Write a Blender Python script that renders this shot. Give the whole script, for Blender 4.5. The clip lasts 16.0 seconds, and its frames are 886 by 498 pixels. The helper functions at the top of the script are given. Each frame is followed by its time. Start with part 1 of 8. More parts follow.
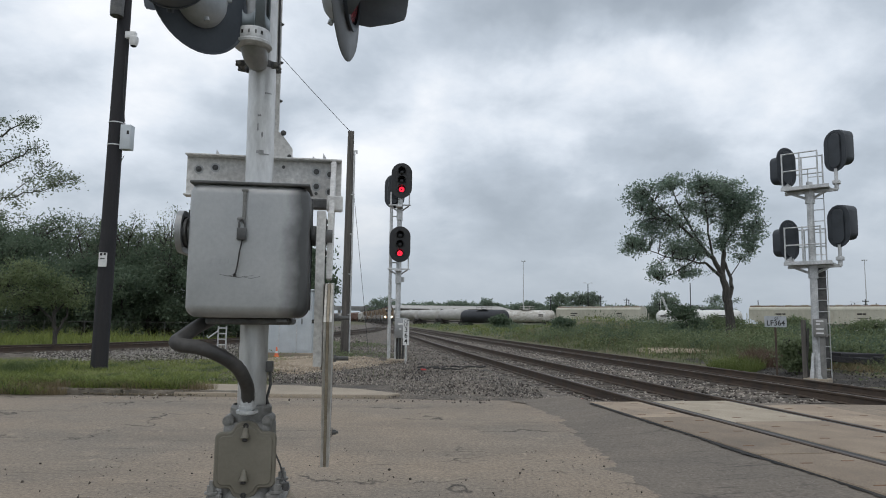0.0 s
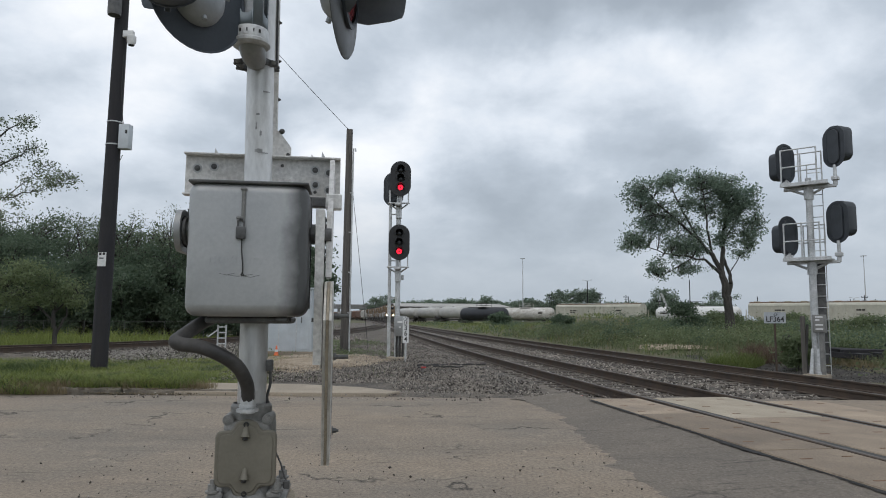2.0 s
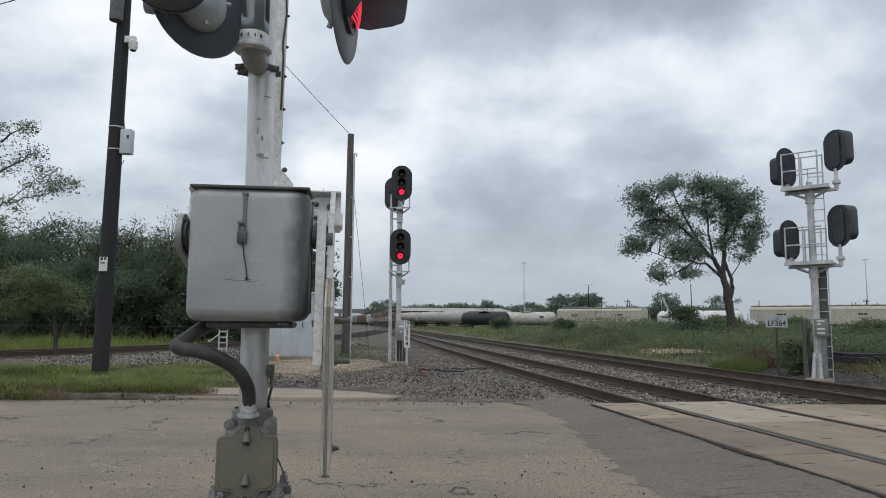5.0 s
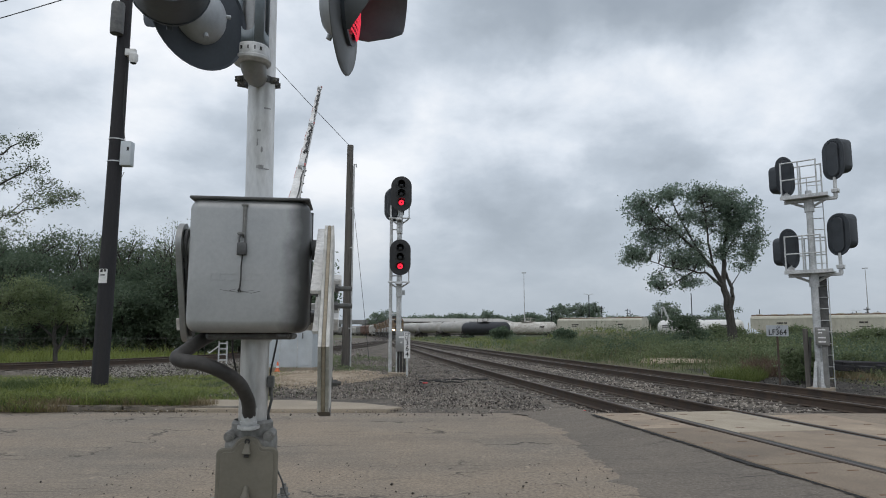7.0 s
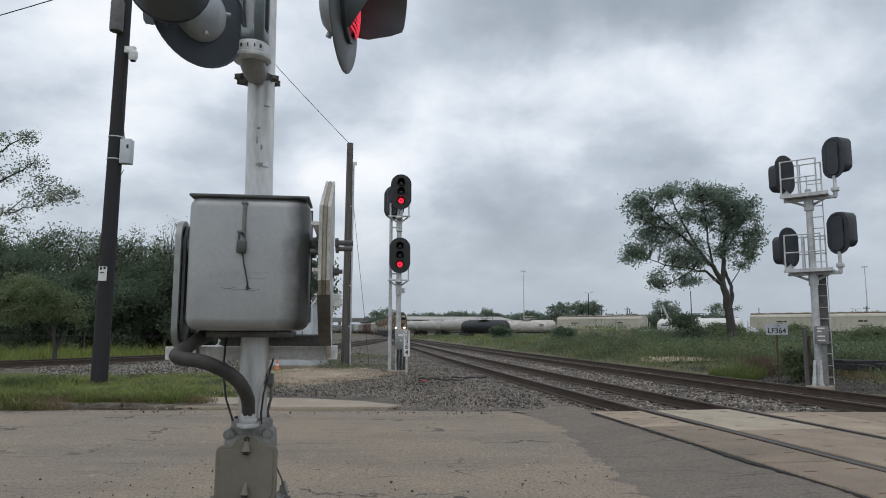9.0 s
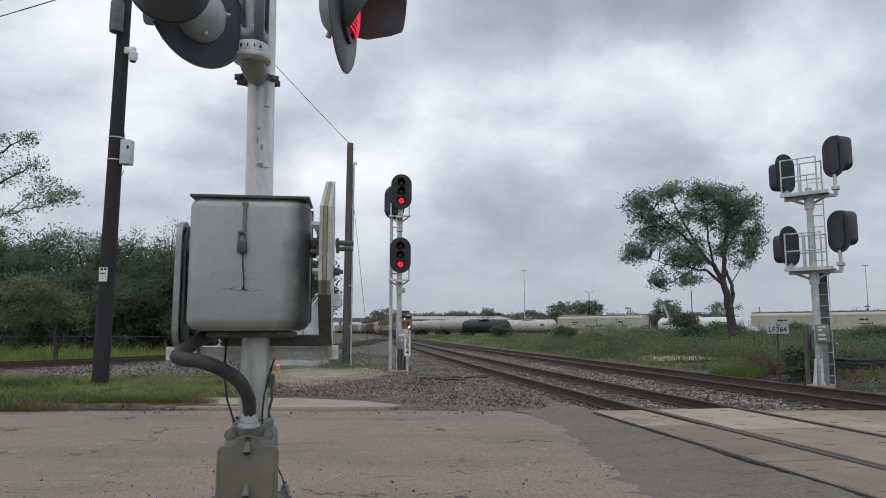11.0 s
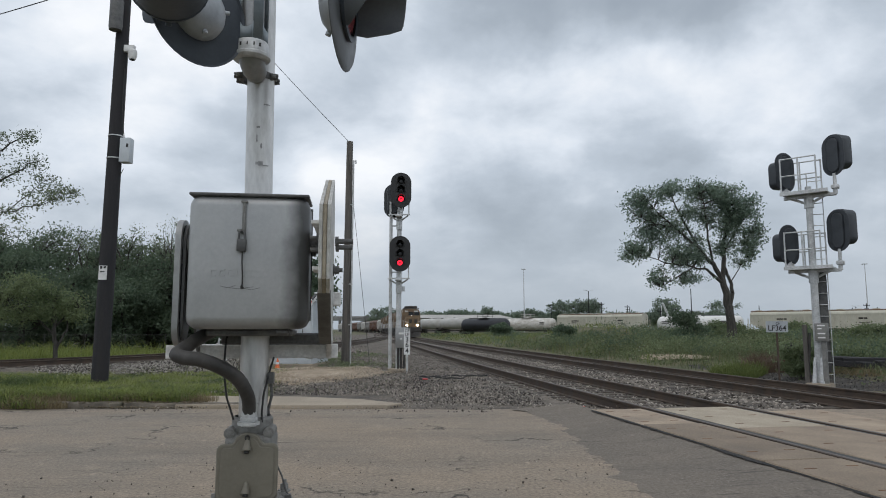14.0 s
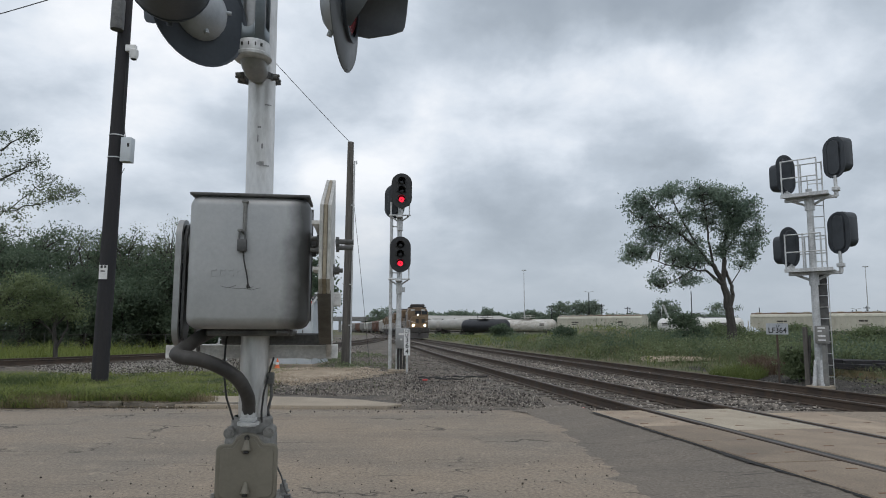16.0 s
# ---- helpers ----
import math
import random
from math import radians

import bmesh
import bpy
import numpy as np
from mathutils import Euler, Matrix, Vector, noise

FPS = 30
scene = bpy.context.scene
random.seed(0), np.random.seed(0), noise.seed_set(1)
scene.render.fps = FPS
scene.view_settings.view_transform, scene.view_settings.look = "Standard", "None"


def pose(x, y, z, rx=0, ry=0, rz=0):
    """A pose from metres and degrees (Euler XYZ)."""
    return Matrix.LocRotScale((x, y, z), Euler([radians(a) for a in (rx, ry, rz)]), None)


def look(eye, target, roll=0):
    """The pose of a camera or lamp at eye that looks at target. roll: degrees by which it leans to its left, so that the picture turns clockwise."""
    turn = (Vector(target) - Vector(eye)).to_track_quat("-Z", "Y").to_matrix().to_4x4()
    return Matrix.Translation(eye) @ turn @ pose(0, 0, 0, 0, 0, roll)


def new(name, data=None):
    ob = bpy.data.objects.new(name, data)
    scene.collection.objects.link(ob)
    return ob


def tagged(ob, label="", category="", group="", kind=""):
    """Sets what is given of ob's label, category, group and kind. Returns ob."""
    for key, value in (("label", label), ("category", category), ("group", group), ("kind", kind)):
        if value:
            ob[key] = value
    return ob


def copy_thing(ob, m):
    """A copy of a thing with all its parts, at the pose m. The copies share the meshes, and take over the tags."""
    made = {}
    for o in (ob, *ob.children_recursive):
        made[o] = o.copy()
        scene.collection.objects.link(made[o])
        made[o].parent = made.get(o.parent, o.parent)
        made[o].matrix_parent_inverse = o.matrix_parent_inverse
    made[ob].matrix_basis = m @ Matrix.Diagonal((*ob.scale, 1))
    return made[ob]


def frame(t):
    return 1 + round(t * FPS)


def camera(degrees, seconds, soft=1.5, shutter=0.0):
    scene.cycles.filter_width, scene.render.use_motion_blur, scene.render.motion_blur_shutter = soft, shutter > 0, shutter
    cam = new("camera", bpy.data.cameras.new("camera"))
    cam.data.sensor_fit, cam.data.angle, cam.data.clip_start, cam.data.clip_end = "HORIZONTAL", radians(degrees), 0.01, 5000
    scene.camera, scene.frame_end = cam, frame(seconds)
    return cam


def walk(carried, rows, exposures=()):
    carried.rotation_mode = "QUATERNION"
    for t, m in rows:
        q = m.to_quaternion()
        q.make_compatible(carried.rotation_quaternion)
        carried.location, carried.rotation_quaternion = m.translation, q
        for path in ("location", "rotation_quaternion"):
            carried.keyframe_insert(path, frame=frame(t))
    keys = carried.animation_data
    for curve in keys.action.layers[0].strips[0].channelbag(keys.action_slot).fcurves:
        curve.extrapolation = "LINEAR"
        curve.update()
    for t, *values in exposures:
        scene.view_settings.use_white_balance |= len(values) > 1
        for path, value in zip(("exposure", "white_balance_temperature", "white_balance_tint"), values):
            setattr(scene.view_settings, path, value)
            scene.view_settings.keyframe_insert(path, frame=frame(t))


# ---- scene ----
cam = camera(66.316, 16.0, soft=1.0)
EYE = (0.0, 0.0, 1.30)
# seconds, tilt, lean, turn in degrees: a phone held still by hand
PATH = [
    (0.0, 5.995, -0.686, -0.005),
    (0.5, 5.966, -0.572, -0.017),
    (1.0, 5.863, -0.384, -0.025),
    (1.5, 5.805, -0.310, -0.042),
    (2.0, 5.814, -0.394, -0.037),
    (2.5, 5.830, -0.501, -0.052),
    (3.0, 5.806, -0.656, -0.053),
    (3.5, 5.895, -0.751, -0.047),
    (4.0, 5.990, -0.657, -0.007),
    (6.5, 6.796, -0.050, 0.083),
    (7.0, 7.059, -0.062, 0.086),
    (7.5, 7.097, -0.088, 0.102),
    (8.0, 6.988, -0.158, 0.064),
    (8.5, 6.969, -0.108, 0.054),
    (9.0, 6.900, -0.134, 0.048),
    (11.5, 6.878, 0.065, 0.106),
    (12.0, 6.928, 0.074, 0.099),
    (12.5, 7.046, -0.024, 0.154),
    (13.0, 6.875, -0.051, 0.097),
    (13.5, 6.811, 0.037, 0.073),
    (14.0, 6.751, -0.000, 0.069),
    (14.5, 6.681, 0.007, 0.063),
    (15.0, 6.635, -0.062, 0.035),
    (15.5, 6.683, -0.130, 0.052),
    (16.0, 6.821, -0.236, 0.077),
]
walk(cam, [(t, pose(*EYE, 90 + p, r, y)) for t, p, r, y in PATH], [(0.0, 0.04), (4.2, 0.04), (6.3, 0.0), (16.0, 0.0)])

# ---- world and light: bright overcast noon ----
def make_world():
    w = bpy.data.worlds.new("overcast_sky")
    scene.world = w
    w.use_nodes = True
    nt = w.node_tree
    nt.nodes.clear()
    N, L = nt.nodes.new, nt.links.new

    def math_node(op, a, b=None):
        n = N("ShaderNodeMath")
        n.operation = op
        for i, v in enumerate((a, b)):
            if v is None:
                continue
            if isinstance(v, (int, float)):
                n.inputs[i].default_value = v
            else:
                L(v, n.inputs[i])
        return n.outputs[0]

    def noise_node(vec, scale, detail, rough, dist=0.0):
        n = N("ShaderNodeTexNoise")
        n.inputs["Scale"].default_value = scale
        n.inputs["Detail"].default_value = detail
        n.inputs["Roughness"].default_value = rough
        n.inputs["Distortion"].default_value = dist
        L(vec, n.inputs["Vector"])
        return n.outputs["Fac"]

    sky = N("ShaderNodeTexSky")
    sky.sky_type = "NISHITA"
    sky.sun_disc = False
    sky.sun_elevation = radians(SUN_HEIGHT)
    sky.sun_rotation = radians(SUN_TURN)
    sky.air_density, sky.dust_density, sky.ozone_density = 1.2, 3.0, 1.0

    # the cloud deck: a plane of cloud over the place, seen in perspective
    co = N("ShaderNodeTexCoord").outputs["Generated"]
    sep = N("ShaderNodeSeparateXYZ")
    L(co, sep.inputs[0])
    up = math_node("MAXIMUM", sep.outputs["Z"], 0.0)
    low = math_node("ADD", up, 0.42)
    com = N("ShaderNodeCombineXYZ")
    L(math_node("SUBTRACT", math_node("DIVIDE", sep.outputs["X"], low), 0.30), com.inputs[0])
    L(math_node("SUBTRACT", math_node("DIVIDE", sep.outputs["Y"], low), 0.05), com.inputs[1])
    com.inputs[2].default_value = CLOUD_SEED
    big = noise_node(com.outputs[0], 1.5, 3.0, 0.50, 0.2)
    puff = noise_node(com.outputs[0], 3.9, 8.0, 0.56, 0.15)
    fine = noise_node(com.outputs[0], 7.0, 5.0, 0.55)
    fac = math_node("ADD", math_node("MULTIPLY", big, 0.20), math_node("MULTIPLY", puff, 0.34))
    fac = math_node("ADD", math_node("ADD", fac, 0.212), math_node("MULTIPLY", fine, 0.09))
    # the larger cloud masses, their rims torn by noise
    torn = N("ShaderNodeTexNoise")
    torn.inputs["Scale"].default_value, torn.inputs["Detail"].default_value = 5.0, 5.0
    L(co, torn.inputs["Vector"])
    shift = N("ShaderNodeVectorMath")
    shift.operation = "MULTIPLY_ADD"
    shift.inputs[1].default_value, shift.inputs[2].default_value = (0.24, 0.24, 0.24), (-0.12, -0.12, -0.12)
    L(torn.outputs["Color"], shift.inputs[0])
    ragged = N("ShaderNodeVectorMath")
    L(co, ragged.inputs[0])
    L(shift.outputs[0], ragged.inputs[1])
    for az, el, wide, gain in CLOUD_MASSES:
        away = N("ShaderNodeVectorMath")
        away.operation = "DISTANCE"
        away.inputs[1].default_value = (math.sin(radians(az)) * math.cos(radians(el)), math.cos(radians(az)) * math.cos(radians(el)), math.sin(radians(el)))
        L(ragged.outputs[0], away.inputs[0])
        lobe = N("ShaderNodeMapRange")
        lobe.interpolation_type = "SMOOTHSTEP"
        lobe.inputs["From Min"].default_value, lobe.inputs["From Max"].default_value = 0.0, radians(wide * 1.7)
        lobe.inputs["To Min"].default_value, lobe.inputs["To Max"].default_value = gain, 0.0
        L(away.outputs["Value"], lobe.inputs["Value"])
        fac = math_node("ADD", fac, lobe.outputs["Result"])
    ramp = N("ShaderNodeValToRGB")
    stops = CLOUD_STOPS
    while len(ramp.color_ramp.elements) < len(stops):
        ramp.color_ramp.elements.new(0.5)
    for e, (p, c) in zip(ramp.color_ramp.elements, stops):
        e.position, e.color = p, (*c, 1)
    L(fac, ramp.inputs[0])
    # far cloud near the horizon runs together to an even grey
    hz = N("ShaderNodeMapRange")
    hz.inputs["From Min"].default_value, hz.inputs["From Max"].default_value = 0.0, 0.22
    L(sep.outputs["Z"], hz.inputs["Value"])
    veil = N("ShaderNodeMix")
    veil.data_type = "RGBA"
    veil.inputs["A"].default_value = (*HORIZON, 1)
    L(hz.outputs["Result"], veil.inputs["Factor"])
    L(ramp.outputs["Color"], veil.inputs["B"])
    bright = N("ShaderNodeBackground")
    bright.inputs["Strength"].default_value = CLOUD_GAIN
    L(veil.outputs["Result"], bright.inputs["Color"])
    blue = N("ShaderNodeBackground")
    blue.inputs["Strength"].default_value = 0.06
    L(sky.outputs["Color"], blue.inputs["Color"])
    both = N("ShaderNodeMixShader")
    both.inputs["Fac"].default_value = 0.94
    L(blue.outputs[0], both.inputs[1])
    L(bright.outputs[0], both.inputs[2])
    L(both.outputs[0], N("ShaderNodeOutputWorld").inputs["Surface"])


SUN_HEIGHT, SUN_TURN = 62, 200
# azimuth and height in degrees, breadth, how much thinner (+) or thicker (-) the cloud is
CLOUD_MASSES = [(-23.8, 21.0, 9, 0.09), (-29, 25, 8, 0.03), (-21, 14.0, 5, -0.09), (-28.6, 15, 5, -0.04), (-14, 15, 5, -0.06), (-7.8, 13.5, 5, 0.08), (-10.6, 18.4, 5, -0.03), (-5, 21, 7, -0.06),
                (2, 27, 7, -0.03), (9.3, 27.5, 8, -0.15), (17, 27.3, 8, -0.15), (24, 27.5, 7, -0.10), (31, 27, 9, -0.12), (10.2, 17.5, 6, 0.12), (26, 20.0, 7, 0.13), (18.5, 22, 6, -0.03), (18, 17, 6, 0.04), (6, 11.5, 8, -0.10), (9.5, 11.5, 5, -0.05),
                (15, 12.5, 6, -0.06), (23, 10, 8, -0.05), (31, 16, 6, -0.05), (-2, 15.5, 5, 0.03), (2, 19, 5, 0.03)]
CLOUD_SEED = 3.7
CLOUD_GAIN = 1.0
HORIZON = (0.435, 0.495, 0.562)
CLOUD_STOPS = [(0.26, (0.33, 0.385, 0.455)), (0.37, (0.41, 0.470, 0.543)), (0.46, (0.545, 0.615, 0.702)), (0.54, (0.755, 0.822, 0.910)), (0.63, (0.99, 1.02, 1.065))]
make_world()

sun_data = bpy.data.lights.new("sun", "SUN")
sun_data.energy, sun_data.angle, sun_data.color = 0.52, radians(40), (1.0, 0.925, 0.83)
sun = new("sun", sun_data)
# the sky's turn runs clockwise from +Y
sun.matrix_world = look((0, 0, 60), (0 - 60 * math.sin(radians(SUN_TURN)) / math.tan(radians(SUN_HEIGHT)),
                                     0 - 60 * math.cos(radians(SUN_TURN)) / math.tan(radians(SUN_HEIGHT)), 0))
scene.view_settings.exposure = 0.0

# ---- materials ----
def surf(name, c1, c2, scale=3.0, rough=0.7, metal=0.0, bump=0.15, fine=40.0, stain=None, stain_amount=0.35,
         stretch=(1, 1, 1), vary=0.0, spec=0.5, bump_size=0.01, stain_scale=0.6, fine_amount=0.25, low=0.38, high=0.64):
    """Two colours mixed by broad noise, broken by fine grain, with optional stains; metres."""
    m = bpy.data.materials.new(name)
    m.use_nodes = True
    nt = m.node_tree
    N, L = nt.nodes.new, nt.links.new
    b = nt.nodes["Principled BSDF"]
    tc = N("ShaderNodeTexCoord")
    mp = N("ShaderNodeMapping")
    mp.inputs["Scale"].default_value = stretch
    L(tc.outputs["Object"], mp.inputs["Vector"])

    def noise_fac(sc, detail, lo, hi, rgh=0.55):
        n = N("ShaderNodeTexNoise")
        n.inputs["Scale"].default_value, n.inputs["Detail"].default_value, n.inputs["Roughness"].default_value = sc, detail, rgh
        L(mp.outputs[0], n.inputs["Vector"])
        r = N("ShaderNodeMapRange")
        r.inputs["From Min"].default_value, r.inputs["From Max"].default_value = lo, hi
        L(n.outputs["Fac"], r.inputs["Value"])
        return n.outputs["Fac"], r.outputs["Result"]

    def mix(fac, a, bb, mode="MIX"):
        x = N("ShaderNodeMix")
        x.data_type, x.blend_type = "RGBA", mode
        for sock, v in (("Factor", fac), ("A", a), ("B", bb)):
            if isinstance(v, tuple):
                x.inputs[sock].default_value = (*v, 1)
            elif isinstance(v, float):
                x.inputs[sock].default_value = v
            else:
                L(v, x.inputs[sock])
        return x.outputs["Result"]

    _, f1 = noise_fac(scale, 5.0, low, high)
    raw, f2 = noise_fac(fine, 4.0, 0.3, 0.7, 0.65)
    col = mix(f1, tuple(c1), tuple(c2))
    dark = mix(f2, tuple(1 - fine_amount for _ in range(3)), tuple(1 + fine_amount * 0.6 for _ in range(3)))
    col = mix(1.0, col, dark, "MULTIPLY")
    if stain:
        _, f3 = noise_fac(stain_scale, 6.0, 0.52, 0.72, 0.7)
        amount = N("ShaderNodeMath")
        amount.operation = "MULTIPLY"
        amount.inputs[1].default_value = stain_amount
        L(f3, amount.inputs[0])
        col = mix(amount.outputs[0], col, tuple(stain))
    if vary:
        info = N("ShaderNodeObjectInfo")
        r = N("ShaderNodeMapRange")
        r.inputs["To Min"].default_value, r.inputs["To Max"].default_value = 1 - vary, 1 + vary
        L(info.outputs["Random"], r.inputs["Value"])
        com = N("ShaderNodeCombineColor")
        for i in range(3):
            L(r.outputs["Result"], com.inputs[i])
        col = mix(1.0, col, com.outputs[0], "MULTIPLY")
    L(col, b.inputs["Base Color"])
    rr = N("ShaderNodeMapRange")
    rr.inputs["To Min"].default_value, rr.inputs["To Max"].default_value = max(0.05, rough - 0.1), min(1.0, rough + 0.12)
    L(f1, rr.inputs["Value"])
    L(rr.outputs["Result"], b.inputs["Roughness"])
    b.inputs["Metallic"].default_value = metal
    b.inputs["Specular IOR Level"].default_value = spec
    if bump:
        bp = N("ShaderNodeBump")
        bp.inputs["Strength"].default_value, bp.inputs["Distance"].default_value = bump, bump_size
        L(raw, bp.inputs["Height"])
        L(bp.outputs[0], b.inputs["Normal"])
    return m


def leafy(name, c1, c2, rough=0.55, trans=0.25, spread=0.55, patch=0.5):
    """Leaves and blades, each island its own shade."""
    m = bpy.data.materials.new(name)
    m.use_nodes = True
    nt = m.node_tree
    N, L = nt.nodes.new, nt.links.new
    b = nt.nodes["Principled BSDF"]
    g = N("ShaderNodeNewGeometry")
    n = N("ShaderNodeTexNoise")
    n.inputs["Scale"].default_value, n.inputs["Detail"].default_value = patch, 3.0
    tc = N("ShaderNodeTexCoord")
    L(tc.outputs["Object"], n.inputs["Vector"])
    a = N("ShaderNodeMath")
    a.operation = "MULTIPLY_ADD"
    a.inputs[1].default_value = spread
    L(g.outputs["Random Per Island"], a.inputs[0])
    s = N("ShaderNodeMath")
    s.operation = "MULTIPLY_ADD"
    s.inputs[1].default_value, s.inputs[2].default_value = 1.6, -0.305 - 0.5 * spread
    L(n.outputs["Fac"], s.inputs[0])
    L(s.outputs[0], a.inputs[2])
    x = N("ShaderNodeMix")
    x.data_type = "RGBA"
    x.inputs["A"].default_value, x.inputs["B"].default_value = (*c1, 1), (*c2, 1)
    L(a.outputs[0], x.inputs["Factor"])
    L(x.outputs["Result"], b.inputs["Base Color"])
    b.inputs["Roughness"].default_value = rough
    b.inputs["Specular IOR Level"].default_value = 0.3
    if trans:
        t = N("ShaderNodeBsdfTranslucent")
        L(x.outputs["Result"], t.inputs["Color"])
        ms = N("ShaderNodeMixShader")
        ms.inputs[0].default_value = trans
        L(b.outputs[0], ms.inputs[1])
        L(t.outputs[0], ms.inputs[2])
        L(ms.outputs[0], nt.nodes["Material Output"].inputs["Surface"])
    return m


def glow(name, color, strength):
    m = bpy.data.materials.new(name)
    m.use_nodes = True
    b = m.node_tree.nodes["Principled BSDF"]
    b.inputs["Base Color"].default_value = (*color, 1)
    b.inputs["Emission Color"].default_value = (*color, 1)
    b.inputs["Emission Strength"].default_value = strength
    b.inputs["Roughness"].default_value = 0.3
    return m


def road_material(name, warm, cool, dark, speck=0.5, cracks=0.5):
    """Old asphalt: broad brown and grey drifts, tyre-darkened bands along x, aggregate speckle, thin cracks."""
    m = bpy.data.materials.new(name)
    m.use_nodes = True
    nt = m.node_tree
    N, L = nt.nodes.new, nt.links.new
    b = nt.nodes["Principled BSDF"]
    tc = N("ShaderNodeTexCoord").outputs["Object"]

    def mapped(scale):
        mp = N("ShaderNodeMapping")
        mp.inputs["Scale"].default_value = scale
        L(tc, mp.inputs["Vector"])
        return mp.outputs[0]

    def fac(vec, sc, detail, lo, hi, rgh=0.6):
        n = N("ShaderNodeTexNoise")
        n.inputs["Scale"].default_value, n.inputs["Detail"].default_value, n.inputs["Roughness"].default_value = sc, detail, rgh
        L(vec, n.inputs["Vector"])
        r = N("ShaderNodeMapRange")
        r.inputs["From Min"].default_value, r.inputs["From Max"].default_value = lo, hi
        L(n.outputs["Fac"], r.inputs["Value"])
        return r.outputs["Result"]

    def mix(f, a, bb, mode="MIX"):
        x = N("ShaderNodeMix")
        x.data_type, x.blend_type = "RGBA", mode
        for sock, v in (("Factor", f), ("A", a), ("B", bb)):
            if isinstance(v, tuple):
                x.inputs[sock].default_value = (*v, 1)
            elif isinstance(v, (int, float)):
                x.inputs[sock].default_value = v
            else:
                L(v, x.inputs[sock])
        return x.outputs["Result"]

    def mul(a, k):
        n = N("ShaderNodeMath")
        n.operation = "MULTIPLY"
        L(a, n.inputs[0])
        if isinstance(k, float):
            n.inputs[1].default_value = k
        else:
            L(k, n.inputs[1])
        return n.outputs[0]

    one = mapped((1, 1, 1))
    col = mix(fac(one, 0.35, 5, 0.40, 0.62), warm, cool)
    col = mix(mul(fac(mapped((0.22, 1.0, 1)), 0.9, 6, 0.46, 0.74), 0.5), col, dark)
    col = mix(mul(fac(one, 2.6, 6, 0.55, 0.72, 0.7), 0.45), col, tuple(c * 1.35 for c in warm))
    grain = fac(one, 34.0, 5, 0.30, 0.70, 0.75)
    col = mix(speck, col, mix(grain, (0.45, 0.44, 0.43), (1.45, 1.43, 1.38)), "MULTIPLY")
    # worn stones in the surface: pale and dark chips, in drifts
    chip = N("ShaderNodeTexVoronoi")
    chip.inputs["Scale"].default_value = 46.0
    L(one, chip.inputs["Vector"])
    size = N("ShaderNodeMapRange")
    size.inputs["From Min"].default_value, size.inputs["From Max"].default_value = 0.18, 0.30
    size.inputs["To Min"].default_value, size.inputs["To Max"].default_value = 1.0, 0.0
    L(chip.outputs["Distance"], size.inputs["Value"])
    drift = fac(one, 0.9, 4, 0.40, 0.66)
    hue = N("ShaderNodeSeparateColor")
    L(chip.outputs["Color"], hue.inputs[0])
    pick = N("ShaderNodeMath")
    pick.operation = "GREATER_THAN"
    pick.inputs[1].default_value = 0.62
    L(hue.outputs[0], pick.inputs[0])
    chips = mul(mul(size.outputs["Result"], pick.outputs[0]), drift)
    col = mix(mul(chips, 0.8), col, mix(hue.outputs[1], (0.09, 0.082, 0.075), (0.47, 0.43, 0.38)))
    # tar-dark worn streaks across the lane
    col = mix(mul(fac(mapped((0.5, 1.6, 1)), 1.1, 7, 0.58, 0.74, 0.75), 0.42), col, tuple(c * 0.85 for c in dark))
    # thin scrapes drawn along the lane
    col = mix(mul(mul(fac(mapped((0.8, 11.0, 1)), 1.3, 5, 0.60, 0.68, 0.6), fac(one, 0.55, 3, 0.46, 0.60)), 0.75), col, tuple(c * 0.55 for c in dark))
    col = mix(mul(mul(fac(mapped((4.0, 1.6, 1)), 1.7, 6, 0.62, 0.70, 0.6), fac(one, 0.8, 3, 0.48, 0.60)), 0.5), col, tuple(min(1, c * 1.6) for c in warm))
    v = N("ShaderNodeTexVoronoi")
    v.feature = "DISTANCE_TO_EDGE"
    v.inputs["Scale"].default_value = 0.55
    warp = N("ShaderNodeVectorMath")
    warp.operation = "ADD"
    wn = N("ShaderNodeTexNoise")
    wn.inputs["Scale"].default_value, wn.inputs["Detail"].default_value = 1.8, 5
    L(one, wn.inputs["Vector"])
    L(mapped((0.55, 1.3, 1)), warp.inputs[0])
    L(wn.outputs["Color"], warp.inputs[1])
    L(warp.outputs[0], v.inputs["Vector"])
    r = N("ShaderNodeMapRange")
    r.inputs["From Min"].default_value, r.inputs["From Max"].default_value = 0.0, 0.014
    r.inputs["To Min"].default_value, r.inputs["To Max"].default_value = 1.0, 0.0
    L(v.outputs["Distance"], r.inputs["Value"])
    line = mul(mul(r.outputs["Result"], fac(one, 0.7, 3, 0.47, 0.58)), cracks)
    col = mix(line, col, tuple(c * 0.35 for c in dark))
    L(col, b.inputs["Base Color"])
    b.inputs["Roughness"].default_value = 0.93
    b.inputs["Specular IOR Level"].default_value = 0.25
    bp = N("ShaderNodeBump")
    bp.inputs["Strength"].default_value, bp.inputs["Distance"].default_value = 0.6, 0.006
    L(grain, bp.inputs["Height"])
    L(bp.outputs[0], b.inputs["Normal"])
    return m


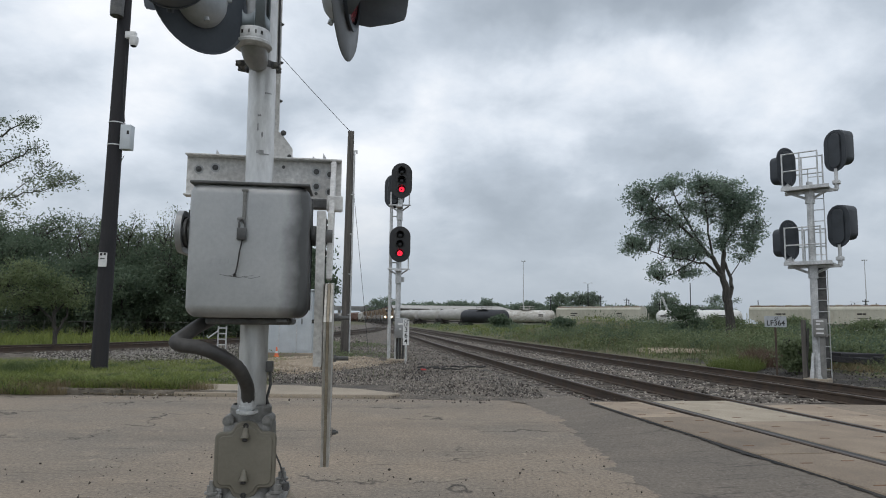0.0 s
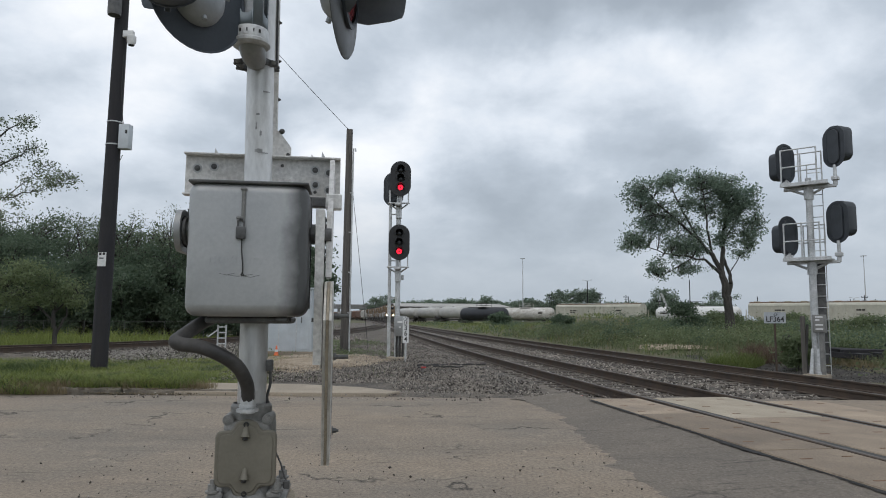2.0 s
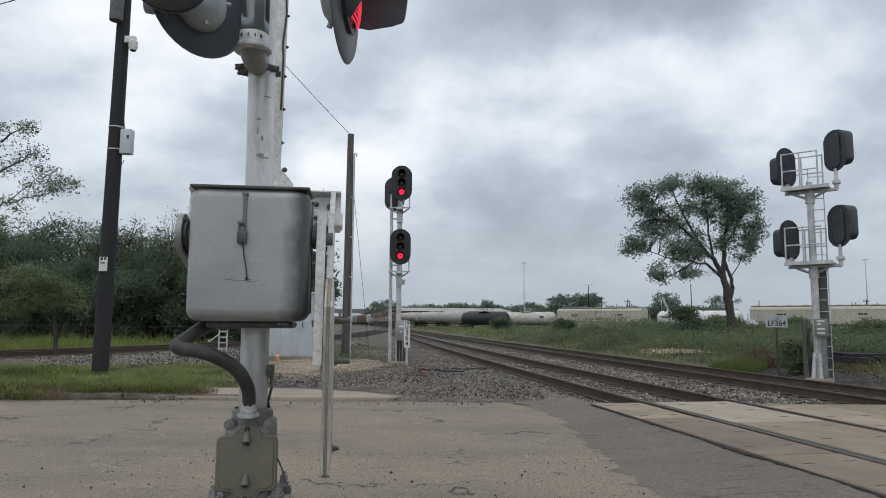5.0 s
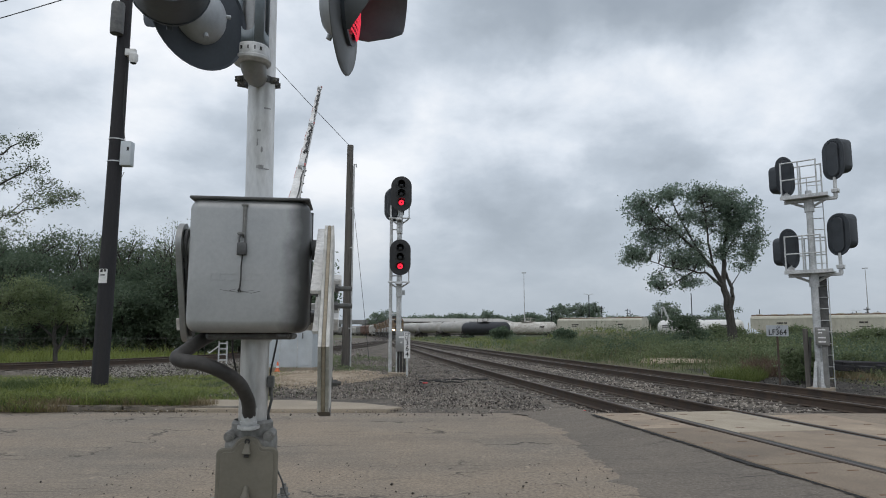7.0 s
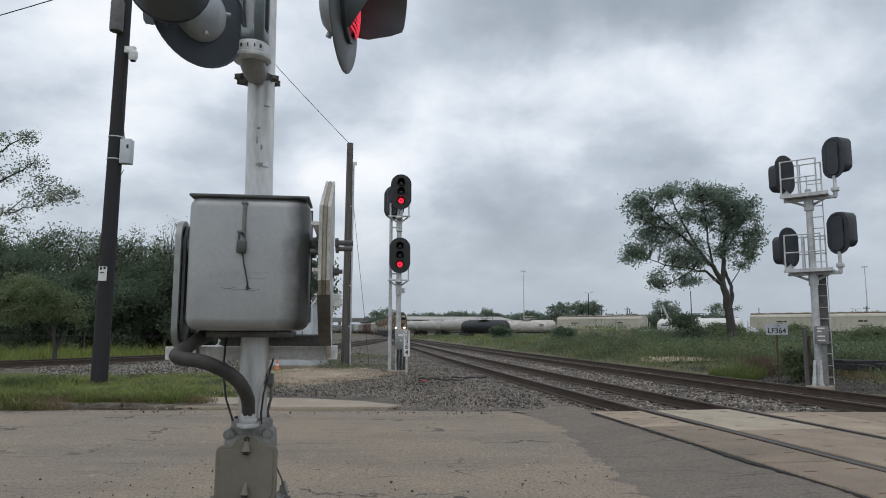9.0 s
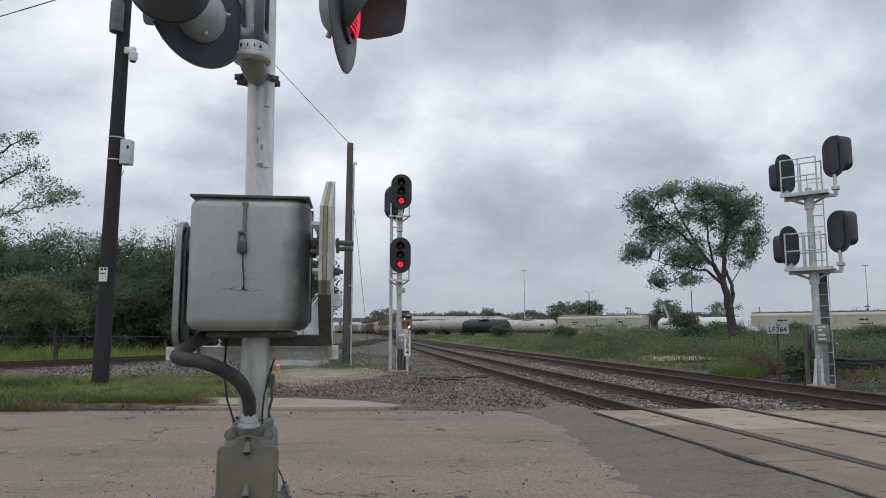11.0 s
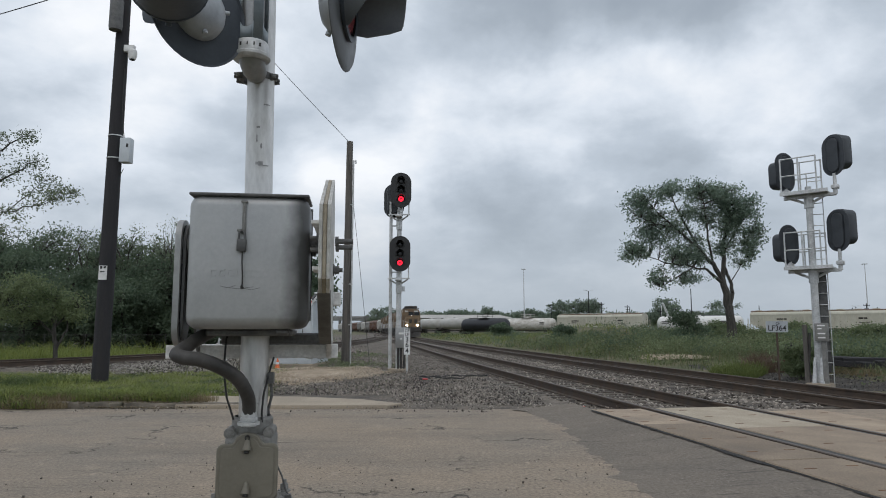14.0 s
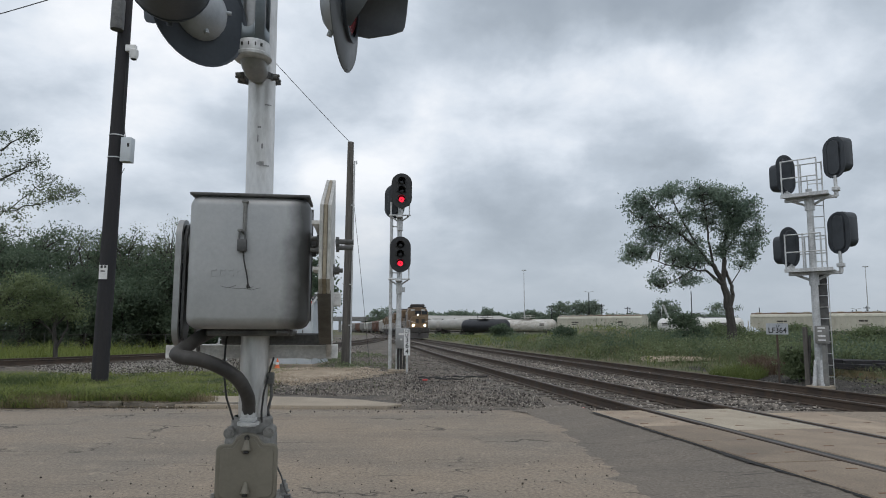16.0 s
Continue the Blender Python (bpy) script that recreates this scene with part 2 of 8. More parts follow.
ASPHALT = road_material("worn_asphalt", (0.292, 0.240, 0.188), (0.242, 0.212, 0.178), (0.140, 0.125, 0.112), 0.75, 1.0)
ASPHALT_NEW = road_material("patched_asphalt", (0.192, 0.167, 0.141), (0.168, 0.149, 0.130), (0.118, 0.106, 0.094), 0.7, 0.6)
KERB = surf("dirty_kerb_concrete", (0.085, 0.075, 0.060), (0.21, 0.18, 0.145), 2.6, 0.92, 0, 0.4, 40, (0.11, 0.11, 0.07), 0.6, bump_size=0.006, vary=0.15)
CONCRETE = surf("concrete", (0.285, 0.238, 0.180), (0.375, 0.318, 0.245), 1.3, 0.9, 0, 0.25, 60, (0.22, 0.19, 0.16), 0.5, bump_size=0.004, vary=0.05)
PANEL = surf("crossing_concrete", (0.250, 0.192, 0.138), (0.350, 0.278, 0.205), 1.7, 0.88, 0, 0.5, 60, (0.13, 0.105, 0.085), 0.7, bump_size=0.006, vary=0.24, fine_amount=0.4)
PANEL_PALE = surf("paler_crossing_concrete", (0.34, 0.285, 0.21), (0.45, 0.385, 0.30), 1.7, 0.88, 0, 0.5, 60, (0.22, 0.18, 0.14), 0.5, bump_size=0.006, fine_amount=0.35)
GRAVEL_GROUND = surf("gravel_ground", (0.076, 0.065, 0.054), (0.200, 0.170, 0.138), 1.1, 0.95, 0, 1.0, 14, (0.085, 0.078, 0.07), 0.6, bump_size=0.05, fine_amount=0.55, stain_scale=0.35)
SANDY = surf("sandy_gravel", (0.29, 0.225, 0.155), (0.42, 0.34, 0.25), 1.4, 0.95, 0, 0.8, 18, (0.20, 0.17, 0.14), 0.5, bump_size=0.03, fine_amount=0.4)
STONE = leafy("ballast_stone", (0.045, 0.038, 0.033), (0.39, 0.35, 0.305), 0.9, 0.0, 1.6)
# lighter copy of the hood paint: grazing sky sheen put into the colour
HOOD_SHEEN = surf("sheen_grey_hood", (0.085, 0.092, 0.100), (0.13, 0.138, 0.146), 4.0, 0.5, 0.1, 0.05, 50, fine_amount=0.08)
TAR = surf("crumbled_tar_joint", (0.010, 0.010, 0.010), (0.045, 0.040, 0.036), 7.0, 0.95, 0, 0.8, 25, (0.09, 0.08, 0.07), 0.3, bump_size=0.02)
SAND_STONE = leafy("sandy_stone", (0.26, 0.20, 0.14), (0.58, 0.50, 0.40), 0.9, 0.0)
DIRT_CLOD = leafy("dirt_clod", (0.07, 0.058, 0.040), (0.21, 0.17, 0.115), 0.95, 0.0)
SCUFF = surf("grey_scuff", (0.26, 0.26, 0.255), (0.42, 0.415, 0.41), 30.0, 0.6, 0.3, 0.0)
SOIL = surf("soil_and_grass", (0.075, 0.085, 0.035), (0.15, 0.13, 0.075), 0.5, 1.0, 0, 0.8, 9, (0.07, 0.10, 0.03), 0.6, bump_size=0.05, fine_amount=0.5, stain_scale=0.15)
RAIL_STEEL = surf("rusty_rail", (0.060, 0.043, 0.033), (0.105, 0.075, 0.055), 3.0, 0.7, 0.2, 0.3, 60, (0.035, 0.028, 0.024), 0.5, bump_size=0.002)
RAIL_HEAD = surf("worn_rail_head", (0.075, 0.062, 0.053), (0.125, 0.105, 0.09), 2.0, 0.55, 0.3, 0.05, 60, bump_size=0.001)
TIE = surf("weathered_tie", (0.055, 0.045, 0.038), (0.13, 0.11, 0.09), 2.5, 0.95, 0, 0.5, 30, (0.20, 0.175, 0.145), 0.4, (1, 6, 1), vary=0.25, bump_size=0.01)
GALV = surf("galvanized_steel", (0.48, 0.49, 0.49), (0.66, 0.67, 0.67), 4.0, 0.5, 0.35, 0.08, 25, (0.25, 0.24, 0.22), 0.45, bump_size=0.002, stain_scale=2.5)
ALU = surf("aluminium_mast", (0.58, 0.58, 0.575), (0.76, 0.76, 0.75), 5.0, 0.42, 0.5, 0.06, 30, (0.34, 0.33, 0.315), 0.6, (1, 1, 0.3), bump_size=0.001, stain_scale=5.0, fine_amount=0.15)
GREY_BOX = surf("grey_cast_case", (0.300, 0.305, 0.305), (0.385, 0.39, 0.387), 3.0, 0.46, 0.45, 0.10, 45, (0.19, 0.19, 0.185), 0.45, bump_size=0.001, stain_scale=2.2, fine_amount=0.10)
DARK_METAL = surf("dark_cast_metal", (0.10, 0.10, 0.10), (0.17, 0.17, 0.165), 8.0, 0.6, 0.4, 0.15, 60, (0.06, 0.055, 0.05), 0.4, bump_size=0.002)
BASE_PAINT = surf("taupe_cover_paint", (0.148, 0.136, 0.106), (0.190, 0.176, 0.140), 5.0, 0.6, 0.0, 0.08, 60, (0.11, 0.10, 0.085), 0.4, bump_size=0.001, fine_amount=0.08)
GREY_BASE = surf("grey_base_casting", (0.20, 0.20, 0.19), (0.29, 0.285, 0.27), 6.0, 0.65, 0.3, 0.15, 50, (0.13, 0.12, 0.11), 0.5, bump_size=0.002)
HOSE = surf("black_rubber_hose", (0.035, 0.034, 0.033), (0.070, 0.066, 0.062), 6.0, 0.6, 0, 0.3, 25, (0.17, 0.15, 0.13), 0.4, bump_size=0.003)
RUBBER = surf("black_rubber", (0.022, 0.022, 0.022), (0.05, 0.048, 0.046), 4.0, 0.7, 0, 0.3, 40, (0.08, 0.07, 0.06), 0.4)
BLACK_PAINT = surf("black_signal_paint", (0.026, 0.031, 0.038), (0.046, 0.053, 0.062), 4.0, 0.5, 0, 0.05, 50, fine_amount=0.1)
HOOD = surf("grey_black_hood", (0.042, 0.051, 0.064), (0.066, 0.078, 0.094), 4.0, 0.5, 0.1, 0.05, 50, fine_amount=0.08)
SLEEVE_PAINT = surf("blue_grey_sleeve", (0.225, 0.265, 0.290), (0.29, 0.33, 0.355), 5.0, 0.5, 0.2, 0.05, 50, (0.13, 0.14, 0.145), 0.3, fine_amount=0.08)
LIGHT_GREY = surf("light_grey_housing", (0.38, 0.405, 0.43), (0.48, 0.505, 0.53), 4.0, 0.5, 0.2, 0.05, 50, (0.2, 0.2, 0.2), 0.3, fine_amount=0.08)
WHITE_PAINT = surf("white_paint_weathered", (0.62, 0.61, 0.59), (0.78, 0.77, 0.75), 4.0, 0.6, 0.1, 0.08, 40, (0.33, 0.30, 0.26), 0.45, bump_size=0.001, stain_scale=3.0)
WEIGHT_EDGE = surf("counterweight_plate", (0.42, 0.41, 0.38), (0.60, 0.59, 0.56), 5.0, 0.55, 0.45, 0.1, 40, (0.26, 0.20, 0.12), 0.6, (1, 1, 0.4), stain_scale=3.0)
LAMINATE = surf("rust_streaked_steel", (0.27, 0.23, 0.17), (0.40, 0.35, 0.27), 6.0, 0.7, 0.3, 0.2, 40, (0.16, 0.125, 0.08), 0.6, stain_scale=4.0)
OLD_IRON = surf("old_grey_iron", (0.125, 0.120, 0.112), (0.20, 0.19, 0.178), 6.0, 0.75, 0.2, 0.2, 40, (0.05, 0.042, 0.036), 0.5)
POLE_DARK = surf("creosote_pole", (0.017, 0.017, 0.020), (0.036, 0.034, 0.037), 3.0, 0.85, 0, 0.6, 30, (0.05, 0.042, 0.038), 0.4, (4, 4, 0.4), bump_size=0.01)
POLE_GREY = surf("weathered_pole", (0.092, 0.084, 0.076), (0.16, 0.147, 0.132), 3.0, 0.9, 0, 0.6, 30, (0.06, 0.05, 0.045), 0.5, (4, 4, 0.3), bump_size=0.01)
SHED = surf("shed_metal", (0.46, 0.50, 0.53), (0.56, 0.60, 0.63), 1.5, 0.5, 0.1, 0.03, 30, (0.36, 0.37, 0.37), 0.4, fine_amount=0.06)
SIGN_WHITE = surf("sign_white", (0.66, 0.66, 0.65), (0.80, 0.80, 0.79), 6.0, 0.5, 0, 0.0, 30, (0.5, 0.48, 0.45), 0.3, fine_amount=0.05)
SIGN_BLACK = surf("sign_black", (0.015, 0.015, 0.016), (0.03, 0.03, 0.03), 6.0, 0.5, 0, 0.0)
ORANGE = surf("orange_plastic", (0.75, 0.16, 0.05), (0.85, 0.22, 0.08), 6.0, 0.5, 0, 0.0)
RED_PAINT = surf("red_reflective", (0.50, 0.03, 0.03), (0.62, 0.06, 0.05), 6.0, 0.45, 0, 0.0)
RED_LENS = surf("red_lens", (0.16, 0.012, 0.016), (0.22, 0.02, 0.025), 30.0, 0.15, 0, 0.3, 120, bump_size=0.004)
BARK = surf("grey_bark", (0.044, 0.040, 0.036), (0.090, 0.083, 0.074), 5.0, 0.95, 0, 0.8, 22, (0.035, 0.03, 0.026), 0.5, (3, 3, 0.5), bump_size=0.02)
LEAF_A = leafy("leaf_mid_green", (0.145, 0.205, 0.165), (0.285, 0.355, 0.270), trans=0.65)
LEAF_B = leafy("leaf_dark_green", (0.066, 0.102, 0.068), (0.175, 0.225, 0.145), trans=0.5)
LEAF_C = leafy("leaf_pale_green", (0.105, 0.140, 0.072), (0.235, 0.280, 0.150), trans=0.5)
LEAF_FRONT = leafy("leaf_olive_green", (0.105, 0.145, 0.070), (0.27, 0.32, 0.165), trans=0.45)
LEAF_THIN = leafy("leaf_thin_grey_green", (0.110, 0.140, 0.092), (0.24, 0.285, 0.185), trans=0.6)
# far leaves: distance haze painted in as a paler base colour
LEAF_HAZE = leafy("leaf_haze_green", (0.140, 0.185, 0.142), (0.240, 0.295, 0.215), trans=0.55)
GRASS = leafy("grass_blades", (0.090, 0.124, 0.034), (0.250, 0.285, 0.098), trans=0.35)
WEED = leafy("weed_green", (0.070, 0.095, 0.042), (0.200, 0.225, 0.110), trans=0.35)
WEED_RUST = leafy("rust_brown_weed", (0.105, 0.072, 0.052), (0.185, 0.132, 0.095))
LAWN = leafy("mown_grass_blades", (0.105, 0.145, 0.036), (0.310, 0.350, 0.098), trans=0.35, spread=0.35, patch=1.1)
LAWN_DARK = leafy("dark_long_grass", (0.042, 0.072, 0.024), (0.120, 0.158, 0.056), trans=0.35, spread=0.35, patch=1.3)
DARK_STONE = leafy("dark_gravel_stone", (0.030, 0.028, 0.026), (0.205, 0.190, 0.172), 0.9, 0.0, 1.2)
DARK_GRAVEL = surf("dark_gravel", (0.022, 0.019, 0.016), (0.080, 0.070, 0.058), 1.6, 0.95, 0, 1.0, 22, (0.06, 0.055, 0.048), 0.6, bump_size=0.02, fine_amount=0.6)
BANK_STONE = leafy("pale_ballast_stone", (0.040, 0.034, 0.030), (0.36, 0.335, 0.30), 0.9, 0.0, 1.9)
FLOWER = leafy("white_flower", (0.55, 0.56, 0.50), (0.75, 0.75, 0.70))
WEED_DRY = leafy("dry_grass", (0.16, 0.125, 0.07), (0.27, 0.22, 0.13))
TANK_WHITE = surf("white_tank_paint", (0.66, 0.655, 0.635), (0.78, 0.775, 0.76), 0.8, 0.5, 0, 0.03, 8, (0.42, 0.37, 0.31), 0.5, (0.4, 1, 1), stain_scale=0.8, fine_amount=0.08)
TANK_GREY = surf("dirty_white_tank", (0.40, 0.39, 0.365), (0.52, 0.505, 0.48), 0.8, 0.6, 0, 0.03, 8, (0.25, 0.21, 0.17), 0.6, (0.4, 1, 1), stain_scale=0.7, fine_amount=0.1)
TANK_DIRTY = surf("rust_streaked_white_tank", (0.50, 0.47, 0.42), (0.70, 0.68, 0.64), 1.2, 0.6, 0, 0.03, 8, (0.24, 0.16, 0.10), 0.75, (0.5, 1, 1), stain_scale=1.4)
TANK_BLACK = surf("black_tank_paint", (0.012, 0.013, 0.017), (0.026, 0.028, 0.034), 1.0, 0.5, 0, 0.03, 8, (0.05, 0.048, 0.048), 0.3)
HOPPER = surf("cream_hopper_paint", (0.41, 0.395, 0.325), (0.52, 0.50, 0.42), 0.6, 0.6, 0, 0.03, 6, (0.28, 0.24, 0.19), 0.5, (0.5, 0.5, 0.25), stain_scale=0.9, fine_amount=0.1)
CAR_GREY = surf("dull_grey_car_paint", (0.21, 0.205, 0.195), (0.30, 0.295, 0.28), 0.6, 0.7, 0, 0.03, 6, (0.14, 0.11, 0.09), 0.5, stain_scale=0.9)
CAR_RED = surf("brown_red_car_paint", (0.13, 0.070, 0.050), (0.19, 0.105, 0.075), 0.8, 0.7, 0, 0.03, 6, (0.08, 0.05, 0.04), 0.5)
TRUCK = surf("wheel_truck_steel", (0.045, 0.040, 0.036), (0.085, 0.075, 0.066), 2.0, 0.8, 0.2, 0.2, 20)
LOCO_ORANGE = surf("faded_orange_loco", (0.135, 0.090, 0.052), (0.20, 0.140, 0.082), 1.0, 0.55, 0, 0.03, 10, (0.20, 0.11, 0.06), 0.4)
LOCO_DARK = surf("dark_loco_paint", (0.040, 0.036, 0.034), (0.075, 0.068, 0.062), 1.5, 0.7, 0.1, 0.1, 12)
WINDOW = surf("dark_window", (0.012, 0.014, 0.016), (0.02, 0.022, 0.025), 2.0, 0.12, 0, 0.0, fine_amount=0.02)
ROOF = surf("pale_roof", (0.36, 0.345, 0.32), (0.45, 0.43, 0.40), 0.2, 0.7, 0, 0.0, 3, (0.34, 0.33, 0.31), 0.4)
WALL_FAR = surf("far_wall", (0.20, 0.185, 0.165), (0.27, 0.25, 0.225), 0.3, 0.8, 0, 0.0, 3)
BRIDGE = surf("bridge_concrete", (0.22, 0.22, 0.215), (0.30, 0.30, 0.29), 0.3, 0.85, 0, 0.0, 2)
SIGNAL_RED = glow("signal_red_light", (1.0, 0.02, 0.05), 1.5)
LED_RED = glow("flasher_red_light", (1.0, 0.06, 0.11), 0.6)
HEADLIGHT = glow("headlight", (1.0, 0.82, 0.58), 26.0)
HAT_RUST = surf("rust_brown", (0.16, 0.085, 0.05), (0.24, 0.14, 0.085), 6.0, 0.85, 0.1, 0.2, 50)


def shade_flank(m, low, high, color):
    """Paints the counterweight's dark reflection and shade into a case's right flank, broken by noise."""
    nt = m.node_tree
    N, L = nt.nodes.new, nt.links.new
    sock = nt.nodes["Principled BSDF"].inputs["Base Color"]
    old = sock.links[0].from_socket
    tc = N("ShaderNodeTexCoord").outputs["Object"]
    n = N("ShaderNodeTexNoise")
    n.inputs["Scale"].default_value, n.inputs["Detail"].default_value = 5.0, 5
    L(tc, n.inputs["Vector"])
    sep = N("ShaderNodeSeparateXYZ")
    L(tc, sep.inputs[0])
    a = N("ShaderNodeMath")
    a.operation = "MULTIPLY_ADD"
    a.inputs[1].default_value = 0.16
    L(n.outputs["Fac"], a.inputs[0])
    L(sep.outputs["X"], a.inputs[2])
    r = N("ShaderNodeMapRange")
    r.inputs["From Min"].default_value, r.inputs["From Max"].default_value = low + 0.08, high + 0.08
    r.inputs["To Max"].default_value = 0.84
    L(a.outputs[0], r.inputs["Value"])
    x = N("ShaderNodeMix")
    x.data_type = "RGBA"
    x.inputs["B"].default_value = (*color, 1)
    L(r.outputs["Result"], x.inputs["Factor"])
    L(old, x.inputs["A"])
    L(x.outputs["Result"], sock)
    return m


# stained case metal; the near-black right flank is painted reflection and shade
CASE_PAINT = shade_flank(surf("weathered_case_metal", (0.36, 0.365, 0.365), (0.46, 0.465, 0.463), 2.5, 0.44, 0.45, 0.10, 45, (0.20, 0.20, 0.195), 0.5, (1.0, 1.0, 0.9), bump_size=0.001, stain_scale=1.8, fine_amount=0.07), 0.160, 0.245, (0.035, 0.035, 0.035))

# ---- mesh building ----
class Shape:
    """Vertices and faces gathered piece by piece; m places each piece."""

    def __init__(self):
        self.v, self.f = [], []

    def add(self, verts, faces, m=None):
        o = len(self.v)
        if m is not None:
            verts = [tuple(m @ Vector(p)) for p in verts]
        self.v.extend(tuple(p) for p in verts)
        self.f.extend(tuple(i + o for i in fc) for fc in faces)
        return self

    def box(self, x0, x1, y0, y1, z0, z1, b=0.0, m=None):
        """A box between two corners, its edges cut by b."""
        if b <= 0:
            vs = [(x, y, z) for x in (x0, x1) for y in (y0, y1) for z in (z0, z1)]
            return self.add(vs, [(0, 1, 3, 2), (4, 6, 7, 5), (0, 4, 5, 1), (2, 3, 7, 6), (0, 2, 6, 4), (1, 5, 7, 3)], m)
        b = min(b, (x1 - x0) / 2.01, (y1 - y0) / 2.01, (z1 - z0) / 2.01)
        vs, idx = [], {}
        for sx in (0, 1):
            for sy in (0, 1):
                for sz in (0, 1):
                    c = ((x0, x1)[sx], (y0, y1)[sy], (z0, z1)[sz])
                    s = (1 - 2 * sx, 1 - 2 * sy, 1 - 2 * sz)
                    for ax in range(3):
                        p = list(c)
                        for k in range(3):
                            if k != ax:
                                p[k] += s[k] * b
                        idx[(sx, sy, sz, ax)] = len(vs)
                        vs.append(p)
        fs = []
        for ax in range(3):
            o1, o2 = [k for k in range(3) if k != ax]
            for s in (0, 1):
                q = []
                for a, c in ((0, 0), (1, 0), (1, 1), (0, 1)):
                    k = [0, 0, 0]
                    k[ax], k[o1], k[o2] = s, a, c
                    q.append(idx[(*k, ax)])
                fs.append(tuple(q))
            for a in (0, 1):
                for c in (0, 1):
                    k0, k1 = [0, 0, 0], [0, 0, 0]
                    k0[o1] = k1[o1] = a
                    k0[o2] = k1[o2] = c
                    k1[ax] = 1
                    fs.append((idx[(*k0, o1)], idx[(*k0, o2)], idx[(*k1, o2)], idx[(*k1, o1)]))
        for sx in (0, 1):
            for sy in (0, 1):
                for sz in (0, 1):
                    fs.append(tuple(idx[(sx, sy, sz, k)] for k in range(3)))
        return self.add(vs, fs, m)

    def tube(self, pts, radii, seg=12, caps=True, m=None, squash=1.0):
        """A round bar along a path, with one radius or one a point."""
        pts = [Vector(p) for p in pts]
        if not hasattr(radii, "__len__"):
            radii = [radii] * len(pts)
        vs, fs = [], []
        ref = None
        for i, p in enumerate(pts):
            d = (pts[min(i + 1, len(pts) - 1)] - pts[max(i - 1, 0)]).normalized()
            if ref is None:
                ref = Vector((1, 0, 0)) if abs(d.x) < 0.9 else Vector((0, 1, 0))
            u = (ref - d * ref.dot(d)).normalized()
            w = d.cross(u)
            ref = u
            for k in range(seg):
                a = 2 * math.pi * k / seg
                vs.append(p + u * (math.cos(a) * radii[i]) + w * (math.sin(a) * radii[i] * squash))
        for i in range(len(pts) - 1):
            for k in range(seg):
                a, b = i * seg + k, i * seg + (k + 1) % seg
                fs.append((a, b, b + seg, a + seg))
        if caps:
            fs.append(tuple(range(seg - 1, -1, -1)))
            fs.append(tuple(range((len(pts) - 1) * seg, len(pts) * seg)))
        return self.add(vs, fs, m)

    def rod(self, a, b, r, seg=10, r2=None, m=None):
        return self.tube([a, b], [r, r if r2 is None else r2], seg, True, m)

    def lathe(self, profile, seg=24, m=None, a0=0.0, a1=2 * math.pi):
        """Spin (radius, z) pairs about z, whole or over an arc."""
        whole = abs(a1 - a0 - 2 * math.pi) < 1e-6
        n = seg if whole else seg + 1
        vs, fs = [], []
        for r, z in profile:
            for k in range(n):
                a = a0 + (a1 - a0) * k / seg
                vs.append((r * math.cos(a), r * math.sin(a), z))
        for i in range(len(profile) - 1):
            for k in range(seg):
                a, b = i * n + k, i * n + (k + 1) % n
                fs.append((a, b, b + n, a + n))
        return self.add(vs, fs, m)

    def slab(self, poly, z0, z1, m=None, bevel=0.0):
        """A plate: a polygon in x, y between two heights, its rims cut by bevel."""
        n = len(poly)
        if bevel:
            c = (sum(p[0] for p in poly) / n, sum(p[1] for p in poly) / n)
            inner = []
            for x, y in poly:
                d = math.hypot(x - c[0], y - c[1]) or 1
                inner.append((x - (x - c[0]) / d * bevel, y - (y - c[1]) / d * bevel))
            rings = [(inner, z0), (poly, z0 + bevel), (poly, z1 - bevel), (inner, z1)]
        else:
            rings = [(poly, z0), (poly, z1)]
        vs = [(x, y, z) for ring, z in rings for x, y in ring]
        fs = [tuple(range(n - 1, -1, -1)), tuple(range((len(rings) - 1) * n, len(rings) * n))]
        for i in range(len(rings) - 1):
            for k in range(n):
                a, b = i * n + k, i * n + (k + 1) % n
                fs.append((a, b, b + n, a + n))
        return self.add(vs, fs, m)

    def mesh(self, name, material, smooth=True, angle=35):
        me = bpy.data.meshes.new(name)
        me.from_pydata(self.v, [], self.f)
        bm = bmesh.new()
        bm.from_mesh(me)
        if len(bm.faces) < 60000:
            bmesh.ops.recalc_face_normals(bm, faces=bm.faces)
        bm.to_mesh(me)
        bm.free()
        me.materials.append(material)
        if smooth:
            me.shade_smooth()
            me.set_sharp_from_angle(angle=radians(angle))
        return me


def part(name, shape, material, parent=None, label="", m=None, smooth=True, angle=35):
    ob = new(name, shape.mesh(name, material, smooth, angle))
    if parent:
        ob.parent = parent
    if m is not None:
        ob.matrix_basis = m
    return tagged(ob, label)


def group_at(name, m, label, category, group="", kind=""):
    ob = new(name)
    ob.empty_display_size = 0.2
    ob.matrix_basis = m
    return tagged(ob, label, category, group, kind)


def rounded(w, h, r, n=5, cx=0.0, cy=0.0):
    """A rectangle with round corners, anticlockwise."""
    out = []
    for sx, sy, a in ((1, 1, 0), (-1, 1, 90), (-1, -1, 180), (1, -1, 270)):
        for k in range(n + 1):
            t = radians(a + 90 * k / n)
            out.append((cx + sx * (w / 2 - r) + r * math.cos(t), cy + sy * (h / 2 - r) + r * math.sin(t)))
    return out


def stadium(w, h, n=10):
    return rounded(w, h, min(w, h) / 2 - 1e-4, n)


UPRIGHT = Matrix.Rotation(radians(90), 4, "X")  # turns a plate in x, y up into x, z (its z runs to -y)


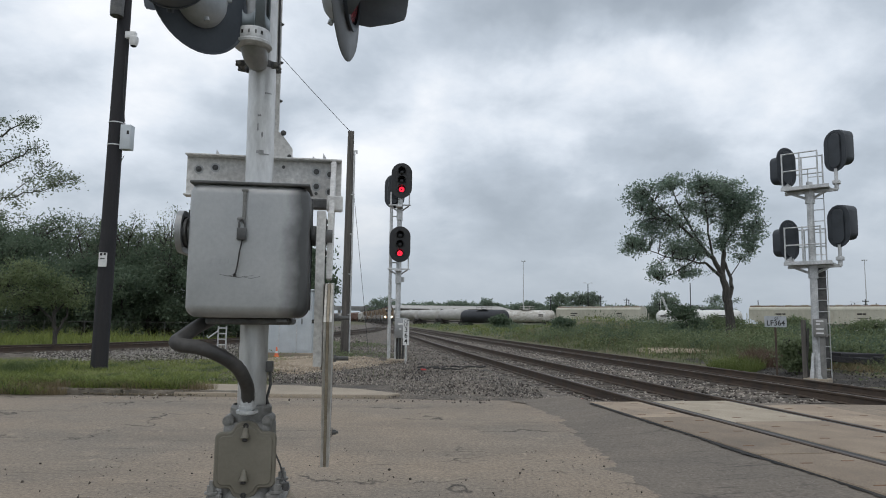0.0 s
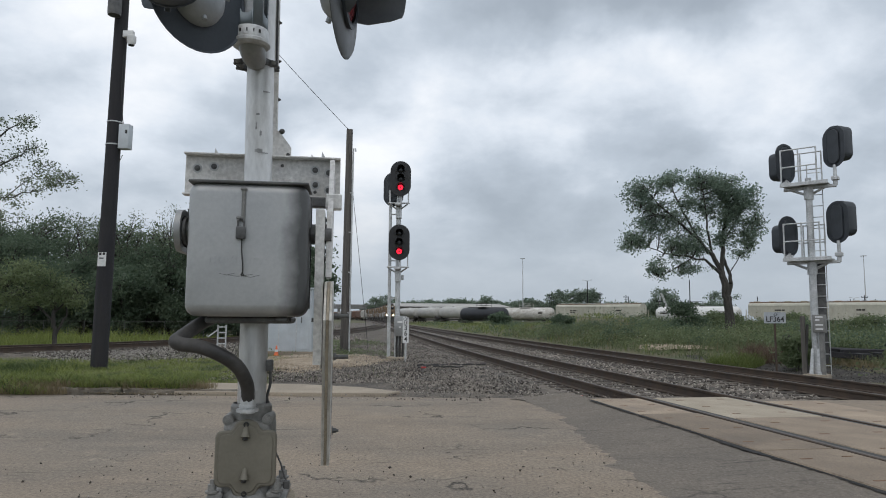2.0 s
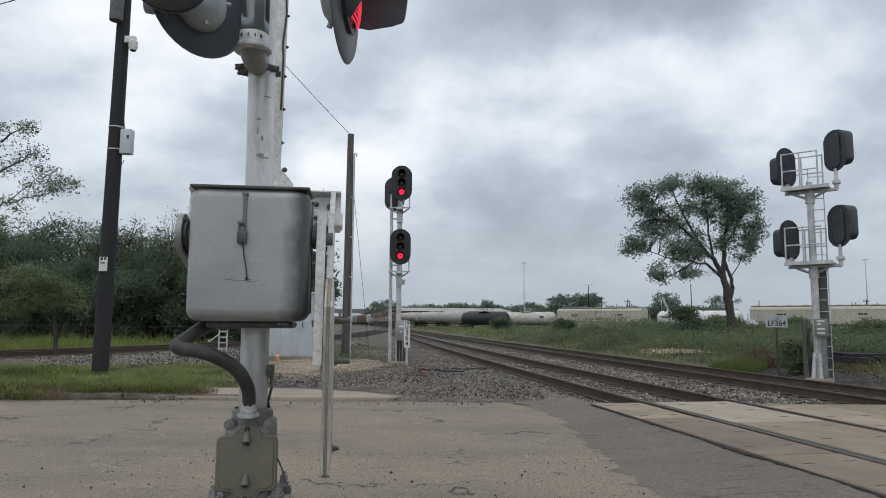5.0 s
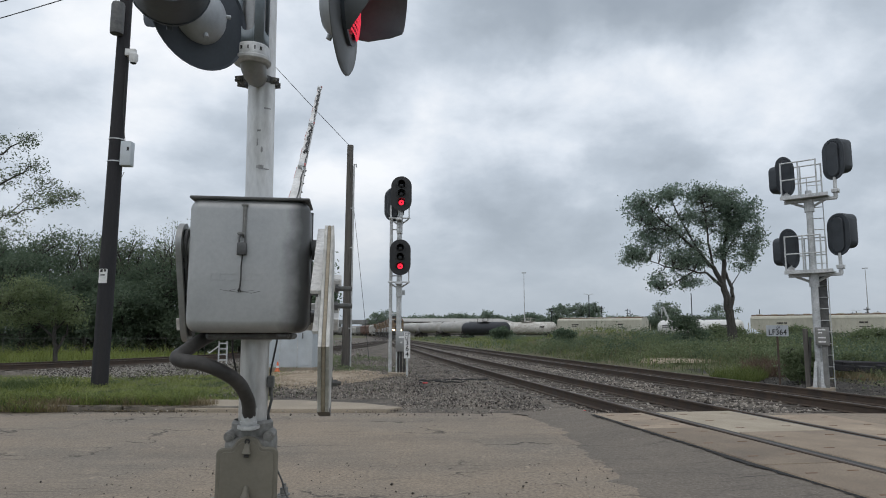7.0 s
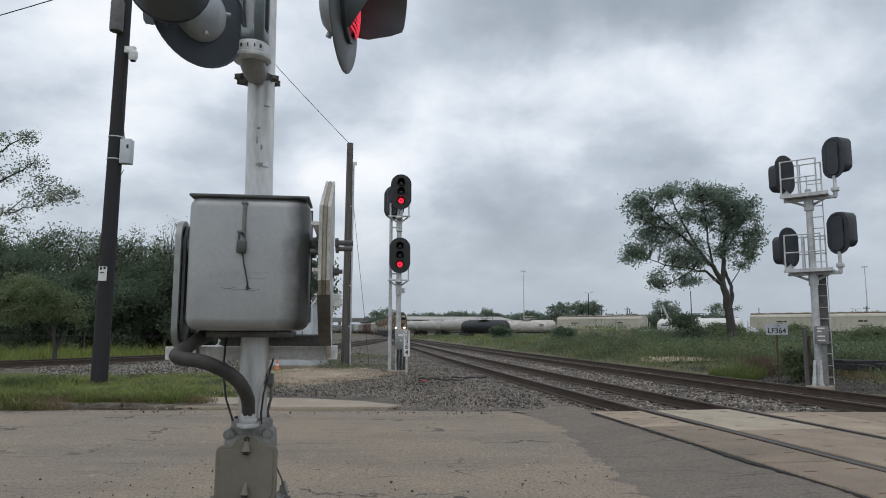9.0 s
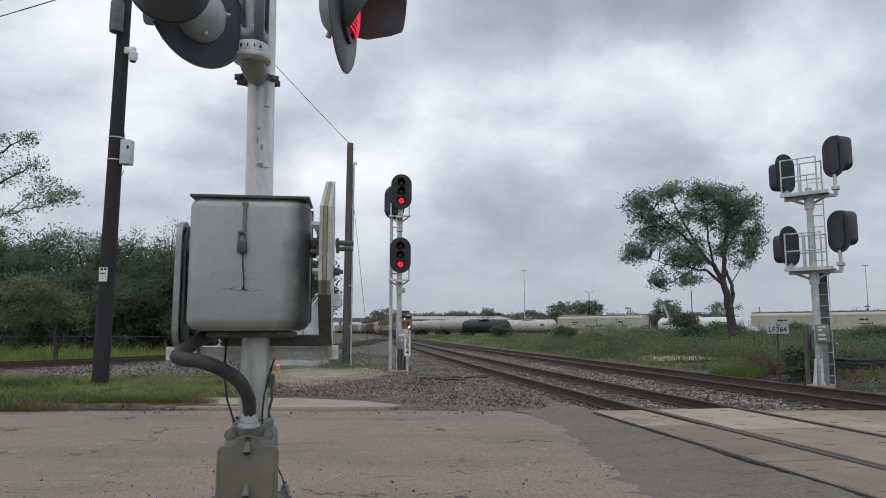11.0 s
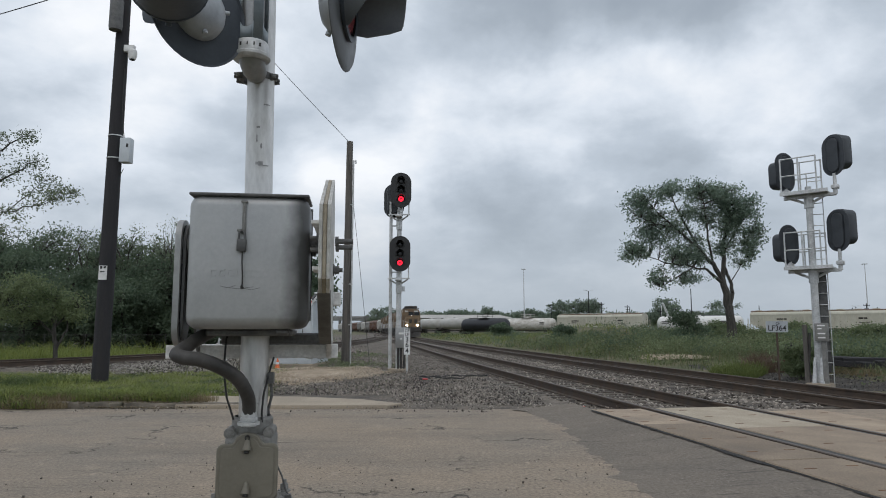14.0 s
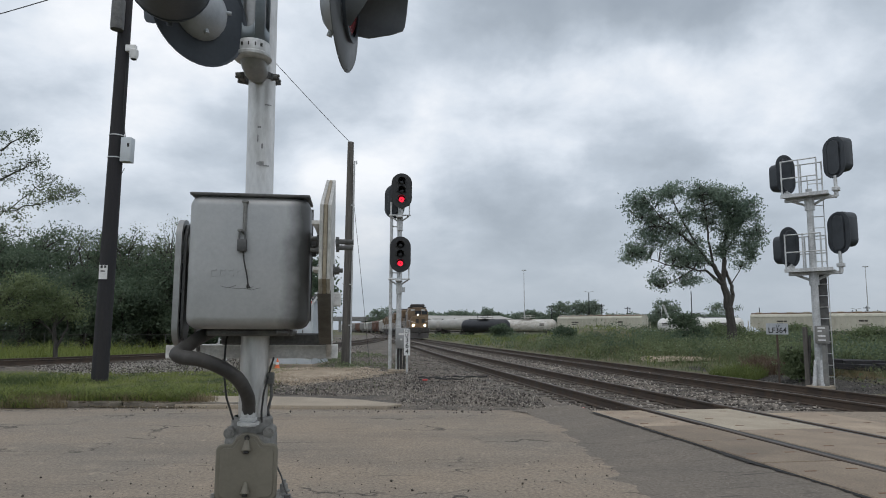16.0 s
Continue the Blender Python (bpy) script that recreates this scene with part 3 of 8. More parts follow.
def letters(text, size, material, parent, m, depth=0.002, name="lettering", spacing=1.0):
    cu = bpy.data.curves.new(name, "FONT")
    cu.body, cu.size, cu.extrude, cu.align_x, cu.align_y = text, size, depth, "CENTER", "CENTER"
    cu.space_character = spacing
    cu.offset = size * 0.012
    cu.materials.append(material)
    ob = new(name, cu)
    ob.parent = parent
    ob.matrix_basis = m
    return ob


def leaf_cloud(centers, spread, per, size, seed, flat=0.7):
    rng = np.random.default_rng(seed)
    c = np.repeat(np.asarray(centers, float), per, 0)
    n = len(c)
    off = rng.normal(size=(n, 3)) * spread * np.array([1, 1, flat])
    p = c + off
    u = rng.normal(size=(n, 3))
    u /= np.linalg.norm(u, axis=1, keepdims=True)
    w = np.cross(u, rng.normal(size=(n, 3)))
    w /= np.linalg.norm(w, axis=1, keepdims=True)
    s = size * rng.uniform(0.6, 1.35, (n, 1))
    nrm = np.cross(u, w)
    v = np.stack([p - u * s, p + w * s * 0.45 + nrm * s * 0.12, p + u * s, p - w * s * 0.45 + nrm * s * 0.12], 1)
    f = np.arange(n * 4).reshape(n, 4)
    return v.reshape(-1, 3), f

# ---- ground, road and tracks ----
TURN = 9.54                      # at the crossing the tracks run this far to the left of +Y
ALONG = Vector((-math.sin(radians(TURN)), math.cos(radians(TURN)), 0))
ACROSS = Vector((math.cos(radians(TURN)), math.sin(radians(TURN)), 0))
GAUGE = 1.505                    # between rail centres
NEAR_V = 5.56                    # offset of the near track, across
NEAR_Z, FAR_Z = 0.10, 0.0        # rail tops over the road
ROAD_FAR = 11.6


def near_x(y):
    """The near track: straight over the road, then an easy curve to the right, then straight."""
    k = min(max(y, 0), 40)
    return 5.64 - 0.168 * y + 0.00055 * k * k + (0.044 * (y - 40) if y > 40 else 0)


def far_x(y):
    """The far track: an easy curve to the right, then far out a sharper one to the left."""
    k = max(y, 0)
    j = max(y - 190, 0)
    return 10.42 - 0.155 * y + 0.0001 * k * k + 0.3 * min(max((y - 40) / 60, 0), 1) - 0.00057 * j * j


def track_near(s):
    return Vector((near_x(s), s, 0))


def track_far(s):
    return Vector((far_x(s), s, 0))


BRANCH = [(-82, -20), (-60, -6), (-38, 5), (-24, 14.5), (-15.8, 23), (-11.9, 31), (-9.7, 42), (-8.5, 56), (-8.3, 76), (-9.6, 104), (-13, 135), (-17, 165)]


def track_branch(s):
    """Leaves the main line far out and sweeps away to the left behind the grass; s in knots of ten."""
    t = min(max(s / 10.0, 0.0), 8.999)
    i = int(t)
    p0, p1, p2, p3 = (Vector((*BRANCH[i + k], 0)) for k in range(4))
    t -= i
    return 0.5 * ((2 * p1) + (p2 - p0) * t + (2 * p0 - 5 * p1 + 4 * p2 - p3) * t * t + (3 * p1 - p0 - 3 * p2 + p3) * t ** 3)


def across(x, y):
    """Way across the tracks, the near one at NEAR_V."""
    return (x - near_x(y)) * 0.986 + NEAR_V


def land(x, y):
    """Height of the natural ground."""
    v = across(x, y)
    z = -0.06 + 0.05 * noise.noise(Vector((x * 0.12, y * 0.12, 2)))
    bank = min(max((v - 13.5) / 10, 0), 1)
    if y > 12:
        z += bank * (0.25 + 0.35 * noise.noise(Vector((x * 0.05, y * 0.05, 7))))
        z += 1.6 * math.exp(-((x - 14.8) / 6.0) ** 2 - ((y - 66) / 9.0) ** 2)
    main = 1 if 3.0 < v < 13.0 else max(0, 1 - min(abs(v - 3.0), abs(v - 13.0)) / 2.0)
    z += (-0.30 - z) * main
    if y < ROAD_FAR + 0.6:
        z = min(z, -0.05)
    return z


def sheet(name, x0, x1, y0, y1, nx, ny, material, height, label, grade=1.0):
    s = Shape()
    for j in range(ny + 1):
        for i in range(nx + 1):
            u, w = i / nx * 2 - 1, j / ny
            x = x0 + (x1 - x0) * (0.5 + 0.5 * math.copysign(abs(u) ** grade, u))
            y = y0 + (y1 - y0) * w ** grade
            s.v.append((x, y, height(x, y)))
    for j in range(ny):
        for i in range(nx):
            a = j * (nx + 1) + i
            s.f.append((a, a + 1, a + nx + 2, a + nx + 1))
    ob = part(name, s, material, None, label)
    return tagged(ob, kind="structure")


def build_ground():
    sheet("ground", -2500, 2500, -60, 4200, 150, 190, SOIL, land, "flat dark soil with grass and weeds reaching to the horizon", 2.6)
    # road: a sheet with a slight crown, then the darker patched part beside the track
    road = sheet("road", -70, 60, 1.8, ROAD_FAR, 130, 20, ASPHALT,
                 lambda x, y: -0.004 + 0.008 * noise.noise(Vector((x * 0.4, y * 0.5, 1))) - 0.02 * max(0, (y - 10.5)),
                 "worn brown-grey asphalt road crossing the tracks")
    s = Shape()
    left, mids, right = [], [], []
    n = 170
    for i in range(n + 1):
        y = 1.9 + (ROAD_FAR - 0.15 - 1.9) * i / n
        wob = 0.16 * noise.noise(Vector((y * 0.9, 3, 0))) + 0.16 * noise.noise(Vector((y * 3.3, 8, 0))) + 0.09 * noise.noise(Vector((y * 11, 5, 0)))
        left.append((1.55 + wob - (0.35 if y > 9.5 else 0) * (y - 9.5) / 2, y, -0.008))
        e = near_x(y) - (GAUGE / 2 + 0.87 + 0.03 * noise.noise(Vector((y * 3, 1, 0)))) / 0.986
        mids.append((0.55 * left[-1][0] + 0.45 * e, y, 0.022))
        right.append((e, y, 0.085))
    s.v = left + mids + right
    s.f = [(k * (n + 1) + i, (k + 1) * (n + 1) + i, (k + 1) * (n + 1) + i + 1, k * (n + 1) + i + 1) for k in (0, 1) for i in range(n)]
    tagged(part("road_patch", s, ASPHALT_NEW, None, "darker patched strip of asphalt beside the track"), kind="structure")
    # loose strip of gravel between road and ballast, and the sandy patch by the shed
    s = Shape()
    edge = [(-3.2, 12.2), (-0.6, 11.35), (1.2, 11.1), (2.45, 10.9), (1.95, 14.5), (0.8, 22), (-1.2, 36), (-4.2, 58), (-8.0, 100), (-16, 170), (-34, 175), (-16, 96), (-11.0, 62), (-8.2, 42), (-7.4, 28), (-4.2, 18.0)]
    s.f.append(tuple(range(len(edge))))
    s.v = [(x, y, 0.0) for x, y in edge]
    ob = part("gravel_yard", s, GRAVEL_GROUND, None, "grey and brown loose gravel beside the signal mast", smooth=False)
    bm = bmesh.new()
    bm.from_mesh(ob.data)
    bmesh.ops.triangulate(bm, faces=bm.faces)
    bmesh.ops.subdivide_edges(bm, edges=bm.edges, cuts=5, use_grid_fill=True)
    for q in bm.verts:
        q.co.z = -0.04 if q.co.y < 11.75 else -0.01 + 0.035 * noise.noise(q.co * 0.5) - 0.03 * (q.co.y > 14)
    bm.to_mesh(ob.data)
    bm.free()
    tagged(ob, kind="structure")
    s = Shape()
    blob = [(-3.75 + 1.9 * math.cos(a) * (1 + 0.2 * math.sin(3 * a) + 0.12 * math.sin(11 * a)), 20.4 + 3.4 * math.sin(a) * (1 + 0.15 * math.cos(4 * a) + 0.08 * math.cos(13 * a)))
            for a in [2 * math.pi * k / 40 for k in range(40)]]
    s.v = [(-3.75, 20.4, 0.08)] + [(x, y, -0.03) for x, y in blob]
    s.f = [(0, 1 + k, 1 + (k + 1) % 40) for k in range(40)]
    tagged(part("sandy_patch", s, SANDY, None, "pale sandy gravel heap in front of the shed"), kind="structure")
    # dark gravel shoulder beyond the far track
    s = Shape()
    for j in range(61):
        y = 3.0 + 0.42 * j
        for i in range(9):
            v = 12.3 + i * (2.3 + 0.4 * noise.noise(Vector((y * 0.5, 2, 0)))) / 8
            x = near_x(y) + (v - NEAR_V) / 0.986
            s.v.append((x, y, land(x, y) + (0.02 if 0 < i < 8 else -0.02) + 0.012 * noise.noise(Vector((x * 1.5, y * 1.5, 4)))))
    s.f = [(j * 9 + i, j * 9 + i + 1, j * 9 + i + 10, j * 9 + i + 9) for j in range(60) for i in range(8)]
    tagged(part("gravel_shoulder", s, DARK_GRAVEL, None, "dark fine gravel shoulder beyond the far track"), kind="structure")
    # concrete apron and kerb
    s = Shape().slab([(-4.55, 11.70), (-2.4, 11.58), (-0.95, 11.62), (-0.72, 11.9), (-1.5, 12.6), (-2.7, 13.1), (-4.5, 13.2), (-4.75, 12.3)], -0.08, 0.035, bevel=0.012)
    tagged(part("driveway_apron", s, CONCRETE, None, "pale concrete driveway apron at the road edge"), kind="structure")
    x, k = -44.0, 0
    kerb = tagged(new("kerb"), "low broken concrete kerb with grass hanging over it", kind="structure")
    variants = []
    for q in range(4):
        bm = bmesh.new()
        bm.from_mesh(Shape().box(0, 2.38, 0, 0.17, -0.2, 0.070, 0.02).mesh("kerb_stone", KERB))
        bmesh.ops.bisect_plane(bm, geom=bm.verts[:] + bm.edges[:] + bm.faces[:], plane_co=(0, 0, 0.0), plane_no=(0, 0, 1))
        for i in range(1, 14):
            bmesh.ops.bisect_plane(bm, geom=bm.verts[:] + bm.edges[:] + bm.faces[:], plane_co=(0.17 * i, 0, 0), plane_no=(1, 0, 0))
        for v in bm.verts:
            if v.co.z > -0.1:
                v.co.z += 0.028 * noise.noise(Vector((v.co.x * 2.5, v.co.y * 6, q * 7.3))) * (v.co.z > 0.02)
                v.co.y += 0.030 * noise.noise(Vector((v.co.x * 3.5, v.co.z * 9, q * 5.1 + 2)))
        me = bpy.data.meshes.new("kerb_stone")
        bm.to_mesh(me)
        bm.free()
        me.materials.append(KERB)
        variants.append(me)
    while x < -4.6:
        o = new("kerb_stone", variants[k % 4])
        o.parent = kerb
        o.matrix_basis = pose(x, 11.73 + 0.02 * math.sin(k * 2.1) + 0.012 * (x + 4), -0.012 * (k % 3), 0.6 * math.sin(k), 0, 0.5 * math.cos(k * 1.7))
        x += 2.41
        k += 1


RAIL = [(-0.07, -0.18), (0.07, -0.18), (0.07, -0.168), (0.015, -0.150), (0.010, -0.05), (0.034, -0.038), (0.036, -0.006),
        (0.028, 0.0), (-0.028, 0.0), (-0.036, -0.006), (-0.034, -0.038), (-0.010, -0.05), (-0.015, -0.150), (-0.07, -0.168)]


def sweep(path, profile, off, z=0.0, caps=True):
    """A section carried along a level path at a sideways offset."""
    s = Shape()
    n = len(profile)
    for i, p in enumerate(path):
        d = (path[min(i + 1, len(path) - 1)] - path[max(i - 1, 0)]).normalized()
        w = Vector((d.y, -d.x, 0))
        for a, b in profile:
            s.v.append(tuple(p + w * (off + a) + Vector((0, 0, b + z))))
    for i in range(len(path) - 1):
        for k in range(n):
            a, b = i * n + k, i * n + (k + 1) % n
            s.f.append((a, b, b + n, a + n))
    if caps:
        s.f.append(tuple(range(n)))
        s.f.append(tuple(range((len(path) - 1) * n, len(path) * n)))
    return s


TIE_MESH = None


def build_track(name, fn, s0, s1, step, label, ties, z=0.0, bed=True):
    """Rails, ties and ballast bed; ties: stretches (from, to) along the track with single ties."""
    global TIE_MESH
    tr = tagged(new(name), label, "railway track", kind="structure")
    count = int((s1 - s0) / step)
    path = [fn(s0 + (s1 - s0) * i / count) for i in range(count + 1)]
    for side in (-1, 1):
        r = part("rail", sweep(path, RAIL, side * GAUGE / 2, z), RAIL_STEEL, tr, "rusty steel rail", angle=50)
        part("rail_head", sweep(path, [(-0.026, -0.004), (0.026, -0.004), (0.022, 0.0015), (-0.022, 0.0015)], side * GAUGE / 2, z), RAIL_HEAD, r, "worn shiny running surface")
    if bed:
        prof = [(-2.6, -0.42), (-1.75, -0.235), (-1.2, -0.205), (1.2, -0.205), (1.75, -0.235), (2.6, -0.42)]
        tagged(part("ballast_bed", sweep(path, prof, 0, z), GRAVEL_GROUND, tr, "grey stone ballast"), kind="stuff")
    if TIE_MESH is None:
        TIE_MESH = Shape().box(-1.3, 1.3, -0.115, 0.115, -0.17, 0, 0.012).mesh("tie", TIE)
    rest = Shape()
    s = s0
    rnd = random.Random(5)
    while s < s1:
        p, d = fn(s), (fn(s + 0.02) - fn(s - 0.02)).normalized()
        m = Matrix.Translation(p + Vector((0, 0, z - 0.178 - rnd.random() * 0.012))) @ Matrix.Rotation(math.atan2(d.y, d.x) - math.pi / 2 + rnd.uniform(-0.02, 0.02), 4, "Z")
        if any(a <= s <= b for a, b in ties):
            o = new("tie", TIE_MESH)
            o.parent = tr
            o.matrix_basis = m
        elif fn(s).y < 110:
            rest.box(-1.3, 1.3, -0.115, 0.115, -0.17, 0, 0, m)
        s += 0.53 / ((fn(s + 0.1) - fn(s - 0.1)).length / 0.2)
    if rest.v:
        tagged(part("far_ties", rest, TIE, tr, "weathered wooden ties", smooth=False), kind="stuff")
    return tr


def build_crossing():
    """Concrete crossing panels along the near track, with rubber flange strips."""
    cr = group_at("crossing_panels", pose(0, 0, 0, 0, 0, TURN), "worn concrete crossing panels set between and beside the rails", "railway crossing", kind="structure")
    g = GAUGE / 2
    rows = (("field_panel", -g - 0.85, -g - 0.055, 10.0, 1.70), ("gauge_panel", -g + 0.165, g - 0.10, 9.98, 2.15), ("field_panel", g + 0.055, g + 1.06, 9.4, 2.42))
    for nm, a, b, end, first in rows:
        y1 = end
        whole = {}
        for i in range(6):
            ln = first if i == 0 else 2.42
            if ln not in whole:
                sl = Shape()
                for k in range(3):
                    for q in (0.22, 0.78):
                        x, y = a + (b - a) * q, ln * (k + 0.5) / 3 + 0.05 * (q > 0.5)
                        sl.box(x - 0.055, x + 0.055, y, y + 0.02, -0.004, 0.0035)
                whole[ln] = (Shape().box(a, b, 0.006, ln, -0.2, 0.0, 0.012).mesh(nm, PANEL), sl.mesh("lifting_slot", HAT_RUST, False))
            o = new(nm, whole[ln][0])
            if (nm, i) in (("gauge_panel", 0), ("field_panel", 4)):
                o.data = whole[ln][0].copy()
                o.data.materials[0] = PANEL_PALE
            o.parent = cr
            o.matrix_basis = pose(NEAR_V, y1 - ln, NEAR_Z - 0.006 + 0.004 * ((i * 7) % 3), 0, 0.25 * math.sin(i * 2.3 + a))
            q = new("lifting_slot", whole[ln][1])
            q.parent = o
            y1 -= ln + 0.022
    for side, w in ((-1, 0), (1, 0)):
        x0, x1 = (0.04, 0.168) if side < 0 else (-0.103, -0.04)
        st = Shape().box(NEAR_V + side * g + x0, NEAR_V + side * g + x1, -3.4, 9.9, NEAR_Z - 0.2, NEAR_Z - 0.008, 0.006)
        x0, x1 = (-0.058, -0.036) if side < 0 else (0.036, 0.058)
        st.box(NEAR_V + side * g + x0, NEAR_V + side * g + x1, -3.4, 9.9, NEAR_Z - 0.2, NEAR_Z - 0.012, 0.006)
        part("flange_rubber", st, RUBBER, cr, "black rubber flangeway strip")
    # cracked dark joint between asphalt and panels
    j = Shape()
    n = 260
    for i in range(n + 1):
        y = -3.4 + 13.3 * i / n
        w = max(0.010, 0.048 + 0.06 * noise.noise(Vector((y * 0.9, 4, 0))) + 0.03 * noise.noise(Vector((y * 5, 9, 0))) + 0.035 * noise.noise(Vector((y * 17, 2, 0))))
        j.v += [(NEAR_V - g - 0.855 - w, y, 0.090), (NEAR_V - g - 0.85, y, 0.092)]
    j.f = [(2 * i, 2 * i + 1, 2 * i + 3, 2 * i + 2) for i in range(n)]
    part("joint", j, TAR, cr, "broken dark joint along the asphalt")


# ---- loose stuff: stones, grass, weeds ----
def fast_mesh(name, verts, quads, material, label, parent=None, smooth=False):
    me = bpy.data.meshes.new(name)
    me.vertices.add(len(verts))
    me.vertices.foreach_set("co", np.asarray(verts, np.float32).ravel())
    k = quads.shape[1]
    me.loops.add(quads.size)
    me.loops.foreach_set("vertex_index", quads.astype(np.int32).ravel())
    me.polygons.add(len(quads))
    me.polygons.foreach_set("loop_start", np.arange(0, quads.size, k, dtype=np.int32))
    me.update(calc_edges=True)
    me.materials.append(material)
    if smooth:
        me.shade_smooth()
    ob = new(name, me)
    if parent:
        ob.parent = parent
        return tagged(ob, label)
    return tagged(ob, label, kind="stuff")


def stones(name, pts, size, material, label, seed=1):
    rng = np.random.default_rng(seed)
    n = len(pts)
    base = np.array([(1, 0, 0), (-1, 0, 0), (0, 1, 0), (0, -1, 0), (0, 0, 1), (0, 0, -1)], float)
    fc = np.array([(0, 2, 4), (2, 1, 4), (1, 3, 4), (3, 0, 4), (2, 0, 5), (1, 2, 5), (3, 1, 5), (0, 3, 5)])
    sc = rng.uniform(0.6, 1.25, (n, 6, 1)) * base * (np.asarray(size).reshape(-1, 1, 1) * rng.uniform(0.7, 1.2, (n, 1, 3)) * np.array([1.1, 1.0, 0.7]))
    q = rng.normal(size=(n, 4))
    q /= np.linalg.norm(q, axis=1, keepdims=True)
    w, x, y, z = q.T
    R = np.stack([1 - 2 * (y * y + z * z), 2 * (x * y - z * w), 2 * (x * z + y * w), 2 * (x * y + z * w), 1 - 2 * (x * x + z * z), 2 * (y * z - x * w),
                  2 * (x * z - y * w), 2 * (y * z + x * w), 1 - 2 * (x * x + y * y)], 1).reshape(n, 3, 3)
    v = np.einsum("nij,nkj->nki", R, sc) + np.asarray(pts)[:, None, :]
    f = fc[None] + np.arange(n)[:, None, None] * 6
    return fast_mesh(name, v.reshape(-1, 3), f.reshape(-1, 3), material, label)


def blades(name, pts, height, width, material, label, lean=0.5, seed=1):
    """Bent grass blades, a quad and a second quad closing to a narrow tip."""
    rng = np.random.default_rng(seed)
    n = len(pts)
    h = np.asarray(height) * rng.uniform(0.55, 1.2, n)
    a = rng.uniform(0, 2 * np.pi, n)
    w = np.asarray(width) * rng.uniform(0.6, 1.3, n)
    b = rng.uniform(0, 2 * np.pi, n)
    ln = lean * rng.uniform(0.1, 1.0, n) * h
    side = np.stack([np.cos(a), np.sin(a), np.zeros(n)], 1) * w[:, None] / 2
    way = np.stack([np.cos(b), np.sin(b), np.zeros(n)], 1)
    up = np.array([0, 0, 1.0])
    p = np.asarray(pts)
    mid = p + up * (h * 0.6)[:, None] + way * (ln * 0.3)[:, None]
    tip = p + up * h[:, None] + way * ln[:, None]
    v = np.stack([p - side, p + side, mid + side * 0.8, mid - side * 0.8, tip + side * 0.12, tip - side * 0.12], 1)
    q = np.array([(0, 1, 2, 3), (3, 2, 4, 5)])
    f = q[None] + np.arange(n)[:, None, None] * 6
    return fast_mesh(name, v.reshape(-1, 3), f.reshape(-1, 4), material, label)


def scatter(n, x0, x1, y0, y1, seed, keep=None, near=0.0):
    """Random places; near > 0 crowds them towards y0."""
    rng = np.random.default_rng(seed)
    x = rng.uniform(x0, x1, n)
    t = rng.uniform(0, 1, n)
    y = y0 + (y1 - y0) * t ** (1 + near)
    p = np.stack([x, y, np.zeros(n)], 1)
    if keep is not None:
        p = p[[bool(keep(*q[:2])) for q in p]]
    p[:, 2] = [land(q[0], q[1]) for q in p]
    return p


def branch_side(x, y):
    """Signed way from the branch track: negative on the camera's side."""
    best, sgn = 1e9, 0
    for q, d in BRANCH_PTS:
        e = (x - q.x) ** 2 + (y - q.y) ** 2
        if e < best:
            best = e
            sgn = (y - q.y) * d.x - (x - q.x) * d.y
    return math.copysign(math.sqrt(best), sgn)


BRANCH_PTS = [(track_branch(s), (track_branch(s + 0.3) - track_branch(s - 0.3)).normalized()) for s in range(1, 89)]


def verge(x):
    """Far rim of the mown strip."""
    return 20.2 + 0.75 * min(max(x + 9.0, 0), 3.5)


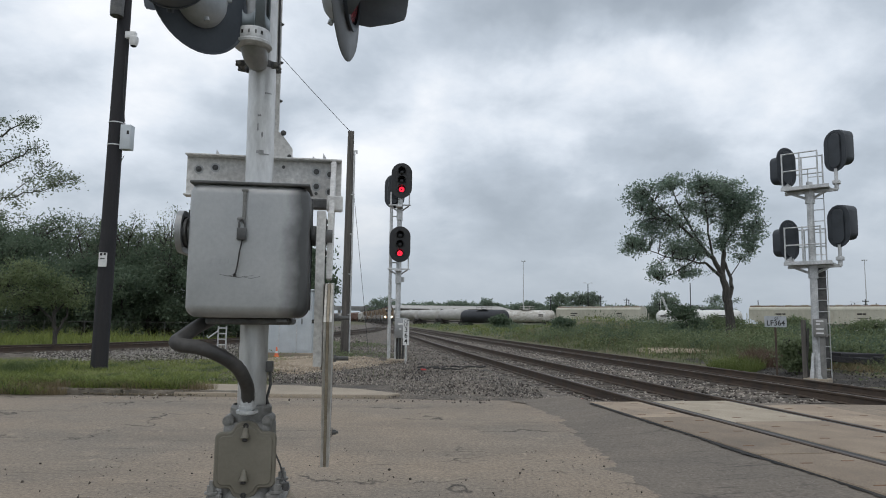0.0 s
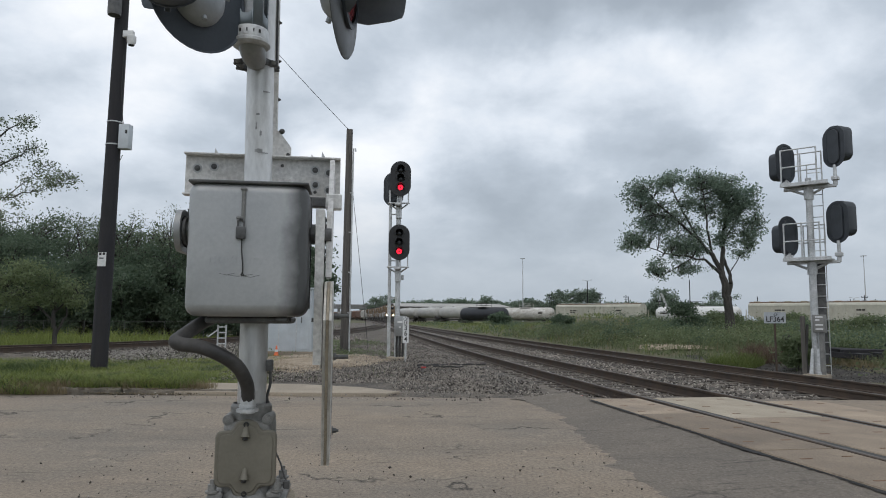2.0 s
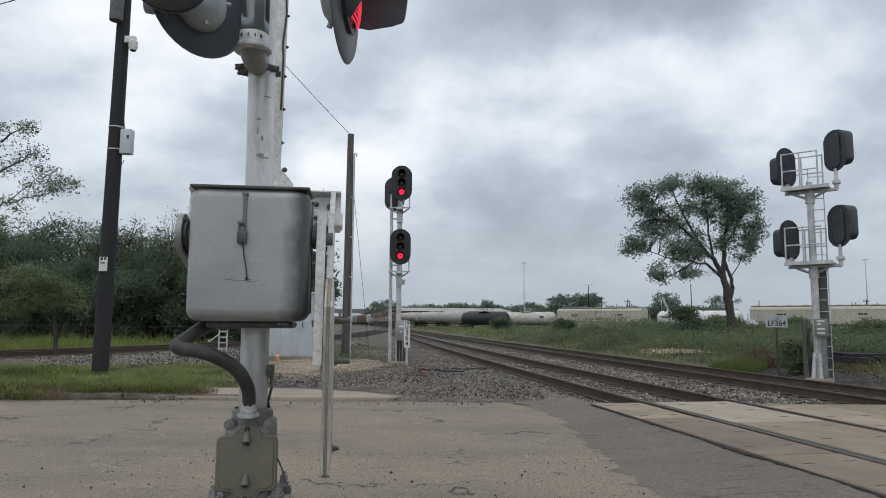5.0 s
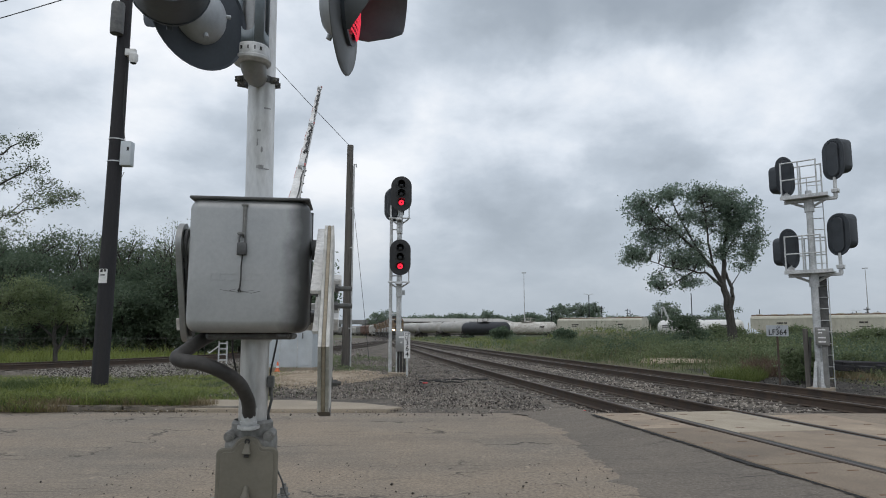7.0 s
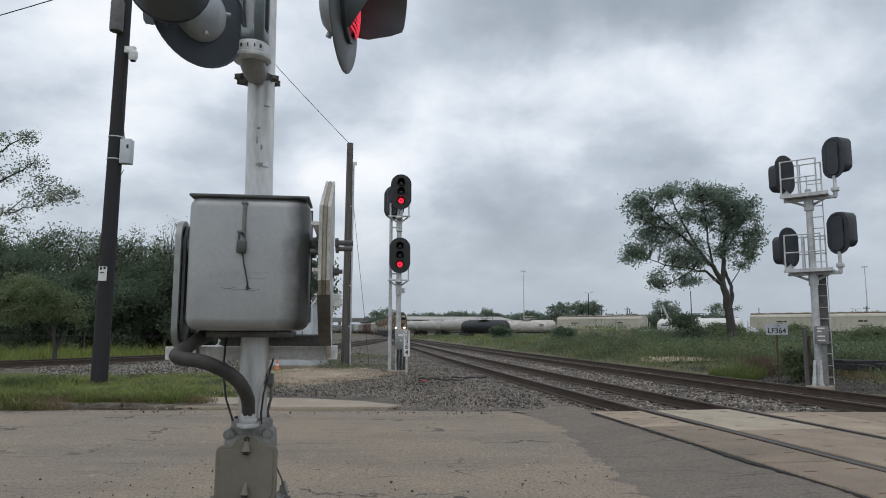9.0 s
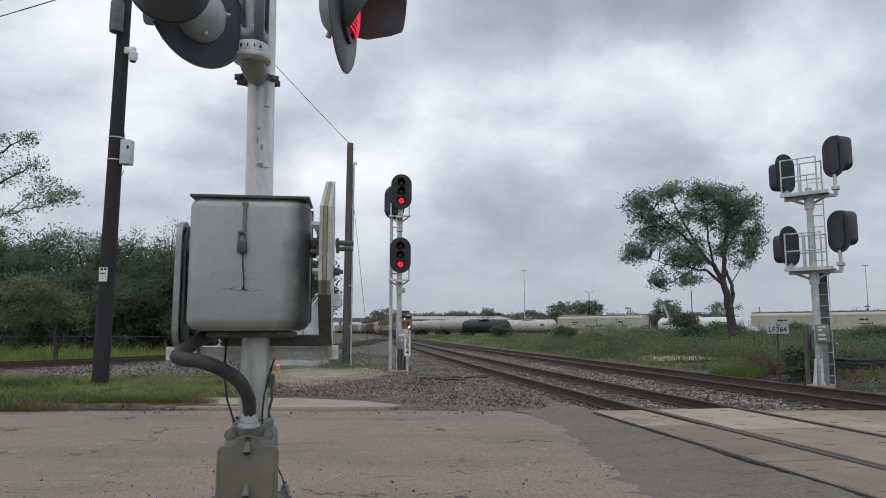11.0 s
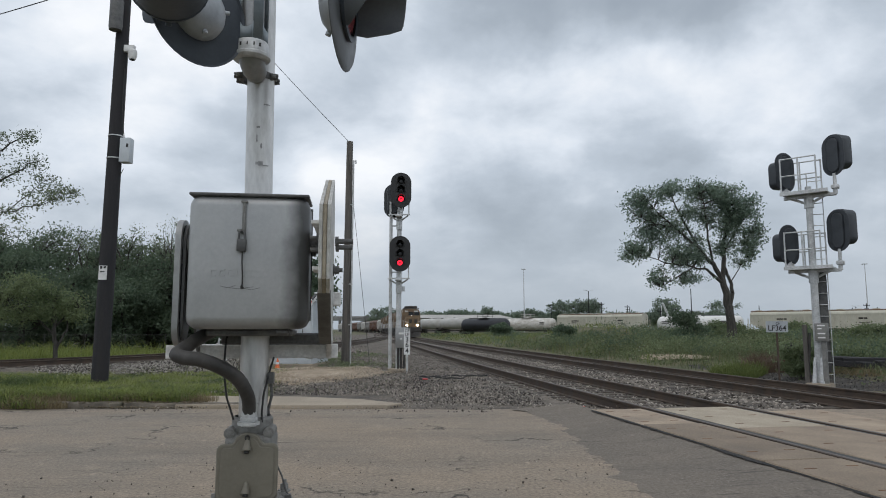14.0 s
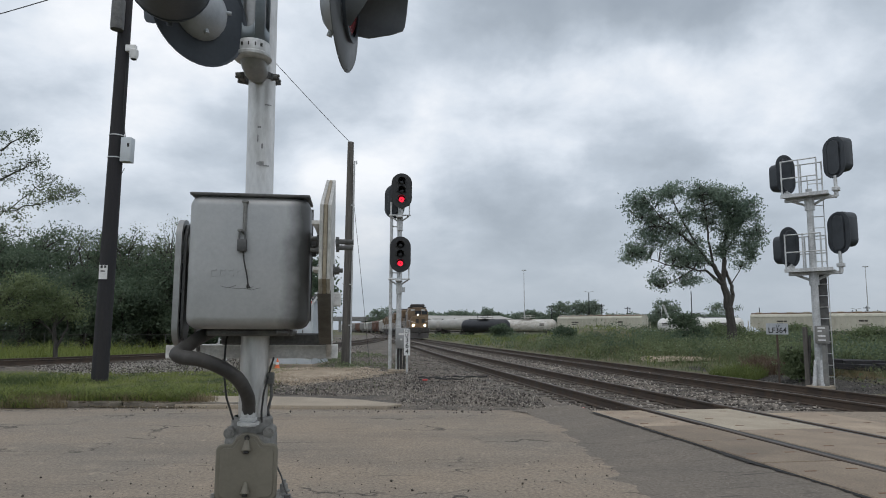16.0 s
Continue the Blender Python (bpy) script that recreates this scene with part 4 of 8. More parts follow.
def build_loose():
    rng = np.random.default_rng(3)

    def stones_at(name, pts, lo, hi, label, lift=0.02, seed=1):
        pts = pts.copy()
        pts[:, 2] += lift
        stones(name, pts, rng.uniform(lo, hi, len(pts)), STONE, label, seed)

    def bed_pts(n, fn, s0, s1, half, seed, near=0.8):
        r = np.random.default_rng(seed)
        out = []
        for _ in range(n):
            s = s0 + (s1 - s0) * r.random() ** (1 + near)
            p, d = fn(s), ALONG
            v = r.uniform(-half, half)
            if abs(abs(v) - GAUGE / 2) < 0.09:
                continue
            w = ACROSS * v
            zz = NEAR_Z if fn is track_near else FAR_Z
            z = -0.205 if abs(v) < 1.2 else -0.205 - 0.03 * (abs(v) - 1.2) / 0.55 if abs(v) < 1.75 else -0.235 - 0.185 * (abs(v) - 1.75) / 0.85
            out.append((p.x + w.x, p.y + w.y, z + zz))
        return np.array(out)

    stones_at("ballast_stones", bed_pts(24000, track_near, 11.2, 60, 2.7, 11), 0.020, 0.045, "loose grey ballast stones between the rails", 0.0)
    stones_at("ballast_stones", bed_pts(20500, track_far, 8.0, 60, 2.7, 12), 0.022, 0.050, "loose grey ballast stones round the far track", 0.0)
    yard = scatter(36000, -5.2, 5.0, 11.55, 36, 13, lambda x, y: x > -0.8 - 0.16 * (y - 12) - (1.5 if y > 14 else 0) - (2.2 if 13.6 < y < 18.0 else 0) and across(x, y) < 3.9 + 0.2 * noise.noise(Vector((x, y, 0))) and y + 0.5 * noise.noise(Vector((x * 2.1, y * 3.0, 4))) > 11.95, 0.7)
    yard[:, 2] = np.where(yard[:, 1] < 13.0, -0.030 + 0.042 * np.clip(yard[:, 1] - 12.0, 0, 1), 0.012)
    stones_at("gravel_stones", yard, 0.007, 0.026, "loose gravel beside the tracks", 0.005)
    sand = scatter(6000, -6.2, -1.4, 16.2, 24.5, 41, lambda x, y: ((x + 3.75) / 2.0) ** 2 + ((y - 20.3) / 3.6) ** 2 < 1 + 0.35 * noise.noise(Vector((x, y, 0))))
    sand[:, 2] = 0.03
    stones("sandy_stones", sand, rng.uniform(0.012, 0.032, len(sand)), SAND_STONE, "pale sandy stones in front of the shed", 42)
    mid = scatter(6000, 3.0, 14, 9.5, 26, 14, lambda x, y: 7.7 < across(x, y) < 8.9, 0.6)
    stones_at("ballast_stones", mid, 0.03, 0.06, "pale ballast stones between the two tracks", 0.03)
    br = []
    r = np.random.default_rng(15)
    for _ in range(7000):
        s = r.uniform(18, 55)
        p, d = track_branch(s), (track_branch(s + 0.1) - track_branch(s - 0.1)).normalized()
        v = r.uniform(0.9, 3.3)
        w = Vector((d.y, -d.x, 0)) * v
        if p.x + w.x > -0.6 * (p.y + w.y):
            br.append((p.x + w.x, p.y + w.y, 0.02 - 0.05 * max(0, v - 1.2)))
    bank = scatter(14000, -13.5, -4.6, 16.8, 31, 57, lambda x, y: y > verge(x) - 0.3 and -11 < branch_side(x, y) < -1.2 and x > -0.58 * y + 0.6 * noise.noise(Vector((x, y, 0))) and not (x > -7.0 and 23.0 < y), 0.3)
    bank[:, 2] += 0.03
    stones("ballast_stones", bank, rng.uniform(0.020, 0.044, len(bank)), BANK_STONE, "pale stones on the bank behind the grass", 58)
    verge2 = scatter(30000, 2, 22, 7.0, 24, 97, lambda x, y: 12.4 < across(x, y) < 15.2 + 0.5 * noise.noise(Vector((x * 0.5, y * 0.5, 1))))
    verge2[:, 2] += 0.025
    stones("gravel_stones", verge2, rng.uniform(0.014, 0.034, len(verge2)), DARK_STONE, "dark gravel on the far shoulder of the tracks", 98)
    apart = scatter(7000, -16, 0, 36, 110, 93, lambda x, y: across(x, y) < 3.4 and branch_side(x, y) < 30, 0.8)
    stones_at("gravel_stones", apart, 0.03, 0.09, "coarse gravel between the diverging tracks", 0.02, 94)
    crumb = scatter(110, -4.5, 3.5, 2.3, 6.5, 59)
    crumb[:, 2] = 0.006
    stones("road_grit", crumb, rng.uniform(0.006, 0.017, len(crumb)), TIE, "dark crumbs of asphalt on the road", 60)
    stones("ballast_stones", np.array(br), rng.uniform(0.022, 0.046, len(br)), BANK_STONE, "pale ballast stones beside the branch track", 99)
    grit = scatter(2600, -5.5, 4.0, 2.2, 7.0, 16, lambda x, y: noise.noise(Vector((x * 0.7, y * 0.7, 5))) > -0.15)
    grit[:, 2] = 0.006
    stones("road_grit", grit, rng.uniform(0.003, 0.010, len(grit)), STONE, "small stones and grit lying on the road", 17)
    soil = scatter(4200, -12, -4.1, 11.30, 11.98, 91, lambda x, y: y > 11.52 + 0.22 * noise.noise(Vector((x * 0.7, y, 8))) + 0.1 * noise.noise(Vector((x * 3, y * 3, 2))))
    soil[:, 2] = np.where(soil[:, 1] > 11.72 + 0.012 * (soil[:, 0] + 4), 0.065, 0.0)
    stones("kerb_dirt", soil, rng.uniform(0.006, 0.022, len(soil)), DIRT_CLOD, "brown soil and litter heaped against the kerb", 92)
    edge = scatter(420, -6, 3.0, 10.9, 11.9, 18)
    edge[:, 2] = 0.008
    stones("road_grit", edge, rng.uniform(0.006, 0.022, len(edge)), STONE, "stones strewn along the road edge", 19)

    # low weeds in the gravel round the wooden pole
    lw = scatter(420, -6.4, -0.6, 21.5, 36, 55, lambda x, y: across(x, y) < 3.0 and noise.noise(Vector((x * 0.45, y * 0.3, 17))) > 0.0)
    lw[:, 2] += 0.08
    v, f = leaf_cloud(lw, 0.13, 26, 0.04, 56)
    fast_mesh("weeds", v, f, LEAF_C, "low green weeds in the gravel")
    # the mown grass strip behind the kerb
    g = scatter(62000, -13.5, -3.0, 12.0, 23.5, 21, lambda x, y: y < verge(x) + 0.4 * noise.noise(Vector((x * 1.3, y, 6))) and branch_side(x, y) < -3.0 and not (x > -4.5 and y < 13.4) and x < -3.9 - 0.16 * (y - 15) + 0.35 * noise.noise(Vector((x * 0.9, y * 0.9, 3))), 0.7)
    g[:, 2] = np.maximum(g[:, 2], -0.02)

    def swell(x, y):
        """Two unmown ridges along the strip, one by the kerb and one at its back."""
        w = noise.noise(Vector((x * 0.9, 1, 0)))
        front = math.exp(-((y - 12.55 - 0.3 * w) / 0.6) ** 2) * min(1, max(0, (-x - 4.3) / 0.5)) * (0.8 + 0.5 * w)
        back = math.exp(-((y - 16.0 - 0.7 * w) / 1.2) ** 2) * min(1, max(0, (-x - 8.3) / 0.9))
        return front + back + 0.8 * math.exp(-((x + 5.75) / 0.75) ** 2 - ((y - 14.3) / 0.6) ** 2)

    ridge = np.array([swell(p[0], p[1]) for p in g])
    gh = np.array([0.045 + 0.06 * max(0.0, 0.45 + noise.noise(Vector((p[0] * 1.6, p[1] * 2.2, 41)))) for p in g]) + 0.20 * ridge
    dark = np.array([noise.noise(Vector((p[0] * 1.3, p[1] * 1.1, 19))) for p in g]) + 0.6 * ridge * (g[:, 1] > 12.75) > 0.34
    for pick, mat, label, seed in ((~dark, LAWN, "bright green mown grass strip", 22), (dark, LAWN_DARK, "darker unmown grass in ridges", 29)):
        blades("grass", g[pick], gh[pick] * rng.uniform(0.7, 1.25, pick.sum()), 0.008, mat, label, 2.1, seed)
    tuft = scatter(16000, -10.5, -4.3, 11.38, 12.6, 61, lambda x, y: noise.noise(Vector((x * 1.3, y * 2.0, 31))) > -0.30 and y > 11.82 + 0.14 * noise.noise(Vector((x * 2.1, 3, 7))) - 0.42 * min(1, max(0, (-x - 6.1) / 0.7)))
    tuft[:, 2] = np.where(tuft[:, 1] > 11.68, 0.055, -0.01)
    half = rng.random(len(tuft)) < 0.6
    blades("grass", tuft[half], rng.uniform(0.10, 0.25, half.sum()), 0.008, LAWN, "longer tufts of grass along the kerb", 2.2, 62)
    blades("grass", tuft[~half], rng.uniform(0.10, 0.22, (~half).sum()), 0.008, LAWN_DARK, "dark tufts of grass along the kerb", 2.2, 67)
    fr = scatter(6500, -9.5, -3.9, 11.42, 12.2, 23, lambda x, y: noise.noise(Vector((x * 1.4, y * 2, 13))) > -0.2 and (y > 11.8 or x < -6.3))
    fr[:, 2] = np.where(fr[:, 1] > 11.68, 0.05, -0.01)
    blades("grass", fr, rng.uniform(0.06, 0.17, len(fr)), 0.014, WEED_DRY, "dry straw-coloured grass hanging over the kerb", 0.9, 24)
    rough = scatter(6500, -26, -8, 25, 37, 75, lambda x, y: branch_side(x, y) > 3.2 and x > -0.72 * y and noise.noise(Vector((x * 0.5, y * 0.5, 3))) > -0.25)
    blades("grass", rough, rng.uniform(0.3, 0.85, len(rough)), 0.022, LAWN, "knee-high rough grass before the fence", 1.3, 76)
    far = scatter(17000, -34, -7, 22, 44, 25, lambda x, y: branch_side(x, y) > 2.4 and x > -0.72 * y)
    blades("grass", far, rng.uniform(0.12, 0.38, len(far)), 0.03, LAWN, "rough grass behind the branch track", 1.0, 26)
    mid = scatter(2600, -5.0, 0.5, 14.5, 40, 27, lambda x, y: noise.noise(Vector((x * 0.5, y * 0.25, 9))) > -0.02 and across(x, y) < 3.2)
    blades("weeds", mid, rng.uniform(0.06, 0.22, len(mid)), 0.012, WEED, "sparse weeds in the gravel", 0.8, 28)

    # weed field beyond the far track
    def clearing(x, y):
        return ((x - 11.2) / 1.7) ** 2 + ((y - 33) / 2.0) ** 2 < 0.75 + 0.9 * noise.noise(Vector((x * 0.8, y * 0.8, 0)))

    def field(x, y):
        if x > 9.8 and y < 22.3 and noise.noise(Vector((x * 0.6, y * 0.6, 44))) < 0.30:
            return False
        if 12.6 < x < 17.4 and 20.4 < y < 22.3 or ((x - 11.3) / 1.0) ** 2 + ((y - 23.6) / 1.9) ** 2 < 1:
            return False
        return not clearing(x, y) and across(x, y) > (14.3 if y < 24 else 13.0) + 0.5 * noise.noise(Vector((x * 0.3, y * 0.3, 0)))

    f1 = scatter(56000, 0, 40, 13, 60, 31, field, 0.5)
    tall = np.array([0.26 + 0.75 * max(0, noise.noise(Vector((p[0] * 0.22, p[1] * 0.22, 3)))) + 0.1 * min(1, (across(p[0], p[1]) - 13) / 3) for p in f1])
    dry = np.array([noise.noise(Vector((p[0] * 0.22, p[1] * 0.16, 11))) > 0.30 for p in f1])
    blades("weeds", f1[~dry], tall[~dry] * 1.1, 0.022, WEED, "tall green weeds beyond the tracks", 1.1, 32)
    blades("weeds", f1[dry], tall[dry] * 0.9, 0.02, WEED_DRY, "dry brown grass among the weeds", 1.0, 33)
    # knee-high leafy weeds in clumps, paler than the grass
    cl = scatter(3200, 3, 32, 16, 58, 51, field, 0.5)
    cl = cl[[noise.noise(Vector((p[0] * 0.2, p[1] * 0.2, 21))) > 0.08 for p in cl]]
    cl[:, 2] += rng.uniform(0.15, 0.75, len(cl))
    v, f = leaf_cloud(cl, 0.30, 46, 0.055, 52)
    fast_mesh("weeds", v, f, LEAF_C, "pale leafy weeds among the grass")
    tips = scatter(900, 3, 34, 16, 58, 53, field, 0.5)
    blades("weeds", tips, rng.uniform(0.5, 1.05, len(tips)), 0.016, WEED_DRY, "dry seed stalks over the weeds", 0.35, 54)
    bright = scatter(6500, 9.0, 11.4, 21.8, 25.2, 36, lambda x, y: ((x - 9.9) / 0.75) ** 2 + ((y - 23.2) / 1.2) ** 2 < 1 + 0.5 * noise.noise(Vector((x * 2, y * 2, 0))) and across(x, y) > 12.6)
    blades("weeds", bright, rng.uniform(0.18, 0.50, len(bright)), 0.014, GRASS, "bright green tall grass clump", 1.2, 37)
    rusty = scatter(4200, 10.2, 12.5, 22.0, 25.6, 38, lambda x, y: ((x - 11.3) / 0.8) ** 2 + ((y - 23.8) / 1.5) ** 2 < 1)
    blades("weeds", rusty, rng.uniform(0.2, 0.62, len(rusty)), 0.02, WEED_RUST, "rust-brown dead weeds", 0.9, 39)
    # low dry growth round the mast
    low = scatter(7000, 9.2, 16, 17.6, 22.0, 45, lambda x, y: across(x, y) > 14.7 + 0.4 * noise.noise(Vector((x * 0.8, y * 0.8, 2))) and noise.noise(Vector((x * 0.9, y * 0.9, 8))) > -0.25)
    tan = np.array([noise.noise(Vector((p[0] * 0.8, p[1] * 0.8, 23))) > -0.05 for p in low])
    blades("weeds", low[tan], rng.uniform(0.10, 0.34, tan.sum()), 0.014, WEED_DRY, "low dry grass beside the mast", 1.3, 46)
    blades("weeds", low[~tan], rng.uniform(0.10, 0.36, (~tan).sum()), 0.016, WEED, "low green weeds beside the mast", 1.2, 47)
    # broad soft mounds of dark and pale weeds
    r = random.Random(31)
    for leaf, label, seed in ((LEAF_B, "broad dark green mounds of weeds", 48), (LEAF_C, "broad pale green mounds of weeds", 49)):
        cen = []
        for _ in range(26):
            y = 22 + 34 * r.random() ** 1.3
            x = near_x(y) + r.uniform(9, 14 + 0.45 * y)
            if not field(x, y):
                continue
            w, h = r.uniform(0.7, 1.7), r.uniform(0.35, 0.85)
            for _ in range(34):
                a, q = r.uniform(0, 6.283), r.random() ** 0.5
                cen.append((x + w * q * math.cos(a), y + w * q * math.sin(a), land(x, y) + h * (1 - q * q) * r.uniform(0.75, 1.05) + 0.1))
        v, f = leaf_cloud(cen, 0.15, 34, 0.05, seed)
        fast_mesh("weeds", v, f, leaf, label)
    fl = scatter(260, 5, 26, 17, 40, 43, lambda x, y: field(x, y) and noise.noise(Vector((x * 0.3, y * 0.25, 14))) > 0.1)
    fl[:, 2] += rng.uniform(0.5, 0.95, len(fl))
    v, f = leaf_cloud(fl, 0.22, 6, 0.026, 44)
    fast_mesh("weed_flowers", v, f, FLOWER, "small white flowers over the weeds")
    # drifts of brown and yellow growth through the field
    drift = scatter(9000, 5, 34, 18, 58, 63, lambda x, y: field(x, y) and noise.noise(Vector((x * 0.35, y * 0.28, 51))) > 0.32, 0.4)
    blades("weeds", drift, rng.uniform(0.35, 0.8, len(drift)), 0.02, WEED_RUST, "brown dying weeds in drifts", 0.9, 64)
    drift = scatter(16000, 3, 34, 18, 58, 65, lambda x, y: field(x, y) and noise.noise(Vector((x * 0.3, y * 0.3, 61))) > 0.2, 0.4)
    blades("weeds", drift, rng.uniform(0.35, 0.85, len(drift)), 0.02, GRASS, "fresh yellow-green grass in drifts", 0.9, 66)
    # soft leafy humps that give the field its uneven top
    hump = scatter(4700, 1, 36, 15, 62, 81, lambda x, y: field(x, y) and noise.noise(Vector((x * 0.24, y * 0.17, 91))) > 0.05, 0.45)
    kind = np.array([noise.noise(Vector((p[0] * 0.16, p[1] * 0.12, 71))) + 0.12 * noise.noise(Vector((p[0], p[1], 5))) for p in hump])
    size = np.array([0.34 + 0.85 * max(0, noise.noise(Vector((p[0] * 0.25, p[1] * 0.2, 3))) + 0.25) for p in hump])
    hump[:, 2] += size * 0.55
    for mat, pick, label, seed in ((LEAF_B, kind < -0.03, "dark green weeds in humps", 82), (LEAF_C, (kind >= -0.03) & (kind < 0.16), "mid green weeds in humps", 83), (WEED, kind >= 0.16, "yellow-green weeds in humps", 84)):
        v, f = leaf_cloud(hump[pick], 0.42, 60, 0.062, seed, 0.75)
        fast_mesh("weeds", v, f, mat, label)
    dirt = Shape()
    for k in range(36):
        a = 2 * math.pi * k / 36
        q = 1 + 0.22 * noise.noise(Vector((math.cos(a) * 2, math.sin(a) * 2, 1)))
        dirt.v.append((11.2 + 1.9 * q * math.cos(a), 33 + 2.2 * q * math.sin(a), 0))
    dirt.v = [(x, y, land(x, y) + 0.05) for x, y, _ in dirt.v] + [(11.2, 33, land(11.2, 33) + 0.09)]
    dirt.f = [(k, (k + 1) % 36, 36) for k in range(36)]
    tagged(part("bare_patch", dirt, SANDY, None, "bare sandy patch among the weeds"), kind="structure")
    f2 = scatter(40000, -14, 95, 55, 175, 34, field, 0.3)
    t2 = np.array([0.45 + 0.6 * max(0, noise.noise(Vector((p[0] * 0.1, p[1] * 0.1, 3)))) for p in f2])
    blades("weeds", f2, t2 * 0.55, 0.07, GRASS, "distant grass along the yard", 1.3, 35)
    tuft = scatter(900, -8, 60, 62, 140, 95, lambda x, y: field(x, y) and noise.noise(Vector((x * 0.12, y * 0.05, 33))) > 0.0)
    tuft[:, 2] += rng.uniform(0.05, 0.45, len(tuft))
    v, f = leaf_cloud(tuft, 0.42, 46, 0.085, 96)
    fast_mesh("weeds", v, f, LEAF_B, "dark bushy growth before the rail cars")

# ---- the crossing gate ----
GATE = {}
GATE_TURN = 7.6


def bevelled(x0, x1, y0, y1, z0, z1, r, seg=4):
    bm = bmesh.new()
    bmesh.ops.create_cube(bm, size=1.0, matrix=Matrix.LocRotScale(((x0 + x1) / 2, (y0 + y1) / 2, (z0 + z1) / 2), None, (x1 - x0, y1 - y0, z1 - z0)))
    bmesh.ops.bevel(bm, geom=bm.edges[:], offset=r, segments=seg, profile=0.5, affect="EDGES")
    s = Shape()
    s.v = [tuple(v.co) for v in bm.verts]
    bm.verts.index_update()
    s.f = [tuple(v.index for v in f.verts) for f in bm.faces]
    bm.free()
    return s


def flat_x(poly, x0, x1, bevel=0.0):
    """A plate in the y, z plane between two x."""
    m = Matrix(((0, 0, 1, 0), (1, 0, 0, 0), (0, 1, 0, 0), (0, 0, 0, 1)))
    return Shape().slab(poly, x0, x1, m, bevel)


def bolt(s, p, axis, r=0.012, h=0.012):
    """A hexagon nut with a washer and a stub of thread."""
    p, axis = Vector(p), Vector(axis).normalized()
    s.tube([p, p + axis * h * 0.25], r * 1.6, 12)
    s.tube([p + axis * h * 0.25, p + axis * h * 1.1], r, 6)
    s.tube([p + axis * h * 1.1, p + axis * h * 1.7], r * 0.55, 8)


def bolt_part(name, parent, p, axis, r=0.012, h=0.012, material=None):
    s = Shape()
    bolt(s, p, axis, r, h)
    return part(name, s, material or DARK_METAL, parent)


def flasher(gate, m, lit=False, board=True):
    """A flashing crossing light: housing, round backboard, visor and red lens; it faces its own -y."""
    turn = Matrix.Rotation(radians(90), 4, "X")  # lathe axis z to -y
    house = Shape().lathe([(0.0, -0.112), (0.05, -0.110), (0.09, -0.100), (0.125, -0.073), (0.148, -0.037), (0.158, 0.0), (0.158, 0.012), (0.0, 0.012)], 28, turn)
    house.tube([(0.0, 0.062, -0.115), (0.0, 0.075, -0.148)], 0.014, 8).tube([(-0.115, 0.07, 0.02), (-0.142, 0.085, 0.02)], 0.012, 8)
    ob = part("flasher", house, LIGHT_GREY if board else HOOD, gate, "flashing crossing light with grey housing and black backboard", m)
    bb = Shape().lathe([(0.15, 0.012), (0.292, 0.004), (0.305, -0.006), (0.305, -0.010), (0.292, 0.0), (0.15, 0.006)], 40, turn)
    if board:
        part("backboard", bb, HOOD_SHEEN if lit else HOOD, ob, "round black backboard")
    ring = Shape().lathe([(0.142, 0.012), (0.168, 0.014), (0.172, 0.03), (0.160, 0.034), (0.142, 0.03)], 28, turn)
    part("lens_ring", ring, HOOD, ob)
    # visor: a tube cut away below, longer on top
    v = Shape()
    n = 36
    for k in range(n + 1):
        d = -32 + (268 if lit else 244) * k / n
        a = radians(d)
        x, z = math.cos(a), math.sin(a)
        ln = 0.285 - 0.05 * (0.5 - 0.5 * z)
        e = min(1.0, max(0.0, (18 - (d + 32 if lit else min(d + 32, 212 - d))) / 18))
        ln = 0.03 + (ln - 0.03) * (1 - 0.75 * e * e)
        if lit and d > 95:
            ln = 0.285 - 0.13 * (d - 95) / 45 if d < 140 else 0.155 if d < 192 else 0.155 - 0.11 * (d - 192) / 44
        if not board:
            a = radians(360 * k / n)
            x, z, ln = math.cos(a), math.sin(a), 0.285
        for rr, d in ((0.166, 0.02), (0.182, ln), (0.176, ln), (0.160, 0.02)):
            v.v.append((rr * x, -d, rr * z))
    for k in range(n):
        for j in range(4):
            a, b = k * 4 + j, k * 4 + (j + 1) % 4
            v.f.append((a, b, b + 4, a + 4))
    if not board:
        v.lathe([(0.17, 0.27), (0.10, 0.262), (0.0, 0.258)], 24, turn)
    v.f += [(0, 1, 2, 3), tuple(n * 4 + j for j in range(4))]
    part("visor", v, HOOD_SHEEN if lit else HOOD, ob, "dark curved visor")
    lens = Shape().lathe([(0.0, 0.042), (0.06, 0.039), (0.11, 0.030), (0.140, 0.014)], 28, turn)
    part("lens", lens, RED_LENS if board else WINDOW, ob, "red lens" if board else "dark lens")
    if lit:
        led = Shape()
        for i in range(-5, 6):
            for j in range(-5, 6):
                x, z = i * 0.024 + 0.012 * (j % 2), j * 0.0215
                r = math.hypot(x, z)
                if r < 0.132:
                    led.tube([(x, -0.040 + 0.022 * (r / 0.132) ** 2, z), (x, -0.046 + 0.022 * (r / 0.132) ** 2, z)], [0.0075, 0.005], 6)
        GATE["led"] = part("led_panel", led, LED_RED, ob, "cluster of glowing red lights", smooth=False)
    return ob


